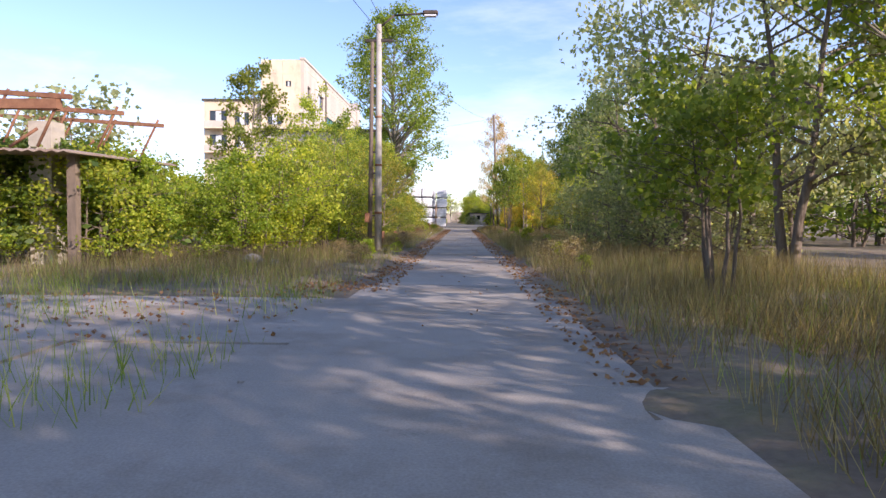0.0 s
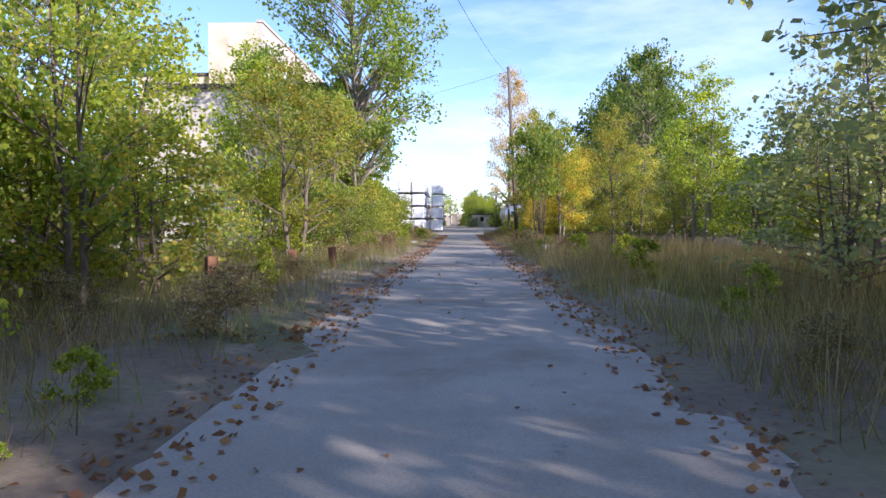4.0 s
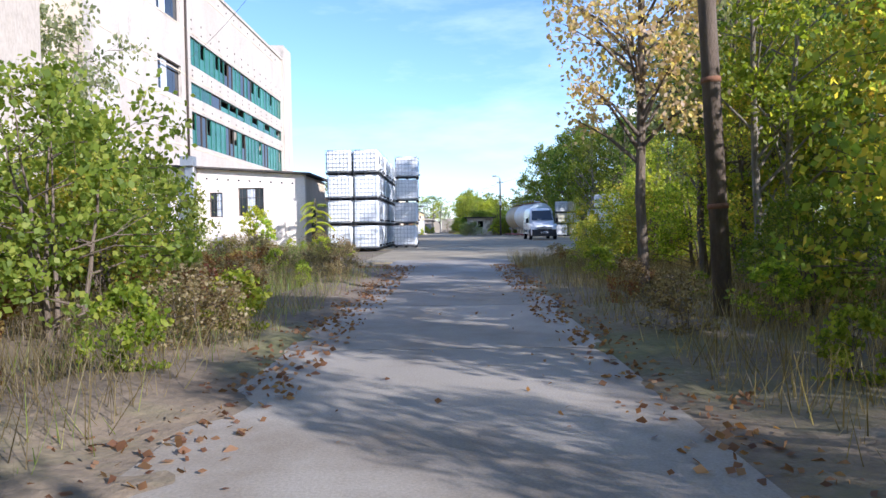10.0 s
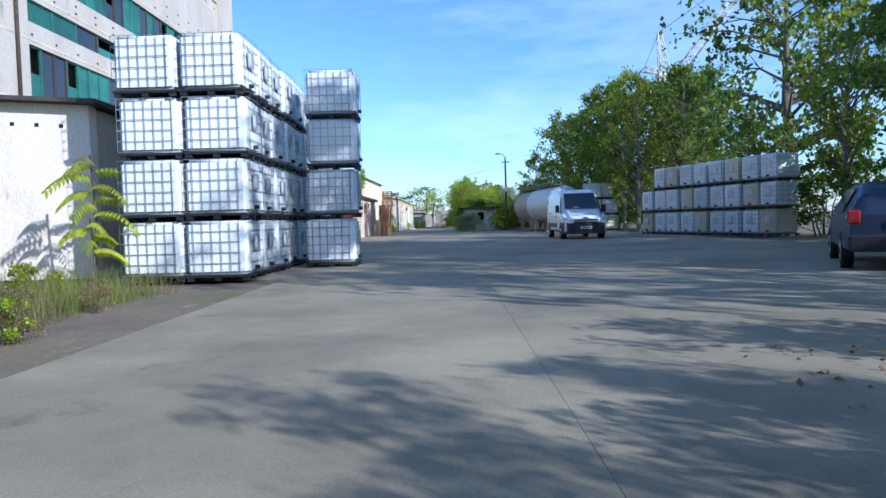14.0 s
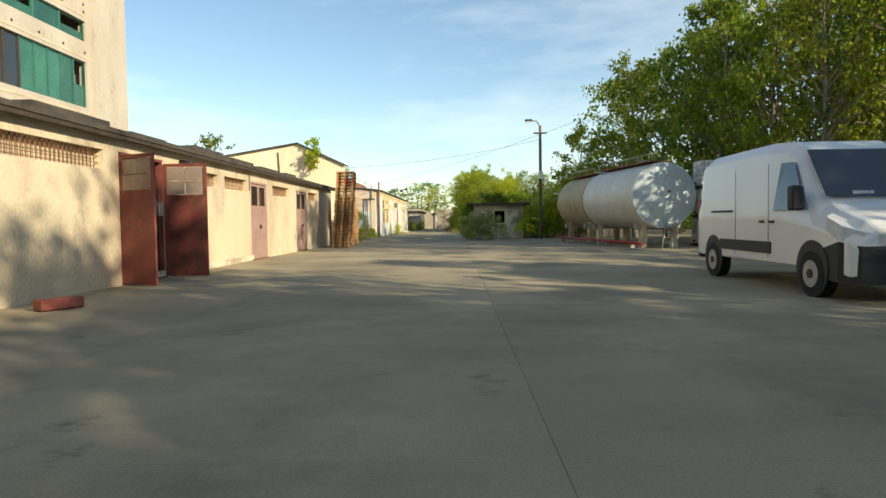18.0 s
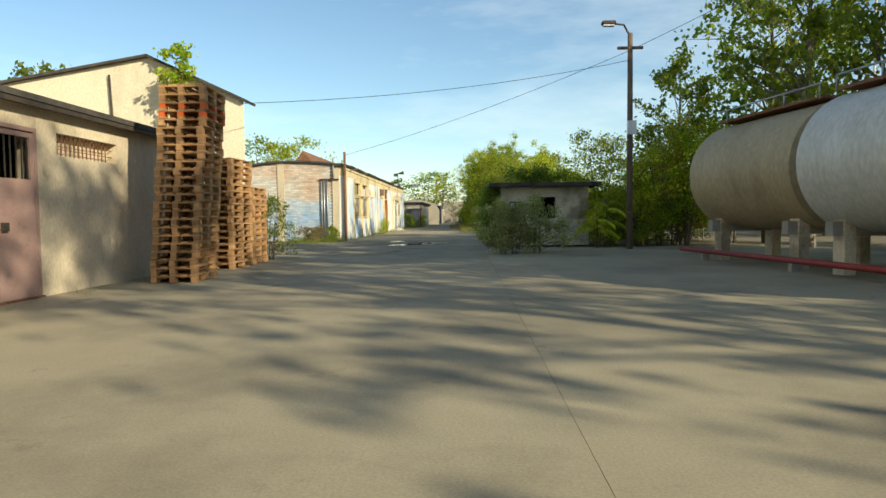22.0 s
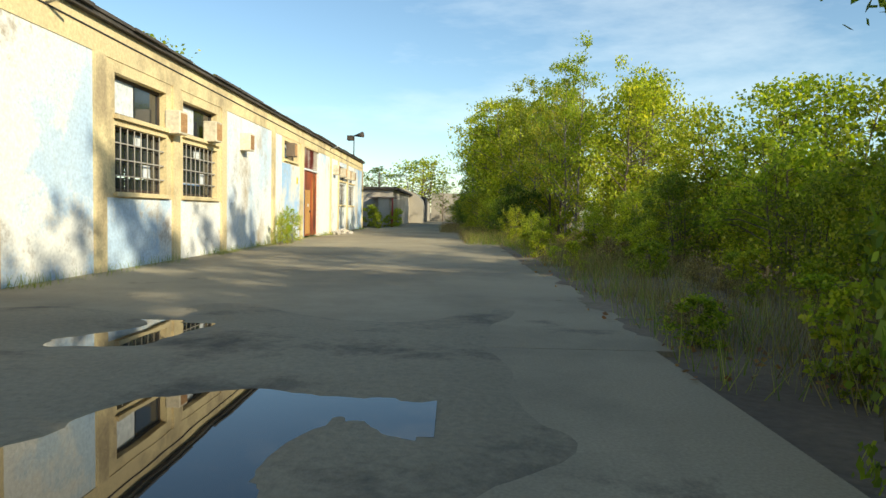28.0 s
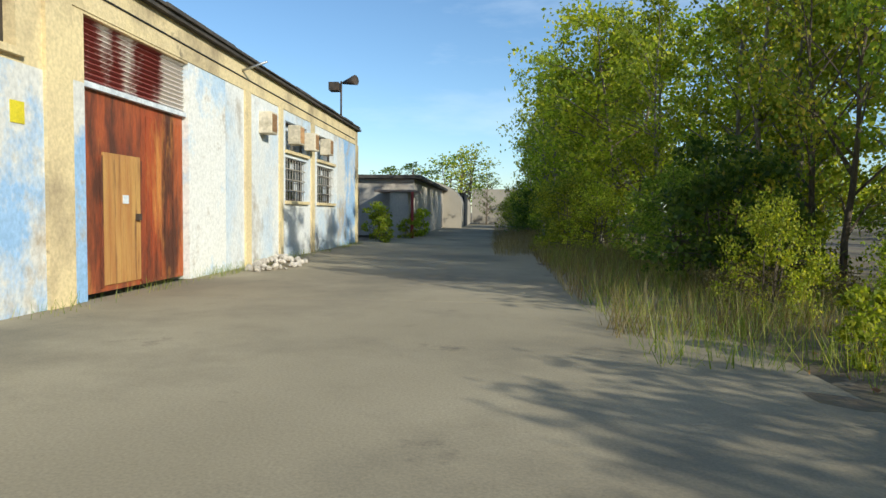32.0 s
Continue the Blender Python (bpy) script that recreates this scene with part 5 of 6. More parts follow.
# ---- poles and wires ----
def lamp_pole(name, label, x, y, h, mat_low, arm, lamp=True, box_z=None, lean=0.0):
    t = thing(name, label, "pole", at=pose(x, y, -0.06))
    part("post", cyl(bmesh.new(), (0, 0, 0), (lean, 0, h), 0.105, 0.08, n=12), mat_low, t)
    if lamp:
        a = bmesh.new()
        cyl(a, (lean, 0, h - 0.1), (lean + arm * 0.3, -0.05, h + 0.25), 0.03, n=7)
        cyl(a, (lean + arm * 0.3, -0.05, h + 0.25), (lean + arm, -0.1, h + 0.3), 0.03, n=7)
        part("arm", a, IRONFRAME, t)
        hd = part("lamp_head", box(bmesh.new(), lean + arm - 0.22, lean + arm + 0.22, -0.22, 0.02, h + 0.24, h + 0.36), IRONFRAME, t, bevel=0.03)
        part("lamp_glass", box(bmesh.new(), lean + arm - 0.17, lean + arm + 0.17, -0.19, -0.01, h + 0.2, h + 0.239), LAMPGLASS, hd)
    if box_z:
        part("meter_box", box(bmesh.new(), -0.13, 0.13, -0.32, -0.13, box_z, box_z + 0.42), PLASTIC, t)
    for k in range(3):
        part("strap", cyl(bmesh.new(), (lean * (1.2 + k * 1.4) / h, 0, 1.2 + k * 1.4), (lean * (1.26 + k * 1.4) / h, 0, 1.26 + k * 1.4), 0.115 - 0.006 * k, n=12), RUST, t)
    if lamp:
        part("insulator_bar", box(bmesh.new(), lean - 0.4, lean + 0.4, -0.05, 0.05, h - 0.5, h - 0.42), IRONFRAME, t)
    return t


lane_lamp = lamp_pole("street_lamp", "weathered twin-post street lamp with a side arm", -2.45, 19.6, 6.7, POLECONC, 1.5)
part("side_post", cyl(bmesh.new(), (-0.25, 0, 0), (-0.19, 0, 6.2), 0.07, 0.055, n=10), OLDWOOD, lane_lamp)
for k in range(9):
    part("rung", box(bmesh.new(), -0.27 + 0.006 * k, -0.08, -0.03, 0.03, 0.5 + 0.62 * k, 0.55 + 0.62 * k), IRONFRAME, lane_lamp)
part("fuse_box", box(bmesh.new(), -0.37, -0.24, -0.2, -0.06, 0.95, 1.22), RUST, lane_lamp)
lamp_pole("utility_pole", "dark leaning timber utility pole among trees", 3.0, 54.2, 9.5, OLDWOOD, 1, lamp=False, lean=-0.5)
lamp_pole("street_lamp", "dark lamp pole with a white meter box", 5.0, 124.4, 6.9, OLDWOOD, -0.7, box_z=3.7)


def wire(pts_, sag, r=0.008, label="thin black overhead cable"):
    line = []
    for (p, q) in zip(pts_, pts_[1:]):
        p, q = Vector(p), Vector(q)
        line += [p.lerp(q, i / 12) - Vector((0, 0, sag * 4 * (i / 12) * (1 - i / 12))) for i in range(13)]
    b = tube(bmesh.new(), line, r, 5)
    solid("overhead_cable", b, BLACK, label, "cable")


wire([(-2.4, 19.6, 6.4), (-6, -15, 7.5)], 0.4)
wire([(-2.1, 19.6, 6.2), (-3.5, -15, 8.5)], 0.4)
wire([(-2.4, 19.6, 6.4), (2.3, 53.5, 9.0)], 0.6)
wire([(2.3, 53.5, 9.0), (-19.0, 95.0, 13.5)], 0.7)
wire([(5.0, 124.4, 6.3), (-5.9, 133.9, 4.0)], 0.2)
wire([(5.0, 124.4, 6.0), (-6.0, 120, 4.1)], 0.25)
wire([(5.0, 124.4, 6.3), (14, 100, 8.5)], 0.3)

# tower crane beyond the trees: mast, tilted boom and a short jib with stays
crane = thing("tower_crane", "pale lattice crane beyond the trees", "crane", at=pose(27.2, 147, 0))


def lattice(p, q, w0, w1, n):
    b = bmesh.new()
    p, q = Vector(p), Vector(q)
    d = (q - p).normalized()
    u = d.cross(Vector((0, 1, 0))).normalized()
    v = d.cross(u)
    cs = ((1, 1), (1, -1), (-1, -1), (-1, 1))
    for a, c in cs:
        cyl(b, p + (u * a + v * c) * w0, q + (u * a + v * c) * w1, 0.07, n=5)
    for k in range(n):
        e0, e1 = p.lerp(q, k / n), p.lerp(q, (k + 1) / n)
        f0, f1 = w0 + (w1 - w0) * k / n, w0 + (w1 - w0) * (k + 1) / n
        for i in range(4):
            (a, c), (g, h) = cs[i], cs[(i + 1) % 4]
            cyl(b, e0 + (u * a + v * c) * f0, e1 + (u * g + v * h) * f1, 0.045, n=4)
    return b


part("mast", lattice((0, 0, 0), (0, 0, 19), 0.8, 0.7, 13), CRANEPAINT, crane)
part("tower_head", lattice((0, 0, 19), (-0.6, 0, 24), 0.6, 0.2, 5), CRANEPAINT, crane)
part("boom", lattice((1.5, 0, 18.5), (13, 0, 33), 0.55, 0.3, 14), CRANEPAINT, crane)
part("counter_jib", lattice((0, 0, 19), (-2.6, 0, 19.4), 0.4, 0.3, 3), CRANEPAINT, crane)
part("cab", box(bmesh.new(), -0.9, 0.9, -0.9, 0.9, 17.0, 18.8), CRANEPAINT, crane)
part("stay", cyl(bmesh.new(), (-0.6, 0, 24), (13, 0, 33), 0.03, n=4), IRONFRAME, crane)
part("stay", cyl(bmesh.new(), (-0.6, 0, 24), (-2.6, 0, 19.4), 0.03, n=4), IRONFRAME, crane)

# ---- trees, bushes and grass ----
def leaf_quads(centres, size, rs, flat=0.0):
    """Loose diamond leaves of about that length at the centres, turned every way."""
    n = len(centres)
    u = rs.normal(size=(n, 3))
    u[:, 2] *= 1 - flat
    u /= np.linalg.norm(u, axis=1)[:, None] + 1e-9
    w = rs.normal(size=(n, 3))
    w -= (w * u).sum(1)[:, None] * u
    w /= np.linalg.norm(w, axis=1)[:, None] + 1e-9
    s = size * rs.uniform(0.6, 1.3, n)[:, None]
    return np.stack([centres - u * s * 0.5, centres + w * s * 0.36 - u * s * 0.05, centres + u * s * 0.5, centres - w * s * 0.36 - u * s * 0.05], 1)


def make_tree(name, label, category, h, spread, base, shape, leaf, bark, n_tip, per_tip, size, seed, stems=1, trunk=0.1, droop=0.0, clump=0.3, fine=1):
    """fine: 0 far and coarse, 1 middle, 2 near the lane."""
    per_tip = max(3, int(per_tip * (0.35, 0.8, 1.15)[fine]))
    size *= (1.75, 1.25, 1.1)[fine]
    clump *= 0.72
    rs, rr2 = np.random.default_rng(seed), random.Random(seed)
    t = thing(name, label, category)
    wood = bmesh.new()
    tips = []
    for s in range(stems):
        a0 = rr2.uniform(0, 6.28)
        foot = Vector((math.cos(a0), math.sin(a0), 0)) * (0.0 if stems == 1 else rr2.uniform(0.05, 0.3))
        top = Vector((math.cos(a0) * spread * 0.35 * (stems > 1) + rr2.uniform(-0.2, 0.2), math.sin(a0) * spread * 0.35 * (stems > 1) + rr2.uniform(-0.2, 0.2), h * rr2.uniform(0.8, 0.96)))
        pts_ = [foot.lerp(top, i / 7) + Vector((rr2.uniform(-1, 1), rr2.uniform(-1, 1), 0)) * 0.03 * h * 0.3 * (0 < i < 7) for i in range(8)]
        r0 = trunk / math.sqrt(stems)
        for i in range(7):
            cyl(wood, pts_[i], pts_[i + 1], r0 * (1 - i / 7.6), r0 * (1 - (i + 1) / 7.6), n=7, caps=False)
        tips.append(pts_[-1])
        nl = max(4, n_tip // stems)
        for k in range(nl):
            q = base + (1 - base) * (k + rr2.random()) / nl
            if shape == "poplar":
                reach = spread * (0.35 + 0.65 * math.sin(math.pi * min(1, (q - base) / (1 - base) * 0.8 + 0.18)))
                rise = 0.9
            elif shape == "round":
                reach = spread * math.sqrt(max(0.05, 1 - (2 * (q - base) / (1 - base) - 0.9) ** 2 * 0.9))
                rise = 0.35
            else:
                reach = spread * math.sqrt(max(0.05, 1 - ((q - base) / (1 - base)) ** 2))
                rise = 0.25
            i = min(6, int(q * 7))
            p = pts_[i].lerp(pts_[i + 1], q * 7 - i) if i < 7 else pts_[-1]
            a = rr2.uniform(0, 6.28)
            reach *= rr2.uniform(0.55, 1.1)
            tip = p + Vector((math.cos(a) * reach, math.sin(a) * reach, reach * rise * rr2.uniform(0.5, 1.2) - droop * reach))
            tip.z = min(tip.z, h * 1.02)
            mid = p.lerp(tip, 0.5) + Vector((0, 0, 0.08 * reach))
            rb_ = max(0.006, r0 * (1 - q) * 0.45 + 0.004)
            cyl(wood, p, mid, rb_, rb_ * 0.6, n=5, caps=False)
            cyl(wood, mid, tip, rb_ * 0.6, 0.004, n=4, caps=False)
            tips += [tip, mid.lerp(tip, 0.5)]
            for _ in range(2 if fine else 0):
                off = Vector((rr2.uniform(-1, 1), rr2.uniform(-1, 1), rr2.uniform(-0.4, 0.9))) * reach * 0.35
                tips.append(mid.lerp(tip, 0.6) + off)
                cyl(wood, mid, mid.lerp(tip, 0.6) + off, rb_ * 0.4, 0.003, n=3, caps=False)
    part("trunk", wood, bark, t)
    tp = np.array([tuple(p) for p in tips])
    c = np.repeat(tp, per_tip, 0) + np.clip(rs.normal(size=(len(tp) * per_tip, 3)), -1.5, 1.5) * clump * np.repeat(rs.uniform(0.5, 1.35, len(tp)), per_tip)[:, None] * np.array([1, 1, 0.8])
    c = c[c[:, 2] > 0.03]
    ob = new("crown", quads_mesh("crown", leaf_quads(c, size, rs), leaf))
    ob.parent = t
    return t


PROTO = {}
for key, args in {
    "poplar": ("tree", "tall poplar with glossy green leaves", "tree", 12, 2.6, 0.12, "poplar", GREEN, BARK_PALE, 64, 30, 0.17, 1, 1, 0.2, 0, 0.34),
    "bigpoplar": ("tree", "tall spreading poplar with dense green crown", "tree", 16, 3.6, 0.14, "poplar", GREEN, BARK_PALE, 160, 34, 0.15, 21, 1, 0.24, 0, 0.42),
    "poplar_b": ("tree", "slim young poplar in full leaf", "tree", 8, 1.5, 0.1, "poplar", FRESH, BARK_PALE, 44, 36, 0.095, 2, 2, 0.11, 0, 0.25),
    "dark": ("tree", "broad dark green roadside tree", "tree", 9, 3.2, 0.15, "round", DARKGREEN, BARK, 72, 22, 0.16, 3, 1, 0.2, 0, 0.38),
    "olive": ("tree", "tall willow with fine grey-green leaves", "tree", 8, 2.8, 0.2, "round", OLIVE, BARK, 52, 20, 0.13, 4, 2, 0.17, 0.1, 0.36),
    "yellow": ("tree", "small tree turning autumn yellow", "tree", 4, 1.4, 0.15, "round", YELLOW, BARK, 42, 40, 0.075, 5, 2, 0.07, 0, 0.22),
    "mixed": ("tree", "young tree with green and yellow leaves", "tree", 5.5, 1.5, 0.15, "poplar", MIXED, BARK, 42, 42, 0.07, 6, 2, 0.09, 0, 0.24),
    "bush": ("bush", "dense green roadside bush", "bush", 2.6, 1.5, 0.05, "bush", GREEN, BARK, 44, 30, 0.072, 7, 5, 0.07, 0, 0.2),
    "bush_b": ("bush", "overgrown bush with yellow-green leaves", "bush", 2.8, 1.5, 0.05, "bush", FRESH, BARK, 44, 30, 0.07, 8, 5, 0.07, 0, 0.2),
    "bush_c": ("bush", "bush with yellowing leaves", "bush", 2.4, 1.3, 0.05, "bush", MIXED, BARK, 38, 28, 0.068, 9, 5, 0.06, 0, 0.18),
    "bush_grey": ("bush", "grey-green bush before the gatehouse", "bush", 2.0, 1.2, 0.03, "bush", OLIVE, BARK, 44, 30, 0.06, 17, 6, 0.05, 0, 0.17),
    "bush_d": ("bush", "dark shaded thicket bush", "bush", 3.0, 1.7, 0.03, "bush", DARKGREEN, BARK, 44, 26, 0.11, 10, 5, 0.07, 0, 0.24),
    "weed": ("weed", "tall straggly green weed", "weed", 1.1, 0.4, 0.1, "bush", FRESH, BARK, 16, 14, 0.07, 11, 4, 0.02, 0, 0.09),
    "dryweed": ("weed", "dry brown roadside weed", "weed", 0.8, 0.45, 0.1, "bush", STRAW, BARK, 20, 18, 0.035, 12, 5, 0.018, 0, 0.1),
    "redweed": ("weed", "reddish autumn weed on the verge", "weed", 0.8, 0.4, 0.1, "bush", RED, BARK, 18, 16, 0.06, 22, 4, 0.018, 0, 0.1),
    "bare": ("bush", "bare twiggy bush with few leaves", "bush", 3.2, 1.6, 0.05, "bush", OLIVE, BARK, 60, 12, 0.09, 13, 6, 0.07, 0, 0.25),
    "paletree": ("tree", "tall slim poplar with pale pinkish autumn leaves", "tree", 10, 1.35, 0.2, "poplar", PALE, BARK, 70, 34, 0.075, 19, 1, 0.085, 0, 0.26),
    "sapling": ("tree", "multi-stemmed sapling with airy green leaves", "tree", 3, 1.3, 0.4, "round", GREEN, BARK, 46, 22, 0.09, 15, 6, 0.08, 0, 0.2),
    "acacia": ("tree", "tree with fine light green foliage", "tree", 7, 2.6, 0.2, "round", FRESH, BARK, 54, 28, 0.12, 14, 2, 0.13, 0, 0.36),
}.items():
    for fine in (0, 1, 2):
        PROTO[key, fine] = make_tree(*args, fine=fine)
NAT = {"bigpoplar": 16, "poplar": 12, "poplar_b": 8, "dark": 9, "olive": 8, "yellow": 4, "mixed": 5.5, "bush": 2.6, "bush_b": 2.8, "bush_c": 2.4, "bush_d": 3.0, "bush_grey": 2.0, "weed": 1.1, "dryweed": 0.8, "redweed": 0.8, "bare": 3.2, "acacia": 7, "sapling": 3, "paletree": 10}


def plant(kind, x, y, h, wide=1.0, z=-0.06):
    s = h / NAT[kind]
    m = pose(x, y, z, 0, 0, rng.uniform(0, 360)) @ Matrix.Diagonal((s * wide, s * wide, s, 1))
    near = (-5.2 < x < 4.6 and y < 200) or (y < 60 and -6 < x < 8)
    far_off = abs(x) > 21 or y > 200 or x < -13 or (x > 14.5 and y < 60)
    return copy_thing(PROTO[kind, 0 if far_off else 2 if near else 1], m)


def strip(kinds, n, x0, x1, y0, y1, h0, h1, wide=1.0):
    for i in range(n):
        plant(rng.choice(kinds), rng.uniform(x0, x1), y0 + (y1 - y0) * (i + rng.random()) / n, rng.uniform(h0, h1), wide * rng.uniform(0.85, 1.15))


# left of the lane
strip(["bush_b", "bush_b", "bush_c"], 16, -11, -4.6, 13, 26, 2.0, 3.2, 1.1)
strip(["bush_b", "bush", "bush_c"], 9, -7, -3.9, 17, 36, 2.0, 3.0)
strip(["bush", "bush_b"], 9, -16, -10, 15, 30, 2.6, 4.2, 1.2)
strip(["bush_d", "bush"], 5, -12.5, -7.5, 14.5, 16.5, 2.2, 3.0, 1.1)
plant("bare", -10.5, 17.5, 4.6)
plant("poplar", -10.1, 32, 9.2, 0.85)
plant("poplar_b", -7.0, 30.6, 7.0, 0.95)
plant("poplar_b", -5.4, 34, 5.6, 1.0)
plant("acacia", -5.4, 27, 4.6)
plant("mixed", -4.4, 24.5, 4.6)
plant("mixed", -5.6, 22.5, 4.2)
plant("bigpoplar", -4.7, 46.4, 16.0, 1.0)
plant("poplar", -7.6, 41.5, 8.0, 0.8)
plant("mixed", -5.4, 43.5, 6.2, 1.0)
plant("mixed", -4.2, 33, 4.8, 1.2)
plant("olive", -11.8, 66.0, 9.0, 0.8)
plant("olive", -5.4, 52.0, 3.6, 0.8)
plant("bush", -6.6, 59.0, 2.6)
strip(["bush", "bush_c", "bush"], 12, -6.6, -3.3, 36, 58, 1.6, 2.8)
strip(["bush", "bush_c"], 6, -6.8, -4.6, 50, 57.5, 2.0, 3.0)
strip(["dryweed", "weed"], 40, -3.4, -1.9, 14, 62, 0.35, 0.8)
strip(["redweed", "dryweed", "redweed", "dryweed"], 36, -4.6, -2.2, 36, 62, 0.35, 0.75)
strip(["weed", "dryweed", "dryweed"], 30, -8.5, -3.6, 60, 74.5, 0.4, 1.0)
plant("bush", -11.6, 76.4, 2.3, 0.55)
plant("weed", -8.9, 76.6, 2.2, 0.8)
plant("weed", -8.3, 76.2, 1.7, 0.8)
plant("weed", -6.0, 73.4, 0.5, 0.8)
plant("weed", -5.6, 74.6, 0.5, 0.8)
plant("weed", -6.6, 75.4, 0.6, 0.8)
plant("weed", -3.9, 71, 0.5)
# right of the lane
plant("sapling", 3.2, 8.3, 2.9, 1.0)
strip(["olive"], 6, 7.5, 12, 15, 30, 6.5, 9.0, 0.85)
plant("olive", 5.6, 17.6, 9.2, 0.85)
plant("olive", 6.6, 13.6, 9.5, 0.75)
plant("olive", 5.4, 22.8, 7.5, 1.05)
strip(["bare", "bare", "bush_d"], 8, 4.4, 7, 15, 26, 2.2, 3.0, 1.1)
plant("poplar", 9.0, 12.5, 10.5)
plant("poplar_b", 7.4, 10.8, 6.5)
plant("sapling", 3.1, 44.4, 4.8, 0.6)
plant("yellow", 5.0, 49.6, 4.4, 1.1)
plant("yellow", 3.3, 47.2, 3.2, 0.6)
plant("paletree", 2.75, 56.4, 10.6, 0.95)
plant("mixed", 4.5, 37.2, 4.4, 0.7)
plant("mixed", 3.6, 50.0, 6.6, 0.75)
plant("poplar_b", 4.6, 48.4, 6.0, 0.85)
strip(["mixed", "mixed", "poplar_b"], 6, 5.5, 9, 40, 54, 2.6, 4.4)
strip(["bush_c", "bush"], 5, 3.0, 4.6, 49, 56, 1.0, 1.8)
strip(["dark", "olive", "poplar"], 5, 9.5, 14, 44, 66, 4.5, 6.0)
plant("olive", 9.6, 32.5, 6.8)
plant("olive", 11.4, 37.0, 7.2)
plant("poplar_b", 7.5, 38.5, 6.0)
strip(["bush_c", "bush"], 8, 9, 16, 30, 44, 2.4, 4.0)
plant("poplar_b", 4.6, 56.4, 7.2, 1.0)
plant("mixed", 5.4, 57.5, 5.0, 0.8)
plant("dark", 9.0, 55.0, 5.0, 0.8)
plant("olive", 4.6, 58.9, 8.5, 0.6)
strip(["mixed", "poplar_b", "bush_c"], 5, 4.6, 7.0, 50, 60, 2.6, 4.5)
strip(["bush_c", "bush_b", "bush_c"], 7, 4.4, 6.4, 58, 66, 1.6, 2.4)
plant("bush_b", 4.4, 62.5, 2.4)
for x, y, h in ((2.9, 60.5, 1.1), (3.1, 62.4, 1.3), (3.6, 64.4, 1.6)):
    plant("bush_c", x, y, h, 0.8)
for x, y, h in ((4.9, 63.4, 3.0), (5.6, 65.6, 2.9), (6.8, 67.0, 2.6)):
    plant("poplar_b", x, y, h, 1.4)
strip(["dryweed", "dryweed", "redweed"], 12, 2.0, 3.0, 54, 65, 0.35, 0.6)
plant("bush_c", 5.2, 65.4, 2.2)
plant("mixed", 5.6, 63.5, 3.8)
plant("yellow", 6.8, 56.0, 5.5, 0.8)
plant("dark", 12.4, 76.5, 11.5, 0.85)
plant("dark", 13.8, 82.0, 11.0, 0.8)
strip(["bush_c", "bush_b"], 4, 5.0, 7.8, 66.5, 71, 1.6, 2.4)
plant("bush_c", 10.6, 74.6, 2.4, 1.0)
strip(["dryweed", "weed"], 34, 1.7, 3.4, 12, 62, 0.35, 0.8)
strip(["bush", "bush_c", "bush_d"], 13, 9, 17, 40, 72, 1.6, 2.6, 1.3)
# behind the yard
strip(["dark", "poplar", "dark"], 5, 15.0, 19, 106, 117, 11.5, 13.0, 0.8)
strip(["poplar", "dark"], 5, 15.0, 20, 70, 87, 9.5, 12.0)
# this row is added to throw shade over the yard
strip(["dark"], 4, 18.0, 22, 75, 86, 11.5, 13.0)
# those at x 15.8 and 16.6 are added to shade the garage wall
for kind, x, y, h in (("poplar", 15.6, 88.6, 11.6), ("dark", 14.6, 95.0, 6.0), ("dark", 15.8, 82.5, 15.4), ("dark", 16.6, 78.5, 14.4), ("dark", 17.3, 96.5, 17.5)):
    plant(kind, x, y, h, 0.85)
strip(["dark", "poplar"], 4, 12.4, 14.2, 106, 119, 11.5, 12.6, 0.75)
for x, y, h in ((6.2, 127.4, 3.6), (7.7, 127.3, 4.4), (9.2, 127.6, 5.0), (5.4, 130.6, 5.0), (11.0, 126.5, 6.0)):
    plant("acacia", x, y, h, 0.9)
strip(["bush_d"], 12, 15.2, 17, 80, 128, 2.4, 3.6, 1.2)
plant("poplar", 11.6, 113.5, 12.4, 0.85)
plant("poplar", 8.8, 131.5, 8.5)
plant("dark", 11.4, 129.0, 11.5, 0.85)
plant("poplar", 10.7, 124.4, 11.8, 0.9)
plant("dark", 12.4, 118.6, 11.5, 0.8)
plant("poplar", 11.6, 121.5, 11.5, 0.8)
strip(["acacia", "bush_b", "mixed"], 9, 6.2, 11, 127.5, 134, 3.0, 5.5)
plant("yellow", 8.0, 128.5, 4.0)
# round the gatehouse and along the lane
plant("bush_grey", 0.75, 122.5, 1.7, 0.8)
plant("bush_grey", 1.75, 122.7, 1.85, 0.85)
plant("bush_b", 4.4, 125.7, 1.7, 0.8)
plant("bush_b", 5.9, 126.3, 2.0, 0.9)
plant("bush_grey", 1.25, 122.3, 1.5, 0.8)
for x, y, h in ((4.9, 127.5, 2.0), (5.8, 127.0, 2.3), (6.6, 128.5, 2.6), (7.4, 128.0, 2.3), (5.2, 129.3, 2.6)):
    plant("bush_b" if x < 6 else "bush", x, y, h, 1.0)
plant("acacia", 4.6, 126.0, 2.2, 0.7)
plant("olive", 4.6, 133.0, 3.4, 0.9)
plant("sapling", 2.3, 131.2, 3.3, 0.75)
plant("sapling", 3.2, 131.6, 3.2, 0.8)
plant("bush", 0.75, 129.2, 1.7, 0.5)
plant("bush_d", 0.8, 128.0, 2.4, 0.45)
plant("bush", 0.7, 128.8, 2.5, 0.5)
strip(["bush", "bush_b", "bush_b"], 18, 3.7, 5.4, 134, 152, 1.5, 2.5)
strip(["weed", "weed", "dryweed"], 46, 0.8, 3.0, 130.6, 152, 0.25, 0.7)
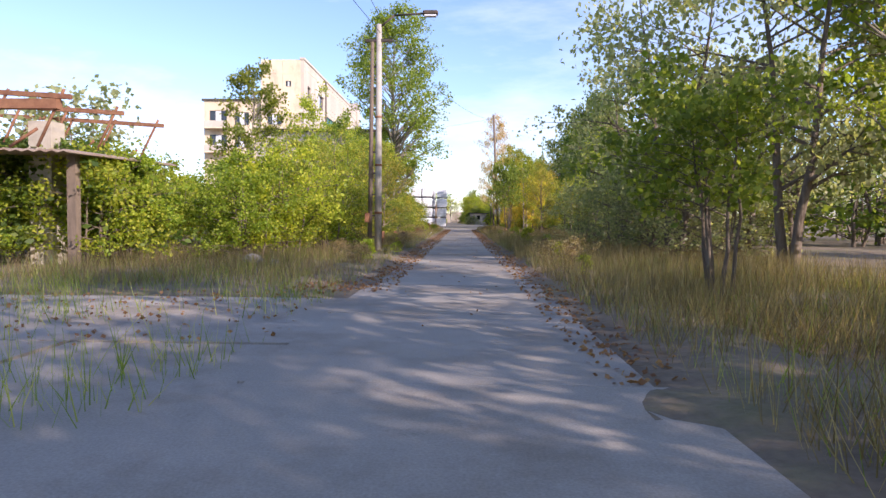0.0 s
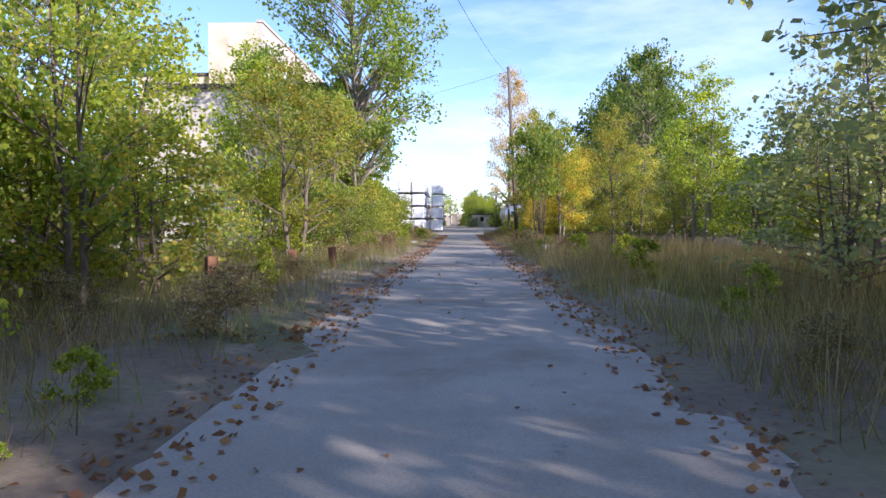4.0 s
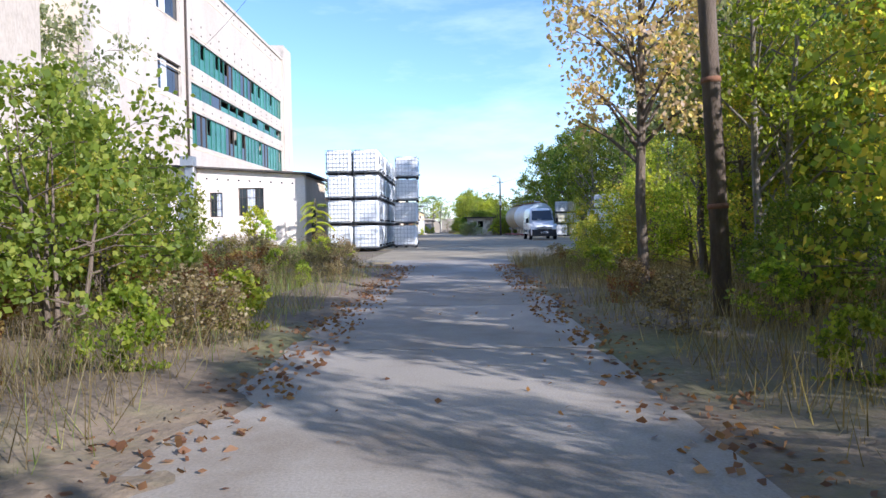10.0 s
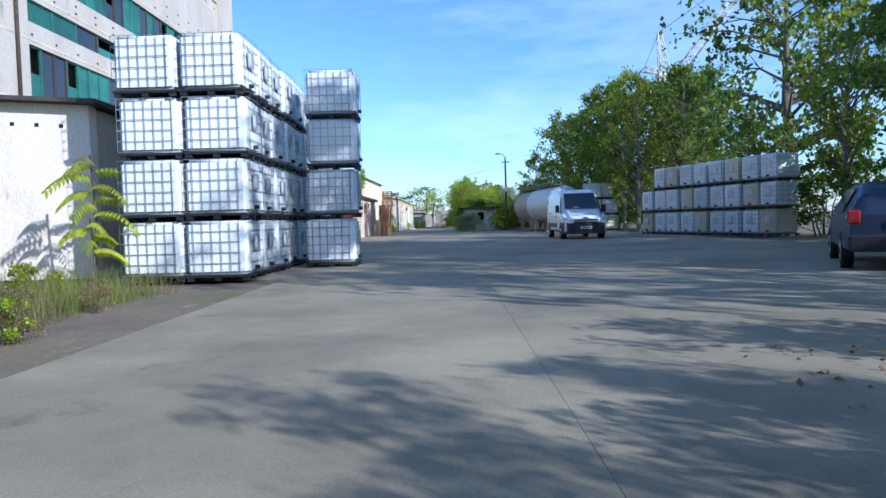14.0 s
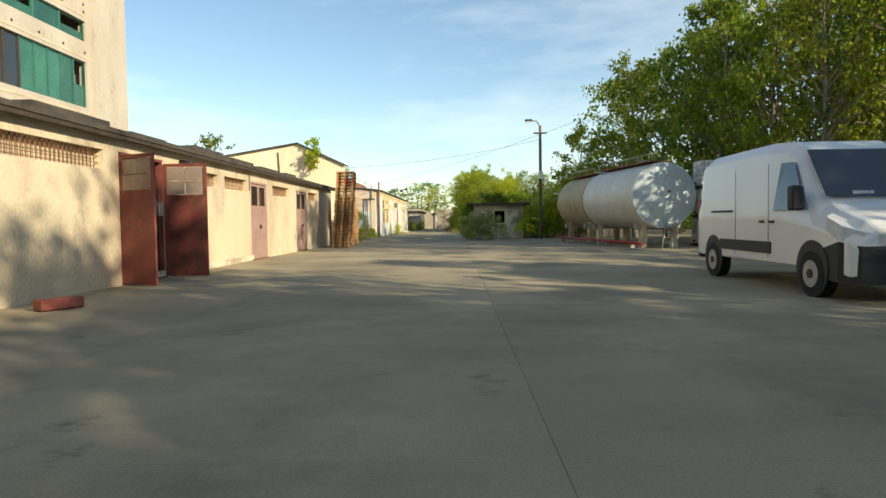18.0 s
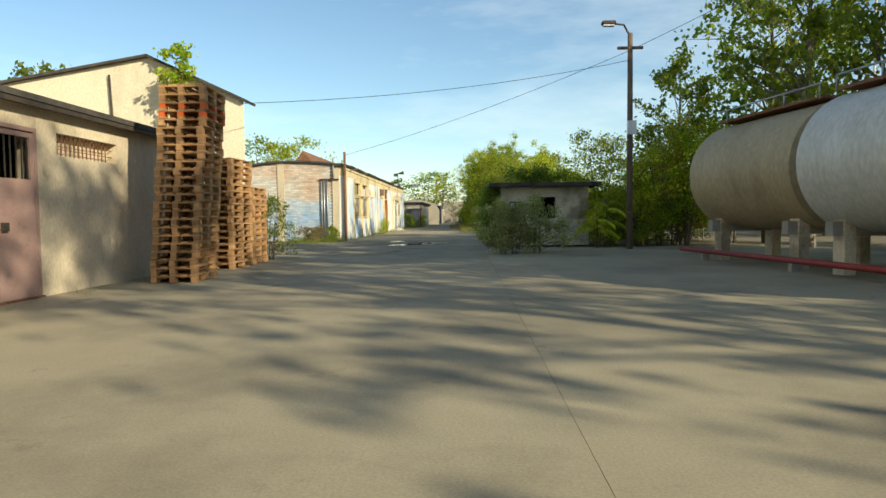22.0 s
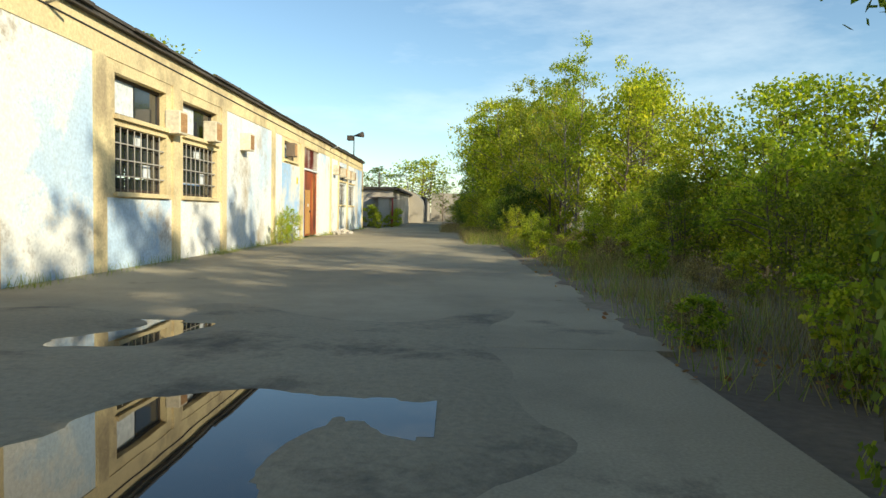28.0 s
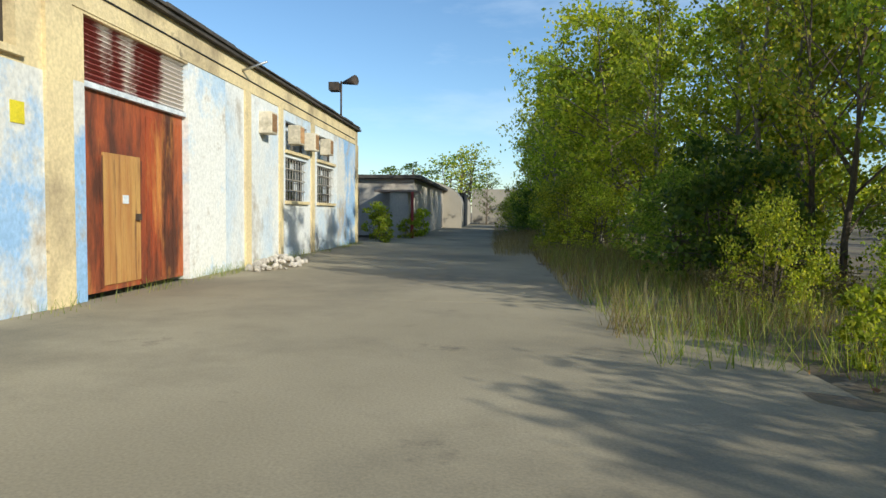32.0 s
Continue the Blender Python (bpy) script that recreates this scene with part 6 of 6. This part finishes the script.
for x, y, h in ((0.95, 149.2, 1.3), (1.5, 147.6, 1.1), (1.3, 144.6, 0.9), (2.2, 143.0, 1.3), (2.6, 139.4, 1.0)):
    plant("bush_b", x, y, h, 0.75)
strip(["poplar_b", "poplar_b", "acacia"], 4, 4.6, 6.2, 138.5, 142, 3.0, 4.0)
strip(["poplar_b", "poplar_b", "acacia"], 5, 4.2, 5.8, 147.8, 152, 5.2, 6.4)
plant("poplar_b", 2.9, 149.5, 6.6, 0.8)
plant("mixed", 2.7, 151.5, 5.6, 0.8)
strip(["bush_b", "bush", "bush_d"], 7, 1.3, 2.6, 151, 157, 1.4, 2.4)
strip(["bush_b", "bush_b", "bush", "bush_d"], 22, 0.0, 1.6, 157, 192, 1.4, 2.8)
strip(["poplar_b", "poplar_b", "acacia"], 5, 2.0, 3.8, 152, 158, 5.8, 7.0)
strip(["poplar_b", "poplar_b", "acacia"], 13, 0.9, 3.0, 158, 178, 5.8, 7.6)
plant("poplar_b", 0.3, 166.5, 7.2, 0.8)
plant("olive", 1.6, 174, 7.4, 0.8)
plant("dark", 1.5, 178, 7.0, 0.7)
plant("dark", 2.6, 184, 8.0, 0.8)
strip(["poplar_b", "acacia"], 4, 4.4, 7, 160, 190, 5.0, 6.0)
strip(["bush_d", "bush"], 14, 6.5, 10, 131, 154, 1.5, 2.6, 1.2)
plant("dark", -2.2, 202.5, 5.0, 0.7)
plant("bush_d", 0.6, 202, 3.0)
plant("poplar", 2.2, 206, 11, 0.8)
plant("poplar", 3.8, 210, 12, 0.8)
plant("acacia", -4.5, 212, 8.5, 1.0)
plant("bush_b", -5.5, 145.6, 1.1, 0.6)
plant("bush_c", -5.6, 146.2, 0.9, 0.6)
plant("bush_c", -5.6, 144.9, 0.8, 0.6)
plant("weed", -8.15, 120.8, 1.6, 0.9, 4.3)
plant("weed", -8.0, 120.75, 1.2, 1.0, 4.0)
strip(["weed", "dryweed"], 9, -7.6, -5.9, 130.8, 133.6, 0.4, 0.9)
strip(["weed"], 6, -6.0, -4.4, 164, 170, 0.8, 1.6)
plant("bush", -5.6, 120.6, 1.8, 0.7)
plant("acacia", -14, 147, 7.0)
plant("acacia", -13, 152, 7.5)
plant("poplar", -17, 146, 7.5)
plant("poplar", -16, 128, 8)
# dense growth before the derelict block
plant("poplar", -5.3, 48.0, 8.5, 0.85)
plant("poplar", -4.5, 50.4, 6.5, 0.9)
plant("poplar", -5.9, 45.4, 7.5, 0.8)
plant("bush", -4.9, 46.0, 3.2, 1.0)
plant("bush", -4.3, 49.0, 3.0, 1.0)
# tall trees added, mostly out of view, to shade the yard
for x, y, h in ((13.6, 66.6, 14.5), (14.2, 70.2, 15.0), (14.4, 74.2, 13.5)):
    plant("dark", x, y, h, 0.68)
# woods shutting off the plain on both sides
strip(["dark", "bush_d", "bush"], 34, 17, 27, 2, 76, 3.5, 6.0, 1.3)
strip(["dark", "bush_d", "bush"], 26, 17, 27, 132, 200, 3.0, 5.0, 1.4)
strip(["bush", "bush_d", "acacia"], 22, -27, -16, 12, 70, 3.0, 4.5, 1.3)
# unseen trees added behind the start of the lane to shade the apron
for x, y, h in ((5.6, -4.5, 9.0), (6.6, 0.4, 9.5), (7.2, 4.6, 9.0), (5.4, -9.0, 9.0), (10, -4, 9.0), (12, -8, 10.0), (8.5, -1.8, 7.0), (14, 0, 9.0), (9, -10, 8.0)):
    plant("olive", x, y, h)
# far woods closing the horizon
for i in range(60):
    a = -1.9 + 3.8 * i / 59
    plant(rng.choice(["dark", "poplar", "acacia"]), math.sin(a) * 120 + rng.uniform(-8, 8), 120 + math.cos(a) * 150 + rng.uniform(-8, 8), rng.uniform(9, 14), 1.5)
for src in PROTO.values():
    for o in [src, *src.children_recursive]:
        bpy.data.objects.remove(o)


FROND = leaf_mat("leaf_frond", (0.3, 0.4, 0.03), (0.45, 0.52, 0.045), (0.58, 0.58, 0.08))


def frond_tree(x, y, z, h, seed, n=9, reach=0.75):
    """A shoot of tree of heaven: a bare stem and drooping feathered leaves."""
    rs = random.Random(seed)
    t = thing("young_tree", "shoot with drooping feathered yellow-green leaves", "tree", at=pose(x, y, z))
    part("stem", tube(bmesh.new(), [(0, 0, 0), (0.04, 0.03, h * 0.5), (0, 0, h)], 0.022, 7), BARK, t)
    for k in range(n):
        a, z0 = 2.4 * k + rs.uniform(-0.3, 0.3), h * (0.55 + 0.45 * k / n)
        d = Vector((math.cos(a), math.sin(a), 0))
        L = reach * rs.uniform(0.75, 1.1)
        line = [Vector((0, 0, z0)) + d * L * q + Vector((0, 0, 0.45 * L * q - 0.75 * L * q * q)) for q in (0, 0.2, 0.4, 0.6, 0.8, 1.0)]
        b = bmesh.new()
        side = Vector((-d.y, d.x, 0))
        for i in range(11):
            q = 0.12 + 0.88 * i / 10
            p = Vector((0, 0, z0)) + d * L * q + Vector((0, 0, 0.45 * L * q - 0.75 * L * q * q))
            w = 0.2 * (1.15 - 0.6 * q)
            for s in (-1, 1):
                tip = p + side * s * w * 0.8 + d * 0.05 - Vector((0, 0, 0.15 + 0.05 * s))
                m = p.lerp(tip, 0.45)
                b.faces.new([b.verts.new(c) for c in (p, m + d * 0.04, tip, m - d * 0.04)])
        leaf = part("leaf", b, FROND, t)
        part("leaf_stalk", tube(bmesh.new(), line, 0.006, 4), BARK_PALE, leaf)
    return t


frond_tree(-6.4, 77.3, -0.06, 2.5, 1, 11, 0.85)
frond_tree(-6.3, 77.0, -0.06, 1.3, 2, 6, 0.5)
frond_tree(4.5, 125.6, -0.06, 1.7, 4, 9, 0.8)
frond_tree(4.1, 125.2, -0.06, 1.2, 5, 8, 0.7)


def blades(n, x0, x1, y0, y1, h0, h1, seed, keep=0.45, scale=0.6):
    """Upright tapering blades, thinned into tufts."""
    rs = np.random.default_rng(seed)
    p = np.stack([rs.uniform(x0, x1, n), rs.uniform(y0, y1, n), np.full(n, -0.06)], 1) + np.array(BEYOND) * (y0 > 99)
    t = np.array([noise.noise(Vector((x * scale, y * scale, seed))) for x, y, _ in p])
    p = p[t + rs.uniform(-0.35, 0.35, n) > keep - 0.5]
    n = len(p)
    a = rs.uniform(0, 6.28, n)
    h = rs.uniform(h0, h1, n)
    d = np.stack([np.cos(a), np.sin(a), 0 * a], 1)
    lean = rs.normal(size=(n, 3)) * 0.3 * h[:, None]
    lean[:, 2] = h
    w = 0.0022 + 0.0032 * rs.random(n)[:, None]
    return np.stack([p - d * w, p + d * w, p + lean + d * w * 0.25, p + lean - d * w * 0.25], 1)


def field(name, label, material, *patches):
    ob = new(name, quads_mesh(name, np.concatenate(patches), material))
    return tagged(ob, label, "grass", kind="stuff")


field("dry_grass", "dry straw-coloured roadside grass", STRAW,
      blades(85800, 1.45, 7.5, 1, 40, 0.15, 0.6, 1, 0.35), blades(46200, 1.5, 8, 40, 66, 0.12, 0.5, 2, 0.4),
      blades(72600, -8, -1.7, 10, 62, 0.12, 0.5, 3, 0.45), blades(23700, -9.5, -4.2, 60, 76, 0.15, 0.5, 4, 0.4), blades(16500, 0.7, 2.6, 131, 165, 0.1, 0.45, 5, 0.5), blades(9000, 1.0, 3.8, 129.8, 141, 0.15, 0.5, 18, 0.5), blades(9000, -0.7, 1.2, 148, 160, 0.15, 0.5, 15, 0.45), blades(7000, -1.6, 0.4, 158, 176, 0.15, 0.5, 16, 0.45))
field("green_grass", "green roadside grass in tufts", GRASS,
      blades(39600, 1.45, 7.5, 1, 40, 0.1, 0.4, 6, 0.62), blades(52800, -9, -1.6, 3, 62, 0.1, 0.4, 7, 0.6), blades(30600, -9.5, -4.4, 60, 76, 0.15, 0.55, 8, 0.45),
      blades(29700, 0.55, 2.6, 131, 186, 0.1, 0.4, 9, 0.45), blades(9000, -0.6, 1.4, 147, 162, 0.1, 0.45, 17, 0.5), blades(8250, -6.0, -5.6, 134.5, 163, 0.05, 0.22, 10, 0.62), blades(5280, -8, -5.8, 129.5, 133.8, 0.1, 0.35, 11, 0.4),
      blades(2970, -6.4, -6.0, 100, 120, 0.03, 0.15, 12, 0.75))


def litter(n, x0, x1, y0, y1, seed, size=0.05):
    rs = np.random.default_rng(seed)
    c = np.stack([x0 + (x1 - x0) * rs.beta(1.3, 1.3, n), rs.uniform(y0, y1, n), rs.uniform(0.004, 0.02, n)], 1) + np.array(BEYOND) * (y0 > 99)
    return leaf_quads(c, size, rs, 0.85)


fl_ = np.concatenate([litter(11000, -2.5, -0.95, 9, 64, 21, 0.055), litter(12000, 0.85, 2.5, 4, 64, 22, 0.055), litter(260, -1.2, 1.1, 6, 64, 23, 0.04), litter(600, -8, -1.5, 5, 9, 24), litter(1500, 0.3, 2.4, 131, 170, 27, 0.05), litter(300, 2.2, 4, 62, 70, 26)])
tagged(new("fallen_leaves", quads_mesh("fallen_leaves", fl_, BROWN)), "brown fallen leaves along the lane edges", "leaves", kind="stuff")

# ---- puddles, rubble, barrier and small things ----
POOLS = ((-2.6, 129.0, 1.2, 0.85), (-1.9, 130.3, 0.75, 0.45), (-3.4, 132.0, 0.75, 0.35), (-6.1, 125.4, 1.5, 0.5), (-4.3, 127.4, 0.6, 0.3))
nx, ny, mx0, mx1, my0, my1 = 120, 110, -8.9, -0.1, 121.6, 134.0
mv = []
for iy in range(ny + 1):
    for ix in range(nx + 1):
        x, y = mx0 + (mx1 - mx0) * ix / nx, my0 + (my1 - my0) * iy / ny
        rough = noise.fractal(Vector((x * 1.1, y * 1.1, 3)), 0.9, 2.1, 5)
        edge = min(1.0, max(0.0, min(x - mx0, mx1 - x, y - my0, my1 - y) / 1.3 + 0.7 * noise.noise(Vector((x * 0.8, y * 0.8, 7))) - 0.25))
        dip = sum(math.exp(-((x - a) / (0.8 * rx)) ** 2 - ((y - b) / (1.4 * ry)) ** 2) for a, b, rx, ry in POOLS)
        mv.append((x, y, -0.012 + edge * (0.05 + 0.016 * rough - 0.04 * min(1, dip))))
mf = [(r * (nx + 1) + c, r * (nx + 1) + c + 1, (r + 1) * (nx + 1) + c + 1, (r + 1) * (nx + 1) + c) for r in range(ny) for c in range(nx)]
mud = new("mud_patch", raw_mesh("mud_patch", mv, mf, MUD))
tagged(mud, "rutted wet mud over broken concrete", "ground", kind="structure")
for f in mud.data.polygons:
    f.use_smooth = True
pud = bmesh.new()
wet = {}
for q in mf:
    # water lies only where the mud dips below it inside the patch
    low = sum(mv[i][2] < 0.0105 for i in q)
    cx, cy = mv[q[0]][0], mv[q[0]][1]
    inside = min(cx - mx0, mx1 - cx, cy - my0, my1 - cy) > 1.0 and any(((cx - a) / (1.1 * rx)) ** 2 + ((cy - b) / (1.9 * ry)) ** 2 < 1 for a, b, rx, ry in POOLS)
    if low and inside:
        vs = []
        for i in q:
            if i not in wet:
                wet[i] = pud.verts.new((mv[i][0], mv[i][1], 0.0105))
            vs.append(wet[i])
        pud.faces.new(vs)
solid("puddle", pud, WATER, "shallow rain puddles reflecting wall and sky", "puddle", kind="structure")


def stone_mesh(seed, r):
    b = bmesh.new()
    bmesh.ops.create_icosphere(b, subdivisions=2, radius=r)
    for v in b.verts:
        v.co *= 1 + 0.35 * noise.noise(v.co * (1.4 / r) + Vector((seed, 0, 0)))
        v.co.z *= 0.62
    return b


for i, (x, y, r) in enumerate(((2.35, 36.1, 0.3), (2.1, 36.6, 0.16), (-1.95, 44.7, 0.09), (-1.9, 39.6, 0.1), (-4.6, 14.6, 0.22), (-4.0, 14.2, 0.12))):
    solid("boulder", stone_mesh(i, r), STONE, "rough grey broken concrete lump on the verge", "stone", at=pose(x, y, r * 0.3, 0, 0, 40 * i))
heap = thing("rubble_heap", "small heap of pale rubble by the wall", "rubble")
sm = [mesh_of(stone_mesh(20 + k, 0.035 + 0.012 * k), "rubble", RUBBLE) for k in range(4)]
for i in range(90):
    a, d = rng.uniform(0, 6.28), rng.random() ** 0.7
    o = new("rubble", sm[i % 4])
    o.parent = heap
    o.matrix_basis = pose(-5.45 + 0.4 * d * math.cos(a), 154.2 + 1.2 * d * math.sin(a), 0.02 + 0.16 * (1 - d), rng.uniform(0, 90), 0, rng.uniform(0, 360))

bar = thing("barrier", "broken rusty barrier arm on its post", "barrier", at=pose(2.95, 36.1, -0.06))
part("post", box(bmesh.new(), -0.05, 0.05, -0.05, 0.05, 0, 0.58), RUST, bar)
part("arm", box(bmesh.new(), -0.62, 0.12, -0.06, 0.06, -0.05, 0.05, Matrix.Translation((0, -0.1, 0.55)) @ Matrix.Rotation(radians(-42), 4, "Y")), RUST, bar)
for (x, y, h) in ((2.65, 40.2, 0.55), (2.9, 44.3, 0.5), (2.5, 47.5, 0.5), (3.4, 41.5, 0.45), (-2.9, 24.5, 0.6), (-2.7, 27.5, 0.55), (-2.6, 30.2, 0.5), (-3.0, 40.5, 0.5), (2.4, 14.5, 0.5), (2.6, 21.0, 0.45)):
    solid("marker_post", box(bmesh.new(), -0.06, 0.06, -0.06, 0.06, 0, h), RUST if x > 0 or y < 32 else OLDWOOD, "short rusty steel marker post in grass", "post", "marker posts", at=pose(x, y, -0.06, 3, 4, 20 * y), bevel=0.01)
bag = stone_mesh(77, 0.16)
for v in bag.verts:
    v.co *= 1 + 0.3 * noise.noise(v.co * 16)
solid("plastic_bag", bag, PLASTIC, "crumpled white plastic bag on the verge", "bag", at=pose(-2.06, 44.75, 0.07, 0, 14, 30))
br = bmesh.new()
box(br, -0.3, 0.3, -0.12, 0.12, 0, 0.16)
solid("brick_block", br, REDDOOR, "dark red block lying by the wall", "block", at=pose(-5.7, 93.0, 0.006, 0, 0, 60), bevel=0.02)
solid("wall_camera", cyl(bmesh.new(), (0, 0, 0), (0.35, -0.1, -0.05), 0.06, n=10), BLACK, "small camera under the garage eaves", "camera", at=pose(-6.58, 99.4, 2.62))

# ragged earth verges that lap over the slab edges
for side, x0, x1 in ((-1, -2.6, -1.12), (1, 2.5, 0.98)):
    nx2, ny2 = 16, 420
    vv2 = []
    for iy in range(ny2 + 1):
        for ix in range(nx2 + 1):
            x, y = x0 + (x1 - x0) * ix / nx2, (9 if side < 0 else -6) + (55 if side < 0 else 70) * iy / ny2
            q = ix / nx2
            h = 0.05 - 0.13 * max(0, q - 0.45) + 0.035 * noise.fractal(Vector((x * 1.3, y * 1.3, 9)), 0.9, 2.1, 4) - 0.09 * max(0, 0.15 - q)
            end = min(1.0, iy / 12, (ny2 - iy) / 12)
            vv2.append((x, y, -0.1 + (h + 0.1) * end))
    ff2 = [(r * (nx2 + 1) + c, r * (nx2 + 1) + c + 1, (r + 1) * (nx2 + 1) + c + 1, (r + 1) * (nx2 + 1) + c) for r in range(ny2) for c in range(nx2)]
    vg = new("verge", raw_mesh("verge", vv2, ff2, DIRT))
    tagged(vg, "ragged earth verge lapping over the slabs", "ground", kind="structure")

# the lane's ragged edge along the bushes
lv_, ln_ = [], 240
for iy in range(ln_ + 1):
    for ix in range(13):
        q = ix / 12
        y = 130.3 + 62 * iy / ln_
        x = 2.9 - (2.75 + 0.095 * min(24, max(0, y - 146))) * q + 0.22 * noise.noise(Vector((0, 130 + iy * 0.25, 4))) * q
        h = 0.06 - 0.16 * max(0, q - 0.5) + 0.04 * noise.fractal(Vector((x * 1.3, y * 1.3, 2)), 0.9, 2.1, 4)
        lv_.append((x, y, -0.1 + (h + 0.1) * min(1.0, iy / 10, (ln_ - iy) / 10, ix / 2)))
lf_ = [(r * 13 + c, r * 13 + c + 1, (r + 1) * 13 + c + 1, (r + 1) * 13 + c) for r in range(ln_) for c in range(12)]
tagged(new("verge", raw_mesh("verge", lv_, lf_, DIRT)), "ragged earth verge along the workshop lane", "ground", kind="structure")

# bricks of the workshop's end wall: the courses by the corner one by one, the rest joined
course, wide = 0.077, 0.265
brick_me, brick_blue = [mesh_of(box(bmesh.new(), 0, wide - 0.012, -0.012, 0.05, 0, course - 0.012), "brick", m) for m in (BRICKPAINT, BRICKBLUE)]


def end_top(x):
    q = (SX - x) / 8.2
    return 3.58 + 0.33 * math.sin(math.pi * min(1, q * 1.15) * 0.9) - 1.15 * q**2.2


joined, single = {False: ([], []), True: ([], [])}, 0
for r in range(49):
    z = 0.04 + r * course
    for c in range(32):
        x = SX - 0.02 - (c + 1) * wide + (0.5 * wide if r % 2 else 0)
        if x + wide > SX - 0.45 or x < SX - 8.15 or z + course > end_top(x) - 0.05 or z + course > end_top(x + wide) - 0.05:
            continue
        washed = z + 0.35 * noise.noise(Vector((x * 0.9, 0, 3))) + 0.12 * rng.random() < 1.95
        if 10 <= r < 46 and c < 11 and single < 300:
            o = new("brick", brick_blue if washed else brick_me)
            o.parent = arch_wall
            o.matrix_basis = pose(x, 134.012 - 0.006 * rng.random(), z)
            single += 1
        else:
            rest_v, rest_f = joined[washed]
            k = len(rest_v)
            d = 134.0 - 0.006 * rng.random()
            rest_v += [(x, d, z), (x + wide - 0.012, d, z), (x + wide - 0.012, d, z + course - 0.012), (x, d, z + course - 0.012),
                       (x, 134.03, z), (x + wide - 0.012, 134.03, z), (x + wide - 0.012, 134.03, z + course - 0.012), (x, 134.03, z + course - 0.012)]
            rest_f += [(k, k + 1, k + 2, k + 3), (k, k + 4, k + 5, k + 1), (k + 1, k + 5, k + 6, k + 2), (k + 2, k + 6, k + 7, k + 3), (k + 3, k + 7, k + 4, k)]
for washed, (rest_v, rest_f) in joined.items():
    rest = new("brickwork", raw_mesh("brickwork", rest_v, rest_f, BRICKBLUE_J if washed else BRICKPAINT_J))
    rest.parent = arch_wall
    tagged(rest, kind="stuff")
for x in (SX - 0.4, SX - 3.0, SX - 5.6):
    part("render_strip", box(bmesh.new(), x - 0.16, x + 0.16, 133.96, 134.02, 0, end_top(x) - 0.06), CREAM, arch_wall)

# all that was set out from the far origin moves to its place
bpy.context.view_layer.update()
for ob in [o for o in scene.objects if o.parent is None and o.type in ("MESH", "EMPTY")]:
    if ob.name.split(".")[0] in SET_OUT_HERE or (ob.name.startswith("liquid_container") and ob.location.x < 0):
        continue
    spots_y = [(o.matrix_world @ Vector(c)).y for o in (ob, *ob.children) if o.type == "MESH" for c in (o.bound_box[0], o.bound_box[6])]
    if sum(spots_y) / len(spots_y) > 84:
        ob.location += BEYOND
